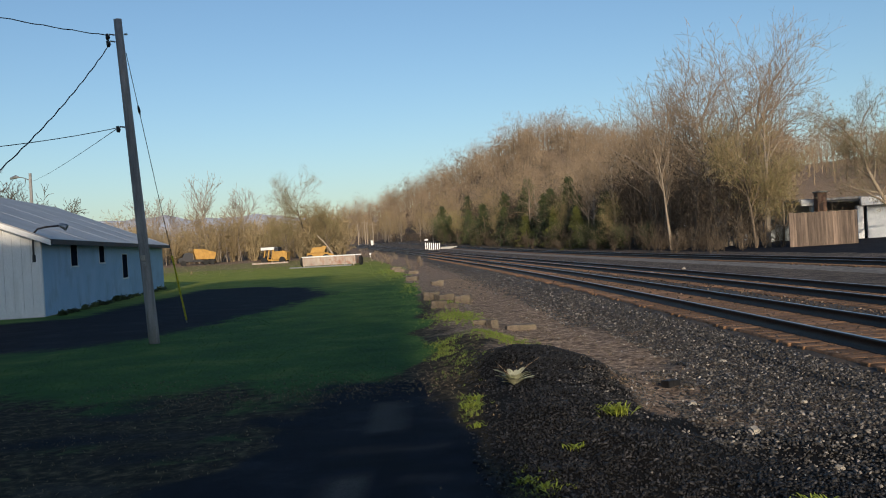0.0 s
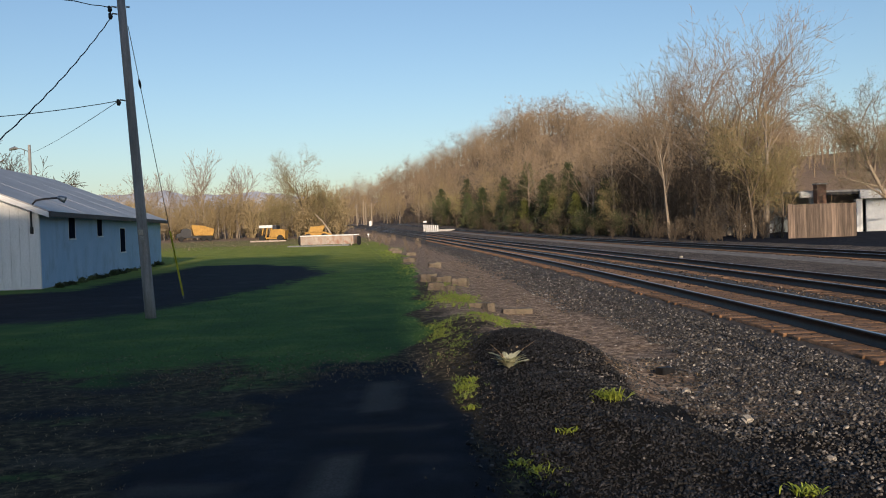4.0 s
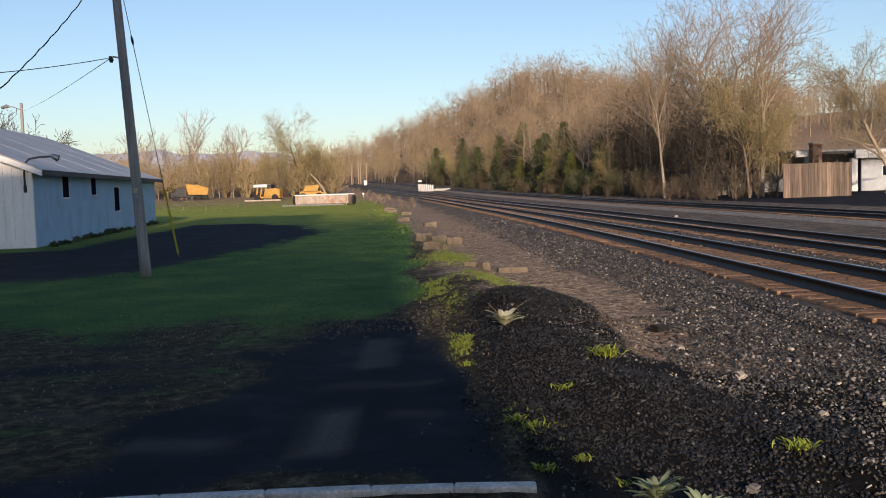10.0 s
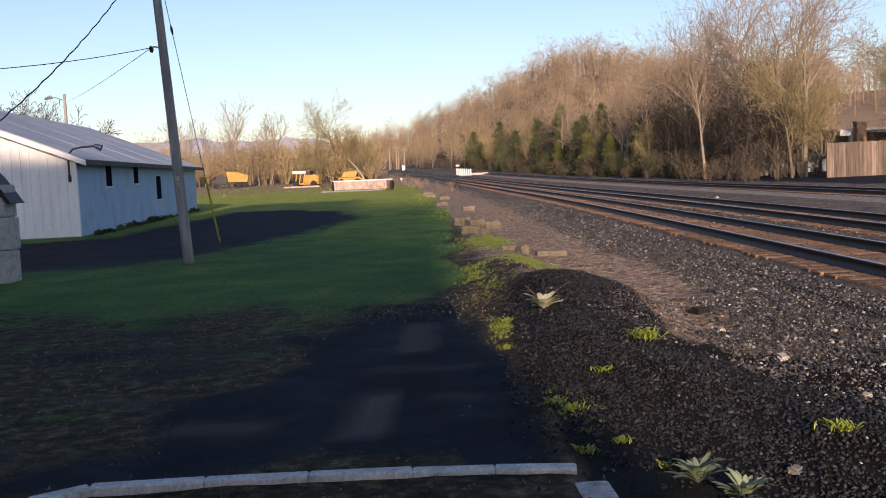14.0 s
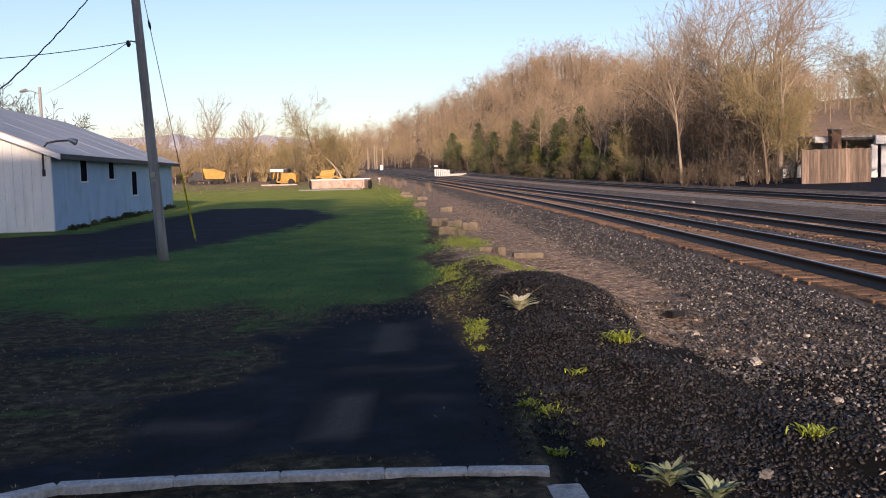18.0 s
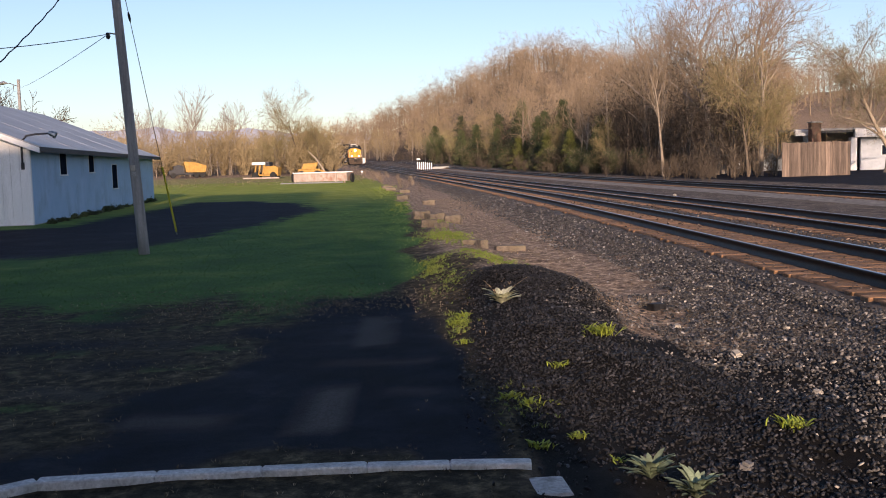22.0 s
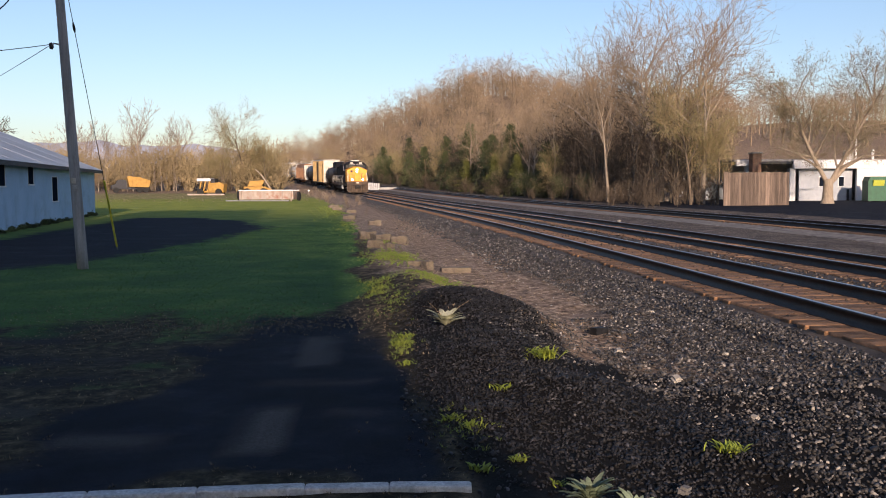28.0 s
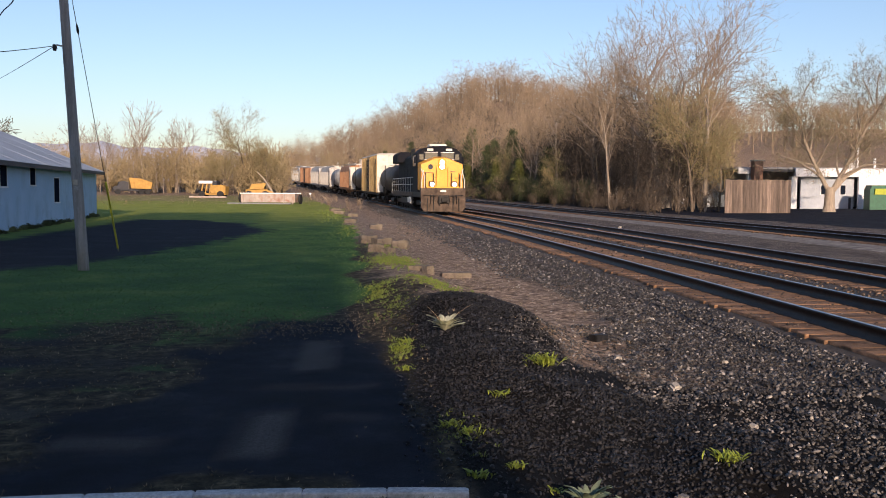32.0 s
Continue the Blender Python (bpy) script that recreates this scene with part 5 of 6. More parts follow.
    for name, x, col, label in (("donation_bin", 46.9, ((0.012, 0.09, 0.05), (0.02, 0.13, 0.07)), "dark green steel donation bin with a chute"), ("donation_bin", 48.8, ((0.42, 0.12, 0.05), (0.52, 0.17, 0.08)), "orange-red steel donation bin")):
        m = mat("bin_paint", *col, 3, 0.5, bump=0.05)
        b = thing(name, label, "bin", "bins by the garage", pose(x, 86.1, ground_z(47, 73), 0, 0, -6))
        part("body", Shape().prism([(-0.9, 0.05), (0.9, 0.05), (0.9, 1.9), (0.7, 2.3), (-0.7, 2.3), (-0.9, 1.9)], "y", -0.7, 0.7), m, b)
        part("chute", Shape().prism([(-0.78, 1.45), (-0.70, 1.45), (-0.70, 2.0), (-0.95, 1.95)], "x", -0.5, 0.5), mat("chute_paint", (0.45, 0.50, 0.06), (0.55, 0.6, 0.10), 3, 0.5), b, "yellow-green chute flap")
        part("notice", Shape().box(-0.4, -0.715, 1.55, 0.3, -0.703, 1.75), M["white_siding"], b)
        for sx in (-0.7, 0.6):
            part("foot", Shape().box(sx, -0.6, -0.08, sx + 0.1, 0.6, 0.05), M["trim_dark"], b)
    # pale houses beyond the brush
    for x, y, w, h, label in ((31.5, 98, 3.2, 3.4, "pale small house half hidden by trees"), (37.8, 95, 6, 3.0, "white trailer house half hidden by trees"), (43, 104, 8, 3.6, "pale house half hidden by trees")):
        hs = thing("house", label, "house", "houses behind the trees", pose(x, y * DEEP, ground_z(x, y)))
        part("wall", Shape().box(-w / 2, 0, -0.2, w / 2, 5, h * 0.75), white, hs)
        part("roof", Shape().prism([(-0.3, h * 0.75), (5.3, h * 0.75), (2.5, h)], "x", -w / 2 - 0.2, w / 2 + 0.2), M["roof_metal"], hs)
        part("window", Shape().box(-w * 0.2, -0.05, 0.9, w * 0.1, -0.01, 1.9), M["glass_dark"], hs)
        part("door", Shape().box(w * 0.25, -0.05, 0, w * 0.25 + 0.8, -0.01, 2.0), M["trim_dark"], hs)


build_shed()


def build_big_tree():
    a = grow(77, 11.6, 0.05, 0.1, 4, 0.95, 2, 0.0, (-0.55, 0.1), 1, 0.013)
    b = grow(79, 12.4, 0.05, 0.1, 4, 0.95, 2, 0.0, (0.5, -0.1), 1, 0.013)
    pieces = []
    for arr, dx in ((a, -0.1), (b, 0.25)):
        arr = arr.copy()
        arr[:, 0:6] += np.array([dx, 0, 1.9, dx, 0, 1.9])
        big = arr[:, 8] < 2
        arr[big, 6:8] = np.maximum(arr[big, 6:8] * 4.2, 0.05)
        pieces.append(arr)
    foot = np.array([[0, 0, -0.1, 0.02, 0, 0.5, 0.62, 0.47, 0], [0.02, 0, 0.5, 0.05, 0, 2.1, 0.47, 0.40, 0], [0.05, 0, 1.5, 1.5, 0, 3.1, 0.22, 0.16, 0], [1.5, 0, 3.1, 3.3, 0.2, 4.0, 0.16, 0.08, 1], [3.3, 0.2, 4.0, 5.0, 0.2, 4.1, 0.08, 0.04, 1]], float)
    arr = np.concatenate([foot] + pieces)
    tree("shade_tree", tree_meshes("shade", arr, 2, 8, ("leaf_bud", 0.050, 3, 0.26, 5), "pale_bark", "twig"), 38.9, 67, 1.0, 0, "forked pale-barked tree with opening buds by the garage", "", ground_z(38.9, 67))


build_big_tree()


def build_far_line():
    for k, (x, y, h, arm) in enumerate(((-18.1, 215, 5.6, 0), (-16.3, 215, 6.6, 1), (-14.2, 215, 5.9, 1), (-15.9, 217, 6.0, 0))):
        p = thing("line_pole", "far pale utility pole beside the railway", "pole", "far line poles", pose(x, y * DEEP, ground_z(x, y)))
        part("shaft", Shape().tube([(0, 0, -0.3), (0, 0, h)], [0.17, 0.13], 8), M["pale_bark"], p)
        if arm:
            part("crossarm", Shape().box(-1.0, -0.06, h - 0.75, 1.0, 0.06, h - 0.6, 0.01), M["pale_bark"], p)
    c = thing("signal_cabinet", "white railway signal cabinet", "cabinet", at=pose(-13.9, 241.9, ground_z(-13.9, 205)) @ Matrix.Scale(0.62, 4))
    part("body", Shape().box(-0.5, -0.5, 0, 0.5, 0.5, 1.9, 0.04), M["white_siding"], c)
    part("roof", Shape().box(-0.6, -0.6, 1.9, 0.6, 0.6, 2.05, 0.04), M["steel"], c)
    sg = thing("marker_post", "low white railway marker", "marker", at=pose(-8.5, 141.6, ground_z(-8.5, 120)) @ Matrix.Scale(0.45, 4))
    part("post", Shape().box(-0.06, -0.06, -0.1, 0.06, 0.06, 1.0), M["steel"], sg)
    part("board", Shape().box(-0.3, -0.08, 0.9, 0.3, -0.05, 1.4, 0.02), M["white_siding"], sg)
    b = thing("white_barrier", "row of short white posts beside the far track", "barrier", at=pose(-0.5, 177, ground_z(0, 150)))
    for k in range(8):
        part("post", Shape().box(0.36 * k, -0.1, -0.2, 0.36 * k + 0.2, 0.1, 1.25 - 0.03 * k, 0.02), M["white_siding"], b)
    part("cap", Shape().box(-0.05, -0.12, 1.6, 0.6, 0.12, 1.9, 0.03), M["white_siding"], b)
    part("sill", Shape().box(2.8, -0.15, -0.1, 5.8, 0.15, 0.3, 0.03), M["concrete"], b)


build_far_line()


def build_wall_weeds():
    """Dark weeds along the barn's foot."""
    r = random.Random(12)
    for k in range(16):
        d = 0.6 + 23 * (k / 16) ** 1.2 + r.uniform(-0.3, 0.3)
        x, y = -13.67 - 0.144 * d + 0.45, 29.04 + 0.99 * d
        s = r.uniform(0.10, 0.22)
        ob = thing("wall_weed", "low dark weed clump growing against the barn wall", "plant", "weeds along the barn", pose(x, y * DEEP, ground_z(x, y) - 0.02))
        a = grow(200 + k % 3, s, 0.012, 0.0, 2, 1.0, 1, 0.0, (0, 0), 3, 0.006)
        V, Q = limbs_mesh(a, 1)
        part("stems", mesh_np("stems", V, Q), M["brush_twig"], ob)
        V, Q = leaf_cards(a[a[:, 8] >= 1][:, 3:6], 0.06, k, 2, 0.06)
        part("leaves", mesh_np("leaves", V, Q), M["leaf_green"], ob)


build_wall_weeds()


# ---- the train ----
M["navy"] = mat("dark_navy_paint", (0.005, 0.006, 0.011), (0.011, 0.013, 0.020), 2, 0.75, bump=0.05, stain=((0.020, 0.018, 0.016), 1.5, 0.4), spec=0.15)
M["loco_yellow"] = mat("bright_engine_yellow", (0.80, 0.33, 0.012), (0.86, 0.39, 0.02), 2, 0.45, bump=0.03, stain=((0.45, 0.24, 0.05), 3, 0.35))
M["grime"] = mat("grimy_grey_steel", (0.045, 0.031, 0.023), (0.16, 0.115, 0.083), 2.5, 0.8, 0.2, 0.3)
M["black_steel"] = mat("sooty_black_steel", (0.012, 0.011, 0.010), (0.04, 0.036, 0.033), 3, 0.65, 0.2, 0.2)
M["cab_glass"] = mat("cab_glass", (0.02, 0.03, 0.04), (0.04, 0.05, 0.06), 3, 0.08, bump=0, spec=0.7)
M["headlight"] = glow("headlight_glow", (1.0, 0.93, 0.8), 10.0)
M["lens"] = glow("ditch_light_glow", (1.0, 0.9, 0.72), 7.0)
M["plate"] = mat("pale_number_board", (0.62, 0.60, 0.54), (0.72, 0.70, 0.64), 8, 0.5, bump=0)
M["box_yellow"] = mat("weathered_yellow_car_paint", (0.50, 0.34, 0.14), (0.64, 0.46, 0.22), 0.9, 0.75, bump=0.15, stain=((0.16, 0.08, 0.045), 0.8, 0.8))
# car-end paint, whitened to carry the direct sun on faces towards the eye
M["box_white"] = mat("dusty_sun_white_car_paint", (0.62, 0.58, 0.50), (0.76, 0.73, 0.66), 0.9, 0.7, bump=0.1, stain=((0.36, 0.27, 0.20), 1.0, 0.45))
M["box_brown"] = mat("oxide_brown_car_paint", (0.30, 0.15, 0.08), (0.46, 0.26, 0.14), 0.9, 0.75, bump=0.15, stain=((0.14, 0.07, 0.05), 1.0, 0.6))
M["tank_black"] = mat("dusty_black_tank_paint", (0.014, 0.014, 0.015), (0.045, 0.042, 0.04), 1.0, 0.5, bump=0.08, stain=((0.12, 0.10, 0.085), 1.2, 0.4))
M["tank_grey"] = mat("brown_grey_tank_paint", (0.030, 0.023, 0.019), (0.085, 0.063, 0.05), 1.0, 0.6, bump=0.08)
M["hop_grey"] = mat("light_grey_hopper_paint", (0.44, 0.43, 0.40), (0.58, 0.57, 0.54), 1.0, 0.65, bump=0.12, stain=((0.28, 0.20, 0.14), 0.9, 0.5))


def truck(parent, y, axles, gap, rad):
    """A wheel truck with its side frames and wheels."""
    t = part("truck", Shape().box(-1.15, y - gap * (axles - 1) / 2 - 0.3, rad - 0.05, -0.95, y + gap * (axles - 1) / 2 + 0.3, rad + 0.28, 0.05).box(0.95, y - gap * (axles - 1) / 2 - 0.3, rad - 0.05, 1.15, y + gap * (axles - 1) / 2 + 0.3, rad + 0.28, 0.05).box(-0.95, y - 0.25, rad, 0.95, y + 0.25, rad + 0.3, 0.04), M["black_steel"], parent)
    for k in range(axles):
        yy = y + gap * (k - (axles - 1) / 2)
        for x in (-0.79, 0.65):
            part("wheel", Shape().tube([(x, yy, rad), (x + 0.02, yy, rad), (x + 0.11, yy, rad), (x + 0.14, yy, rad)], [rad * 0.96, rad, rad, rad * 0.98], 20), M["rail"], t)
        part("axle", Shape().tube([(-1.1, yy, rad), (1.1, yy, rad)], 0.09, 8), M["black_steel"], t)


def coupler(parent, y, way):
    part("coupler", Shape().box(-0.12, min(y, y + way * 0.55), 0.78, 0.12, max(y, y + way * 0.55), 1.02, 0.03).box(-0.2, min(y + way * 0.4, y + way * 0.6), 0.74, 0.2, max(y + way * 0.4, y + way * 0.6), 1.06, 0.05), M["black_steel"], parent)


def ladder(parent, x, y0, y1, z0, z1, n):
    s = Shape().tube([(x, y0, z0), (x, y0, z1)], 0.02, 5).tube([(x, y1, z0), (x, y1, z1)], 0.02, 5)
    for k in range(n):
        z = z0 + (z1 - z0) * (k + 0.5) / n
        s.tube([(x, y0, z), (x, y1, z)], 0.015, 5)
    part("ladder", s, M["black_steel"], parent)


def build_engine():
    e = thing("locomotive", "navy diesel locomotive with a bright yellow nose, lights on", "locomotive")
    part("frame", Shape().box(-1.5, -10.4, 1.05, 1.5, 10.9, 1.42, 0.03), M["black_steel"], e)
    # snow plough and end platform
    plow = Shape().prism([(-1.3, 0.12), (1.3, 0.12), (1.5, 0.4), (1.5, 1.15), (-1.5, 1.15), (-1.5, 0.4)], "y", -11.05, -10.95)
    plow.add([(-1.28, -11.05, 0.12), (0, -11.32, 0.12), (1.28, -11.05, 0.12), (-1.5, -11.05, 1.0), (0, -11.2, 1.0), (1.5, -11.05, 1.0)], [(0, 1, 4, 3), (1, 2, 5, 4), (3, 4, 5), (0, 2, 1), (0, 3, 5, 2)])
    part("snow_plough", plow, M["grime"], e, "grimy grey-brown plough")
    part("end_sheet", Shape().box(-1.52, -10.95, 1.0, 1.52, -10.4, 1.68, 0.03), M["grime"], e)
    coupler(e, -11.0, -1)
    coupler(e, 10.9, 1)
    for sx in (-1, 1):
        part("hose", Shape().tube([(sx * 0.35, -11.2, 1.1), (sx * 0.4, -11.4, 0.8), (sx * 0.27, -11.4, 0.52)], 0.03, 6), M["black_steel"], e)
    for x in (-1.5, 1.1):
        for k in range(4):
            part("step", Shape().box(x, -10.9 + 0.02 * k, 0.35 + 0.32 * k, x + 0.4, -10.6, 0.39 + 0.32 * k), M["steel"], e)
    # nose
    nose = Shape().add([(-1.42, -10.3, 1.55), (1.42, -10.3, 1.55), (1.42, -10.25, 3.28), (0.35, -10.25, 3.72), (-0.35, -10.25, 3.72), (-1.42, -10.25, 3.28), (-1.5, -9.0, 1.55), (1.5, -9.0, 1.55), (1.5, -9.0, 3.40), (0.35, -9.0, 3.84), (-0.35, -9.0, 3.84), (-1.5, -9.0, 3.40)],
                       [(0, 1, 2, 3, 4, 5), (6, 11, 10, 9, 8, 7), (0, 6, 7, 1), (1, 7, 8, 2), (2, 8, 9, 3), (3, 9, 10, 4), (4, 10, 11, 5), (5, 11, 6, 0)])
    n = part("nose", nose, M["loco_yellow"], e, "bright yellow nose")
    part("nose_door", Shape().box(-0.38, -10.36, 1.6, 0.38, -10.31, 3.1, 0.02), M["loco_yellow"], n)
    for x in (-0.42, 0.395):
        part("door_seam", Shape().box(x, -10.325, 1.6, x + 0.025, -10.302, 3.15), M["trim_dark"], n)
    part("emblem", Shape().tube([(-0.78, -10.29, 3.12), (-0.78, -10.33, 3.12)], 0.17, 14), M["trim_dark"], n, "small dark round emblem")
    part("headlight_housing", Shape().box(-0.24, -10.42, 2.9, 0.24, -10.3, 3.62, 0.05), M["loco_yellow"], n)
    for z in (3.12, 3.42):
        part("headlight", Shape().tube([(0, -10.42, z), (0, -10.46, z)], 0.16, 16), M["headlight"], n, "lit white headlight")
    for x in (-0.72, 0.78):
        d = part("ditch_light_box", Shape().box(x - 0.2, -10.75, 1.68, x + 0.2, -10.45, 2.14, 0.04), M["grime"], e)
        part("ditch_light", Shape().tube([(x, -10.75, 1.93), (x, -10.79, 1.93)], 0.14, 14), M["lens"], d, "lit ditch light")
    part("sill_stripe", Shape().box(-1.1, -10.97, 1.69, 1.1, -10.6, 1.78, 0.01), M["loco_yellow"], e)
    part("number_plate", Shape().box(-0.2, -10.985, 1.42, 0.2, -10.96, 1.56, 0.005), M["plate"], e)
    for x in (-1.45, 1.45):
        part("handrail", Shape().tube([(x * 0.86, -10.7, 1.7), (x * 0.86, -10.8, 2.5), (x, -10.3, 3.0)], 0.025, 6).tube([(x, -10.9, 0.6), (x, -10.9, 2.2), (x * 0.9, -10.7, 2.9)], 0.025, 6), M["plate"], e)
    for x in (-1.15, -0.62, 0.62, 1.15):
        part("grab_post", Shape().tube([(x, -10.62, 1.7), (x, -10.62, 2.62), (x, -10.34, 2.7)], 0.028, 6), M["black_steel"], e, "dark upright grab rail")
    for x, z, w in ((-1.2, 2.72, 0.6), (0.55, 2.78, 0.35), (0.8, 2.35, 0.5), (-0.5, 2.4, 0.14)):
        part("panel_seam", Shape().box(x, -10.325, z, x + w, -10.302, z + 0.03), M["trim_dark"], n)
    part("nose_brow", Shape().box(-1.44, -10.33, 1.5, 1.44, -10.27, 1.6, 0.01), M["trim_dark"], n, "dark grime line under the nose")
    # solid black block stands in for the shaded hollow round the coupler
    part("coupler_pocket", Shape().box(-0.34, -11.36, 0.66, 0.34, -11.1, 1.2, 0.03), M["black_steel"], e)
    part("cut_lever", Shape().tube([(-1.35, -11.12, 1.22), (-0.5, -11.3, 1.16), (0.5, -11.3, 1.16), (1.35, -11.12, 1.22)], 0.025, 6), M["black_steel"], e)
    for x in (-1.12, -0.72, 0.6, 1.0):
        part("pilot_rib", Shape().box(x, -11.33, 0.2, x + 0.05, -11.0, 1.0), M["black_steel"], e)
    for x in (-0.9, -0.7, 0.65, 0.85):
        part("air_hose", Shape().tube([(x, -11.1, 1.25), (x + 0.03, -11.38, 1.0), (x, -11.36, 0.62)], 0.028, 6), M["black_steel"], e)
    # cab
    cab = [(-1.55, 1.42), (1.55, 1.42), (1.55, 4.05), (1.15, 4.42), (0.5, 4.58), (-0.5, 4.58), (-1.15, 4.42), (-1.55, 4.05)]
    c = part("cab", Shape().prism(cab, "y", -8.98, -6.3), M["navy"], e, "navy cab")
    for x in (-1.0, 0.12):
        w = part("windshield", Shape().box(x, -9.03, 3.66, x + 0.88, -8.99, 4.12, 0.01), M["cab_glass"], c)
        part("windshield_frame", Shape().box(x - 0.04, -9.02, 3.62, x + 0.92, -8.985, 3.655).box(x - 0.04, -9.02, 4.125, x + 0.92, -8.985, 4.16), M["steel"], w)
    for x in (-1.40, 1.08):
        part("side_pane", Shape().box(x, -9.03, 3.62, x + 0.3, -8.99, 4.02, 0.01), M["cab_glass"], c)
    for x in (-0.85, 0.45):
        part("number_board", Shape().box(x, -9.05, 4.24, x + 0.42, -8.985, 4.40, 0.01), M["plate"], c, "pale lit number board")
    for sx in (-1, 1):
        for y in (-8.4, -7.4):
            part("side_window", Shape().box(min(sx * 1.555, sx * 1.585), y, 3.2, max(sx * 1.555, sx * 1.585), y + 0.8, 3.95), M["cab_glass"], c)
        part("mirror", Shape().box(min(sx * 1.6, sx * 1.72), -8.8, 3.4, max(sx * 1.6, sx * 1.72), -8.74, 3.85, 0.02), M["navy"], c)
    part("air_conditioner", Shape().box(-0.6, -8.3, 4.57, 0.6, -7.0, 4.74, 0.05), M["plate"], c, "pale roof unit")
    for x in (-0.15, 0.1, 0.3):
        part("horn", Shape().tube([(x, -7.2, 4.74), (x, -7.2, 4.85), (x, -7.7, 4.88)], [0.02, 0.03, 0.05], 6), M["black_steel"], c)
    # hood and roof equipment
    h = part("engine_hood", Shape().prism([(-0.95, 1.42), (0.95, 1.42), (0.95, 4.05), (0.75, 4.25), (-0.75, 4.25), (-0.95, 4.05)], "y", -6.3, 10.3), M["navy"], e, "long navy engine hood")
    for k in range(11):
        y = -5.9 + 1.1 * k
        for sx in (-1, 1):
            part("hood_door", Shape().box(min(sx * 0.955, sx * 0.985), y, 1.7, max(sx * 0.955, sx * 0.985), y + 0.98, 3.6, 0.008), M["navy"], h)
    part("exhaust_stack", Shape().box(-0.5, 0.2, 4.25, 0.5, 1.2, 4.6, 0.04), M["black_steel"], h)
    part("dynamic_brake", Shape().box(-1.35, -5.9, 3.75, 1.35, -3.2, 4.55, 0.06), M["grime"], h, "grey roof box behind the cab")
    part("radiator", Shape().prism([(-1.5, 3.8), (1.5, 3.8), (1.5, 4.45), (1.3, 4.66), (-1.3, 4.66), (-1.5, 4.45)], "y", 5.6, 10.4), M["navy"], h, "winged radiator section")
    for sx in (-1, 1):
        rail = Shape()
        for k in range(10):
            y = -6.0 + 1.85 * k
            rail.tube([(sx * 1.47, y, 1.42), (sx * 1.47, y, 2.45)], 0.014, 5)
        rail.tube([(sx * 1.47, -6.0, 2.45), (sx * 1.47, 10.6, 2.45)], 0.025, 5).tube([(sx * 1.47, -6.0, 1.95), (sx * 1.47, 10.6, 1.95)], 0.018, 5)
        part("walkway_rail", rail, M["plate"], e, "pale walkway railing")
        part("lettering_bars", Shape().box(min(sx * 1.532, sx * 1.54), -5.2, 0.62, max(sx * 1.532, sx * 1.54), -3.9, 0.98).box(min(sx * 1.532, sx * 1.54), -3.7, 0.62, max(sx * 1.532, sx * 1.54), -2.6, 0.98), M["plate"], e, "white bars of a worn marking")
        part("skirt", Shape().box(min(sx * 1.5, sx * 1.53), -6.0, 1.1, max(sx * 1.5, sx * 1.53), 10.4, 1.4), M["grime"], e)
    part("fuel_tank", Shape().prism([(-1.4, 0.95), (-1.4, 0.55), (-1.1, 0.28), (1.1, 0.28), (1.4, 0.55), (1.4, 0.95)], "y", -3.6, 3.4), M["black_steel"], e)
    for z in (0.5, 0.78):
        part("air_tank", Shape().tube([(-1.44, -5.4 + z, z + 0.15), (-1.44, -3.9, z + 0.15)], 0.14, 8), M["steel"], e)
    truck(e, -6.9, 3, 1.95, 0.53)
    truck(e, 6.9, 3, 1.95, 0.53)
    return e, 22.6


def build_boxcar(paint, end, tall, label):
    e = thing("boxcar", label, "railway car", "freight cars")
    L, H = 8.9, tall
    part("underframe", Shape().box(-1.3, -L, 0.85, 1.3, L, 1.12, 0.02), M["black_steel"], e)
    body = part("body", Shape().box(-1.5, -L, 1.1, 1.5, L, H - 0.2, 0.03), paint, e)
    part("roof", Shape().prism([(-1.53, H - 0.2), (1.53, H - 0.2), (1.4, H - 0.05), (0, H), (-1.4, H - 0.05)], "y", -L - 0.03, L + 0.03), M["hop_grey"], e)
    for k in range(22):
        y = -L + 0.35 + (2 * L - 0.7) * k / 21
        if abs(y) > 1.9:
            for sx in (-1, 1):
                part("side_post", Shape().box(min(sx * 1.5, sx * 1.56), y - 0.05, 1.15, max(sx * 1.5, sx * 1.56), y + 0.05, H - 0.25), paint, body)
    for sx in (-1, 1):
        d = part("sliding_door", Shape().box(min(sx * 1.51, sx * 1.58), -1.75, 1.2, max(sx * 1.51, sx * 1.58), 1.75, H - 0.35, 0.015), paint, e, "dark stained sliding door")
        for y in (-1.2, -0.4, 0.4, 1.2):
            part("door_bar", Shape().tube([(sx * 1.61, y, 1.2), (sx * 1.61, y, H - 0.5)], 0.03, 6), M["black_steel"], d)
        ladder(e, sx * 1.6, -L + 0.15, -L + 0.6, 1.0, H - 0.6, 8)
    for sy in (-1, 1):
        ends = part("end_panel", Shape().box(-1.46, min(sy * L, sy * (L + 0.03)), 1.15, 1.46, max(sy * L, sy * (L + 0.03)), H - 0.22), end, e, "pale ribbed end")
        for k in range(9):
            z = 1.35 + (H - 1.9) * k / 8
            part("end_rib", Shape().box(-1.4, min(sy * (L + 0.03), sy * (L + 0.08)), z - 0.05, 1.4, max(sy * (L + 0.03), sy * (L + 0.08)), z + 0.05, 0.015), end, ends)
        coupler(e, sy * (L - 0.1), sy)
        truck(e, sy * (L - 2.2), 2, 1.75, 0.46)
    part("crossover_platform", Shape().box(-1.4, -L - 0.4, 1.12, 1.4, -L - 0.05, 1.17), M["steel"], e)
    return e, 2 * L + 1.1


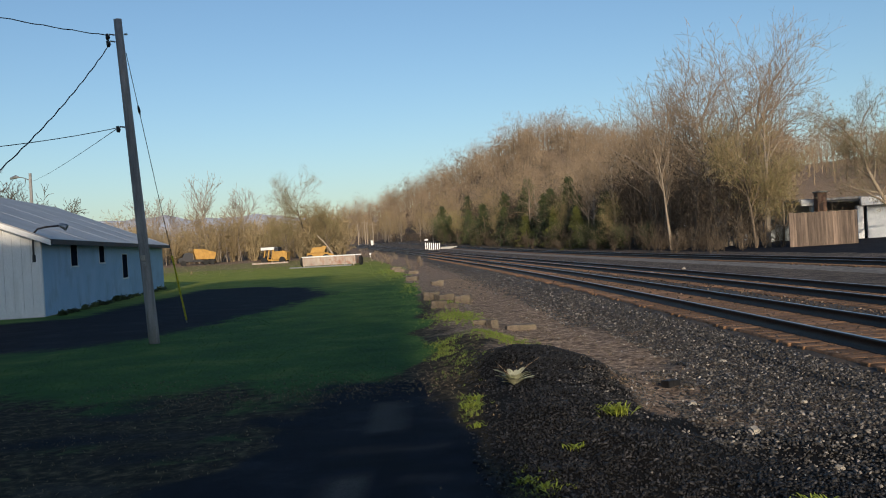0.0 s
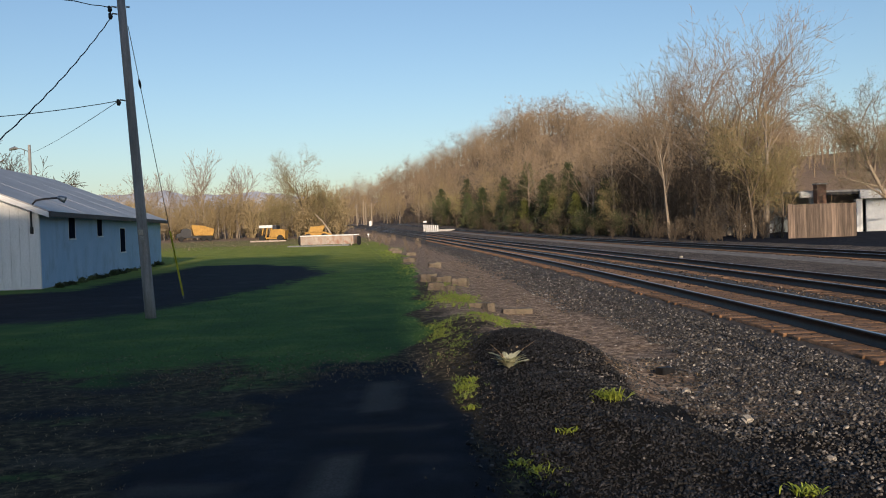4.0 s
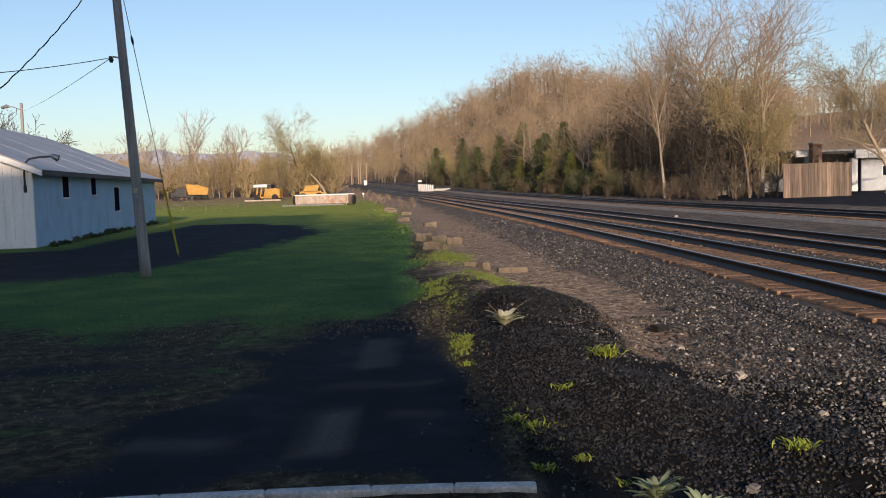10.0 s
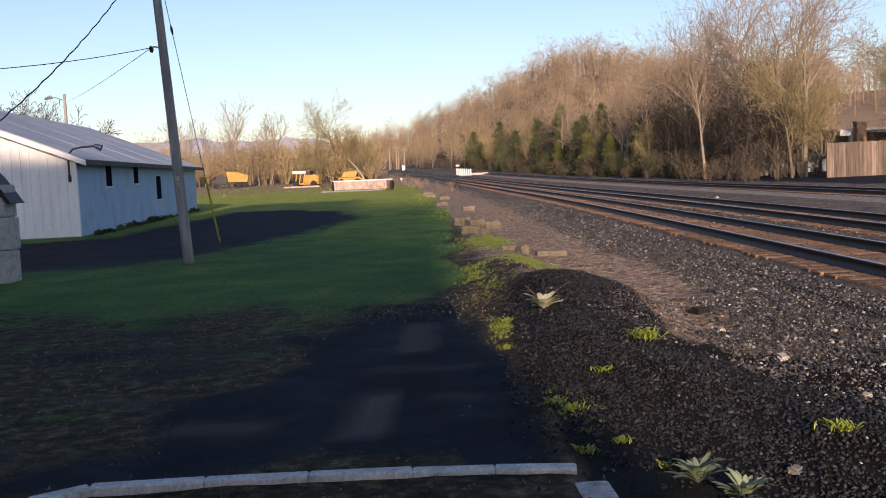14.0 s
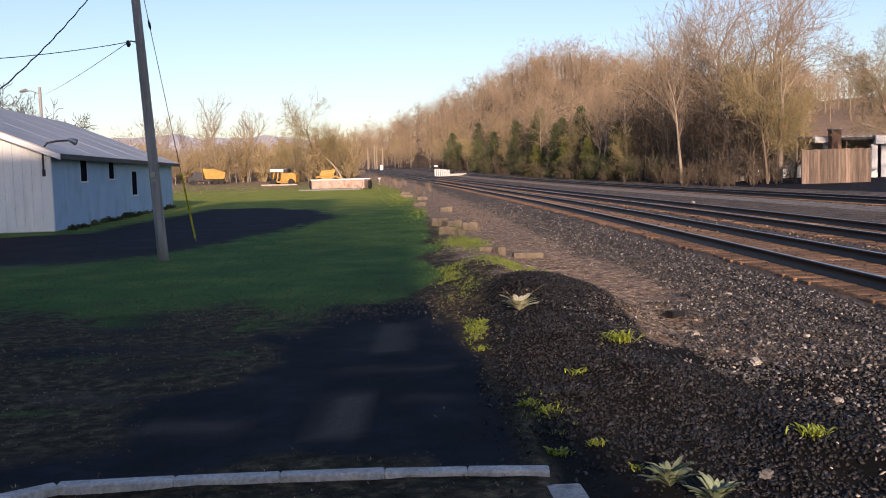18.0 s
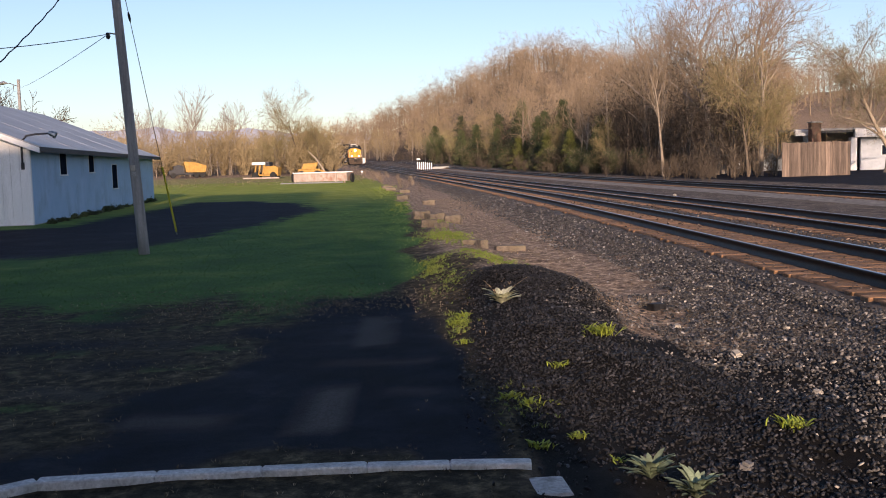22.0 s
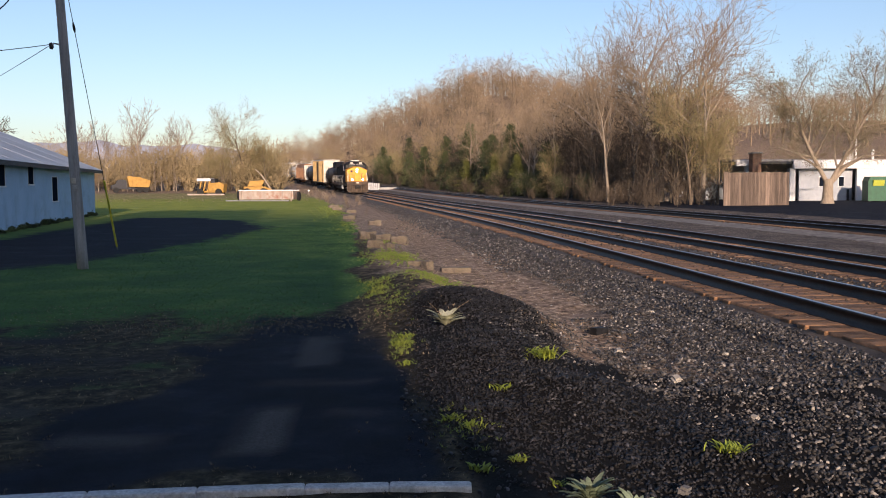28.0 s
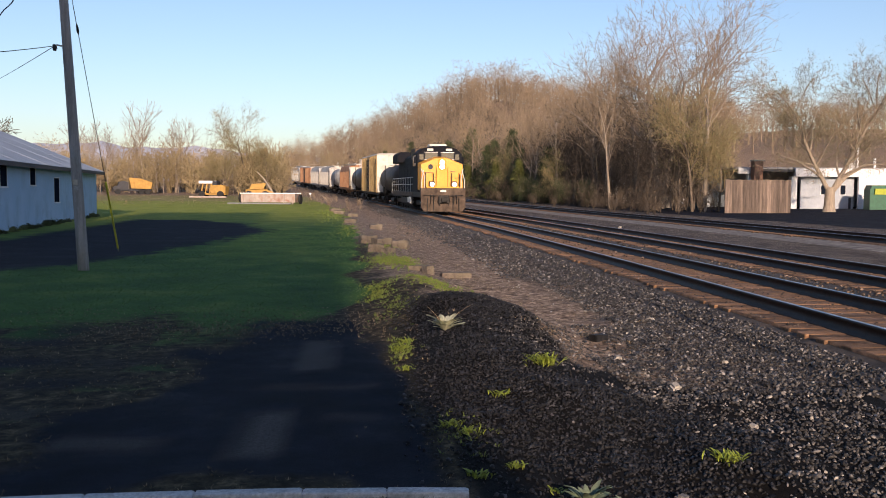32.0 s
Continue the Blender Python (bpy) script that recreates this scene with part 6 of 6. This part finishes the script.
def build_tank(paint, label, radius=1.45):
    e = thing("tank_car", label, "railway car", "freight cars")
    L = 6.7
    zc = 1.15 + radius + 0.05
    ys = [-L, -L + 0.12, -L + 0.35, -L + 0.7, L - 0.7, L - 0.35, L - 0.12, L]
    rs = [0.25, 0.8, 1.15, radius, radius, 1.15, 0.8, 0.25]
    rs = [min(r, radius) for r in rs]
    part("tank", Shape().tube([(0, y, zc) for y in ys], rs, 28), paint, e, flat=False)
    part("underframe", Shape().box(-0.35, -L - 0.2, 0.85, 0.35, L + 0.2, 1.25, 0.03), M["black_steel"], e)
    dome = part("manway", Shape().tube([(0, 0, zc + radius - 0.1), (0, 0, zc + radius + 0.35)], 0.45, 16), paint, e)
    part("manway_lid", Shape().tube([(0, 0, zc + radius + 0.35), (0, 0, zc + radius + 0.42)], 0.4, 16), M["steel"], dome)
    deck = Shape().box(-0.9, -1.4, zc + radius + 0.02, 0.9, 1.4, zc + radius + 0.07)
    for x, y in ((-0.9, -1.4), (0.9, -1.4), (-0.9, 1.4), (0.9, 1.4), (-0.9, 0), (0.9, 0)):
        deck.tube([(x, y, zc + radius + 0.02), (x, y, zc + radius + 1.0)], 0.025, 5)
    for x in (-0.9, 0.9):
        deck.tube([(x, -1.4, zc + radius + 1.0), (x, 1.4, zc + radius + 1.0)], 0.025, 5)
    part("deck", deck, M["plate"], e, "pale top deck with railing")
    for sx in (-1, 1):
        ladder(e, sx * (radius + 0.06), -0.25, 0.25, 1.0, zc + radius, 9)
    for sy in (-1, 1):
        part("end_platform", Shape().box(-1.45, min(sy * (L - 0.6), sy * (L + 0.35)), 1.05, 1.45, max(sy * (L - 0.6), sy * (L + 0.35)), 1.15, 0.01), M["black_steel"], e)
        rail = Shape()
        for x in (-1.4, -0.7, 0.7, 1.4):
            rail.tube([(x, sy * (L + 0.3), 1.15), (x, sy * (L + 0.3), 2.2)], 0.022, 5)
        rail.tube([(-1.4, sy * (L + 0.3), 2.2), (1.4, sy * (L + 0.3), 2.2)], 0.022, 5)
        part("end_rail", rail, M["plate"], e)
        part("saddle", Shape().box(-1.1, sy * (L - 2.1) - 0.3, 1.1, 1.1, sy * (L - 2.1) + 0.3, 1.75, 0.05), M["black_steel"], e)
        coupler(e, sy * (L + 0.15), sy)
        truck(e, sy * (L - 1.9), 2, 1.75, 0.46)
    return e, 2 * L + 1.5


def build_hopper(paint, end, label):
    e = thing("covered_hopper", label, "railway car", "freight cars")
    L, H = 8.3, 4.65
    part("sill", Shape().box(-1.45, -L, 1.0, -1.2, L, 1.3, 0.02).box(1.2, -L, 1.0, 1.45, L, 1.3, 0.02), paint, e)
    body = part("body", Shape().prism([(-1.52, 1.6), (1.52, 1.6), (1.55, 3.6), (1.35, 4.3), (0.6, H - 0.1), (-0.6, H - 0.1), (-1.35, 4.3), (-1.55, 3.6)], "y", -L + 1.5, L - 1.5), paint, e)
    for k in range(15):
        y = -L + 1.7 + (2 * L - 3.4) * k / 14
        for sx in (-1, 1):
            part("side_post", Shape().box(min(sx * 1.53, sx * 1.6), y - 0.05, 1.3, max(sx * 1.53, sx * 1.6), y + 0.05, 3.6), paint, body)
    for y in (-4.2, 0, 4.2):
        part("hopper_bay", Shape().add([(-1.4, y - 1.9, 1.62), (1.4, y - 1.9, 1.62), (1.4, y + 1.9, 1.62), (-1.4, y + 1.9, 1.62), (-0.5, y - 0.5, 0.4), (0.5, y - 0.5, 0.4), (0.5, y + 0.5, 0.4), (-0.5, y + 0.5, 0.4)], [(0, 1, 2, 3), (7, 6, 5, 4), (0, 4, 5, 1), (1, 5, 6, 2), (2, 6, 7, 3), (3, 7, 4, 0)]), paint, e)
    for sy in (-1, 1):
        a, b = sy * (L - 1.5), sy * (L - 0.1)
        part("end_slope", Shape().add([(-1.5, a, 4.2), (1.5, a, 4.2), (1.5, b, 3.4), (-1.5, b, 3.4), (-1.5, a, 1.6), (1.5, a, 1.6), (1.5, sy * (L - 0.2), 3.1), (-1.5, sy * (L - 0.2), 3.1)], [(0, 1, 2, 3), (4, 7, 6, 5), (3, 2, 6, 7), (0, 3, 7, 4), (1, 5, 6, 2), (0, 4, 5, 1)]), end, e, "pale end sheet")
        for x in (-1.4, 1.3):
            part("end_post", Shape().box(x, min(b, b - sy * 0.12), 1.1, x + 0.12, max(b, b - sy * 0.12), 3.3), end, e)
        part("end_sheet", Shape().box(-1.4, min(b, b + sy * 0.04), 1.15, 1.4, max(b, b + sy * 0.04), 4.15), end, e, "pale end sheet")
        coupler(e, sy * (L - 0.1), sy)
        truck(e, sy * (L - 1.6), 2, 1.75, 0.46)
        ladder(e, 1.62 * sy, -L + 0.2, -L + 0.65, 1.0, 4.0, 8)
    for y in (-5, -2.5, 0, 2.5, 5):
        part("hatch", Shape().box(-0.45, y - 0.9, H - 0.12, 0.45, y + 0.9, H + 0.05, 0.03), M["hop_grey"], e)
    part("running_board", Shape().box(-0.9, -L + 0.4, H + 0.02, -0.6, L - 0.4, H + 0.07).box(0.6, -L + 0.4, H + 0.02, 0.9, L - 0.4, H + 0.07), M["steel"], e)
    return e, 2 * L + 1.1


TRAIN = [build_engine(),
         build_tank(M["tank_grey"], "brown-grey tank car with a railed top deck", 1.3),
         build_boxcar(M["box_yellow"], M["box_white"], 5.25, "tall weathered yellow boxcar with a pale end"),
         build_tank(M["tank_black"], "dusty black tank car with a white top deck"),
         build_hopper(M["box_brown"], M["box_white"], "orange-brown covered hopper with a pale end"),
         build_tank(M["hop_grey"], "pale grey tank car"),
         build_hopper(M["hop_grey"], M["hop_grey"], "light grey covered hopper"),
         build_hopper(M["hop_grey"], M["box_white"], "light grey covered hopper"),
         build_boxcar(M["box_brown"], M["box_brown"], 4.6, "oxide-brown boxcar far down the train"),
         build_hopper(M["hop_grey"], M["hop_grey"], "light grey covered hopper")]


def front_at(t):
    """How far up the line the locomotive's front is."""
    b = 32.0 - t
    if b < 12:
        return DEEP * (54.5 + 17.0 * b - 0.327 * b * b)
    return DEEP * (54.5 + 17.0 * 12 - 0.327 * 144 + (b - 12) * 9.15)


def motions():
    lag = 0.0
    for car, length in TRAIN:
        rows = []
        for k in range(33):
            s = front_at(k) + lag + length / 2
            x, y, a = on_track(s, TRACKS[0])
            z0, z1 = rise(on_track(s - 5, TRACKS[0])[1]), rise(on_track(s + 5, TRACKS[0])[1])
            rows.append((float(k), pose(x, y, (z0 + z1) / 2, math.degrees(math.atan2(z1 - z0, 10)), 0, math.degrees(a))))
        walk(car, rows)
        lag += length


# ---- loose stones, plants and grass ----
def scatter(name, label, spots, kinds, material, category, lift=0.0):
    """Small pieces too many to count. spots: x, y, z, size."""
    n, Vs, Ts = 0, [], []
    spots = np.asarray(spots)
    which = rng.integers(0, len(kinds), len(spots))
    for w, (V, T) in enumerate(kinds):
        P = spots[which == w]
        if not len(P):
            continue
        a = rng.uniform(0, 6.283, len(P))
        c, s = np.cos(a)[:, None], np.sin(a)[:, None]
        X = (V[None, :, 0] * c - V[None, :, 1] * s) * P[:, 3:4] + P[:, 0:1]
        Y = (V[None, :, 0] * s + V[None, :, 1] * c) * P[:, 3:4] + P[:, 1:2] * DEEP
        Z = V[None, :, 2] * P[:, 3:4] + P[:, 2:3] + lift
        Vs.append(np.stack([X, Y, Z], -1).reshape(-1, 3))
        Ts.append((T[None] + (np.arange(len(P)) * len(V))[:, None, None]).reshape(-1, 3) + n)
        n += len(V) * len(P)
    me = mesh_np(name, np.concatenate(Vs), None, np.concatenate(Ts))
    me.materials.append(M[material])
    return tagged(new(name, me), label, category, kind="stuff")


def stone_kinds(count):
    out = []
    for k in range(count):
        bm = bmesh.new()
        bmesh.ops.create_icosphere(bm, subdivisions=1, radius=1.0)
        g = np.random.default_rng(k)
        V = np.array([v.co for v in bm.verts])
        T = np.array([[v.index for v in f.verts] for f in bm.faces])
        bm.free()
        cut = g.normal(0, 1, (5, 3))
        cut /= np.linalg.norm(cut, axis=1, keepdims=True)
        for c in cut:  # chip flat faces off
            d = V @ c - g.uniform(0.15, 0.5)
            V = V - np.maximum(d, 0)[:, None] * c
        V = V * g.uniform(0.55, 1.45, 3) * [1, 1, 0.75]
        tip = np.array(Euler((g.normal(0, 0.45), g.normal(0, 0.45), 0)).to_matrix())
        out.append((V @ tip.T, T))
    return out


STONES = stone_kinds(14)


def bed_z(x, y):
    """Top of the ballast or the ground at a place beside the near tracks."""
    u = x - track_x(y, TRACKS[0])
    g, lift = ground_z(x, y), rise(y * DEEP)
    if -2.9 < u < 6.6:
        top = -0.195 + lift
        if u < -1.2:
            top = -0.26 + lift
        if u < -2.0:
            top = -0.27 - (-2.0 - u) * 0.39 + lift
        if u > 5.7:
            top = -0.24 - (u - 5.7) * 0.42 + lift
        return max(g, top)
    return g


def build_stones():
    r = np.random.default_rng(11)
    spots, inner, dark = [], [], []
    for y0, y1, x0, x1, n, size in ((3.2, 7, 1.6, 4.4, 9000, 0.019), (7, 11, 2.4, 5.4, 8000, 0.023), (10, 17, 3.4, 6.0, 7200, 0.027), (17, 27, 2.8, 6.0, 3800, 0.034), (27, 46, 1.2, 5.6, 2600, 0.042), (46, 75, -2.2, 4.9, 2200, 0.055), (9, 20, 5.9, 12.5, 4200, 0.030), (20, 42, 5.2, 12.5, 2400, 0.045)):
        x, y = r.uniform(x0, x1, n), r.uniform(y0, y1, n)
        for a, b in zip(x, y):
            u = a - track_x(b, TRACKS[0])
            if b > 8.8 and u < -2.6 and r.random() < 0.93 * smooth((-3.3 - u) / 0.8):
                continue
            if b <= 9 and r.random() < 0.35 * smooth((3 - b) / 2):
                continue
            if -1.35 < u < -0.8 and r.random() < 0.8:
                continue
            if abs(abs(u) - 0.75) < 0.1 or abs(abs(u - 3.55) - 0.75) < 0.1:
                continue
            coal = b < 8.5 and a < 3.0 + 0.6 * noise.noise((a * 1.2, b * 1.2, 1)) - 0.18 * (b - 4)
            (inner if u > -1.15 else dark if coal else spots).append((a, b, bed_z(a, b) + size * 0.2, size * 0.95 * math.exp(min(0.5, r.normal(0, 0.38)))))
    scatter("ballast_stones", "loose dark grey crushed ballast stones", spots, STONES, "stone", "ballast")
    scatter("track_stones", "rust-brown stones packed between the rails", inner, STONES, "rust_stone", "ballast")
    spots = dark
    for _ in range(15000):
        k = r.integers(0, 5)
        px, py, sx, sy = ((1.25, 7.6, 0.6, 1.6), (1.0, 10.0, 0.6, 1.3), (1.5, 9.6, 0.45, 1.0), (1.5, 5.6, 0.7, 1.2), (0.9, 6.4, 0.5, 1.5))[k]
        a, b = r.normal(px, sx * 0.6), r.normal(py, sy * 0.6)
        if b > 3.3 and a > 0.25:
            s = 0.0125 * math.exp(min(0.6, r.normal(0, 0.45)))
            spots.append((a, b, ground_z(a, b) + s * 0.3, s))
    # lighter stones than the cinders, painting sun on the heap's right flank
    pale = []
    for _ in range(1500):
        a, b = r.normal(1.95, 0.3), r.normal(9.0, 1.1)
        s = 0.014 * r.uniform(0.5, 1.6)
        pale.append((a, b, ground_z(a, b) + s * 0.35, s))
    scatter("heap_gravel", "lighter gravel that paints sunlight on the right flank of the heap", pale, STONES, "stone", "gravel")
    scatter("cinder_heap_stones", "black cinders and coal gravel heaped beside the drive", spots, STONES, "cinder", "gravel")
    spots = []
    for _ in range(420):
        a, b = r.uniform(2.2, 5.6), 4.0 + 22 * r.random() ** 1.3
        s = r.uniform(0.008, 0.026)
        spots.append((a, b, bed_z(a, b) + s * 0.5, s))
    scatter("pale_pebbles", "scattered pale pebbles among the dark ballast", spots, STONES, "pale_stone", "pebbles")


build_stones()


def blade_clump(seed, blades, height, width, spread, arch=0.5):
    """A tuft of curved tapering blades."""
    g = random.Random(seed)
    V, T = [], []
    for _ in range(blades):
        a = g.uniform(0, 6.283)
        d = Vector((math.cos(a), math.sin(a), 0))
        side = Vector((-d.y, d.x, 0)) * width * g.uniform(0.6, 1.2)
        p = d * g.uniform(0, spread)
        h = height * g.uniform(0.5, 1.1)
        n = len(V)
        for t, w in ((0, 1.0), (0.5, 0.8), (1.0, 0.0)):
            q = p + d * (arch * h * t * t) + Vector((0, 0, h * t * (1 - 0.25 * arch * t)))
            V += [q - side * w, q + side * w] if w else [q]
        T += [(n, n + 1, n + 3), (n, n + 3, n + 2), (n + 2, n + 3, n + 4)]
    return np.array(V), np.array(T)


TUFTS = [blade_clump(s, 9, 1.0, 0.05, 0.35, 0.6) for s in range(4)]


def build_grass():
    r = np.random.default_rng(21)
    lawn, straw, weeds = [], [], []
    while len(lawn) < 7000:
        b = 10 + 24 * r.random() ** 1.5
        a = r.uniform(-7.5, 0.9)
        if r.random() < zone(a, b)[0] and zone(a, b)[1] < 0.5:
            lawn.append((a, b, ground_z(a, b) - 0.01, r.uniform(0.018, 0.04) * (1 + b / 40)))
    sun_tinted_grass = []
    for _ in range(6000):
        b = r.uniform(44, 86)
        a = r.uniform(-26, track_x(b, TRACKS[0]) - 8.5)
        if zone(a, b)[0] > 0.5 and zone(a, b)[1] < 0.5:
            sun_tinted_grass.append((a, b, ground_z(a, b) - 0.02, r.uniform(0.05, 0.10)))
    scatter("meadow_grass", "yellow-green grass with sunlight put into its colour, far end of the lawn", sun_tinted_grass, TUFTS, "sun_tinted_grass", "grass")
    scatter("lawn_grass", "short green lawn grass", lawn, TUFTS, "grass", "grass")
    for _ in range(5200):
        a, b = r.uniform(-4.8, 0.6), r.uniform(3.4, 12)
        z = zone(a, b)
        if z[1] < 0.7 and r.random() < 0.8:
            straw.append((a, b, ground_z(a, b) - 0.008, r.uniform(0.015, 0.04)))
    for _ in range(1300):
        b, a = r.normal(10.3, 0.45), r.uniform(-3.4, 0.3)
        straw.append((a, b + 0.12 * a, ground_z(a, b + 0.12 * a) - 0.008, r.uniform(0.02, 0.045)))
    for _ in range(2600):
        b = r.uniform(9, 44)
        a = r.normal(2.6 - b * 0.03, 0.7)
        if a < track_x(b, TRACKS[0]) - 2.4 and a > 0.4:
            straw.append((a, b, ground_z(a, b) - 0.01, r.uniform(0.025, 0.06)))
    for _ in range(1500):
        b = r.uniform(84, 128)
        a = r.uniform(-0.42 * b, track_x(b, TRACKS[0]) - 7)
        straw.append((a, b, ground_z(a, b) - 0.02, r.uniform(0.10, 0.22)))
    scatter("dead_grass", "thin dry straw and dead grass on worn earth", straw, TUFTS, "straw", "dry grass")
    for px, py, sx, sy, n, h in ((0.34, 11.2, 0.16, 0.6, 90, 0.08), (0.16, 13.1, 0.14, 0.6, 100, 0.11), (1.15, 14.4, 0.35, 0.6, 260, 0.11), (0.62, 19.6, 0.34, 1.0, 420, 0.12), (0.35, 24.5, 0.3, 0.8, 90, 0.12), (-0.9, 35, 0.3, 3, 80, 0.15), (-2.8, 62, 0.6, 5, 120, 0.22), (-2.0, 48, 0.5, 4, 70, 0.16), (0.36, 8.5, 0.07, 0.25, 50, 0.10), (0.7, 5.6, 0.12, 0.2, 40, 0.07), (-3.5, 6.0, 0.35, 0.4, 90, 0.03)):
        for _ in range(n * 2):
            a, b = r.normal(px, sx), r.normal(py, sy)
            weeds.append((a, b, ground_z(a, b) - 0.01, 0.62 * h * r.uniform(0.5, 1.3)))
    scatter("weed_patches", "bright green weeds along the edge of the lawn", weeds, TUFTS, "weed", "weeds")


build_grass()


def rosette(name, x, y, leaves, length, width, upright, material, label, seed, dead=False, spread=0.0):
    """A plant with broad pointed leaves springing from one root."""
    g = random.Random(seed)
    tuft = Shape()
    ob = thing(name, label, "plant", "plants in the gravel", pose(x, y * DEEP, ground_z(x, y) - 0.01))
    for k in range(leaves):
        a = k * 2.399 + g.uniform(-0.2, 0.2)
        up = upright * g.uniform(0.5, 1.3)
        L = length * g.uniform(0.65, 1.1)
        d = Vector((math.cos(a), math.sin(a), 0))
        side = Vector((-d.y, d.x, 0))
        V, F = [], []
        for i, (t, w) in enumerate(((0, 0.25), (0.3, 0.8), (0.6, 1.0), (0.85, 0.6), (1.0, 0.05))):
            q = d * (L * t * math.cos(up * (1 - 0.45 * t))) + Vector((0, 0, L * t * math.sin(up * (1 - 0.45 * t)) + 0.01))
            s = side * width * w
            V += [q - s + Vector((0, 0, width * 0.25 * w)), q, q + s + Vector((0, 0, width * 0.25 * w))]
        n = len(V)
        V += [p - Vector((0, 0, 0.003)) for p in V]
        for i in range(4):
            for j in range(2):
                q = (3 * i + j, 3 * i + j + 1, 3 * i + j + 4, 3 * i + j + 3)
                F += [q, tuple(n + v for v in reversed(q))]
        if spread:
            o = Vector((g.gauss(0, spread), g.gauss(0, spread), 0))
            tuft.add([p + o for p in V], F)
        else:
            part("leaf", Shape().add(V, F), M[material], ob, flat=False)
    if spread:
        part("leaf_tuft", tuft, M[material], ob, flat=False)["kind"] = "stuff"
    if dead:
        s = Shape()
        for k in range(5):
            a = g.uniform(0, 6.28)
            s.tube([(0, 0, 0), (0.10 * math.cos(a), 0.10 * math.sin(a), 0.18), (0.28 * math.cos(a + 0.7), 0.28 * math.sin(a + 0.7), 0.2 + 0.1 * g.random())], 0.0015, 4)
        part("dead_stalk", s, M["straw"], ob, "dry bent stalks")
    return ob


def build_plants():
    M["weed_white"] = mat("downy_pale_leaves", (0.40, 0.42, 0.27), (0.58, 0.58, 0.42), 6, 0.8, bump=0.2)
    M["weed_bright"] = mat("yellow_green_leaves", (0.20, 0.27, 0.03), (0.34, 0.40, 0.06), 6, 0.7, bump=0)
    rosette("mullein", 1.22, 4.34, 34, 0.19, 0.019, 1.2, "weed_pale", "grey-green mullein rosette in the gravel", 1)
    rosette("mullein", 1.40, 4.12, 34, 0.19, 0.019, 1.25, "weed_pale", "grey-green mullein rosette in the gravel", 2)
    rosette("mullein", 0.86, 8.9, 26, 0.27, 0.028, 1.05, "weed_white", "pale mullein with dry stalks on the cinder heap", 3, True)
    for x, y, n, L, s in ((1.57, 7.2, 46, 0.22, 4), (2.36, 5.1, 30, 0.15, 5), (0.68, 4.80, 14, 0.12, 6), (0.93, 4.95, 12, 0.10, 7), (0.72, 5.6, 16, 0.12, 8), (0.60, 5.75, 14, 0.11, 9), (1.06, 6.36, 12, 0.12, 10), (0.36, 7.5, 12, 0.12, 11), (0.35, 8.4, 14, 0.16, 12), (0.42, 8.7, 12, 0.15, 13), (1.1, 4.62, 10, 0.08, 14)):
        rosette("weed_clump", x, y, int(n * 2.2), L * 0.62, 0.006, 1.25, "weed_bright", "small bright yellow-green weed clump in the gravel", s, spread=L * 0.3)


build_plants()


# ---- ties, the pieces of the tracks ----
def build_ties():
    for k, (track, off, me) in enumerate(TIES):
        near = 160 if k < 2 else 20
        start = (5.9, 9.4, 35.0)[k]
        for i in range(near):
            x, y, a = on_track(start + 0.5 * i, off)
            ob = new("tie", me)
            ob.parent = track
            ob.matrix_world = pose(x + 0.04 * math.sin(i * 7.3), y, rise(y), 0, 0, math.degrees(a) + 1.2 * math.sin(i * 3.7))
        V0 = np.array([v.co for v in me.vertices])
        F0 = [tuple(p.vertices) for p in me.polygons]
        V, F = [], []
        for i in range(260 if k < 2 else 180):
            x, y, a = on_track(start + 0.5 * (near + i), off)
            c, s = math.cos(a), math.sin(a)
            n = 32 * i
            V += [(x + p[0] * c - p[1] * s, y + p[0] * s + p[1] * c, rise(y) + p[2]) for p in V0]
            F += [tuple(n + j for j in f) for f in F0]
        far = bpy.data.meshes.new("far_ties")
        far.from_pydata(V, [], F)
        ob = part("far_ties", far, M["tie"], track, "weathered ties running on into the distance")
        ob["kind"] = "stuff"


build_ties()
motions()
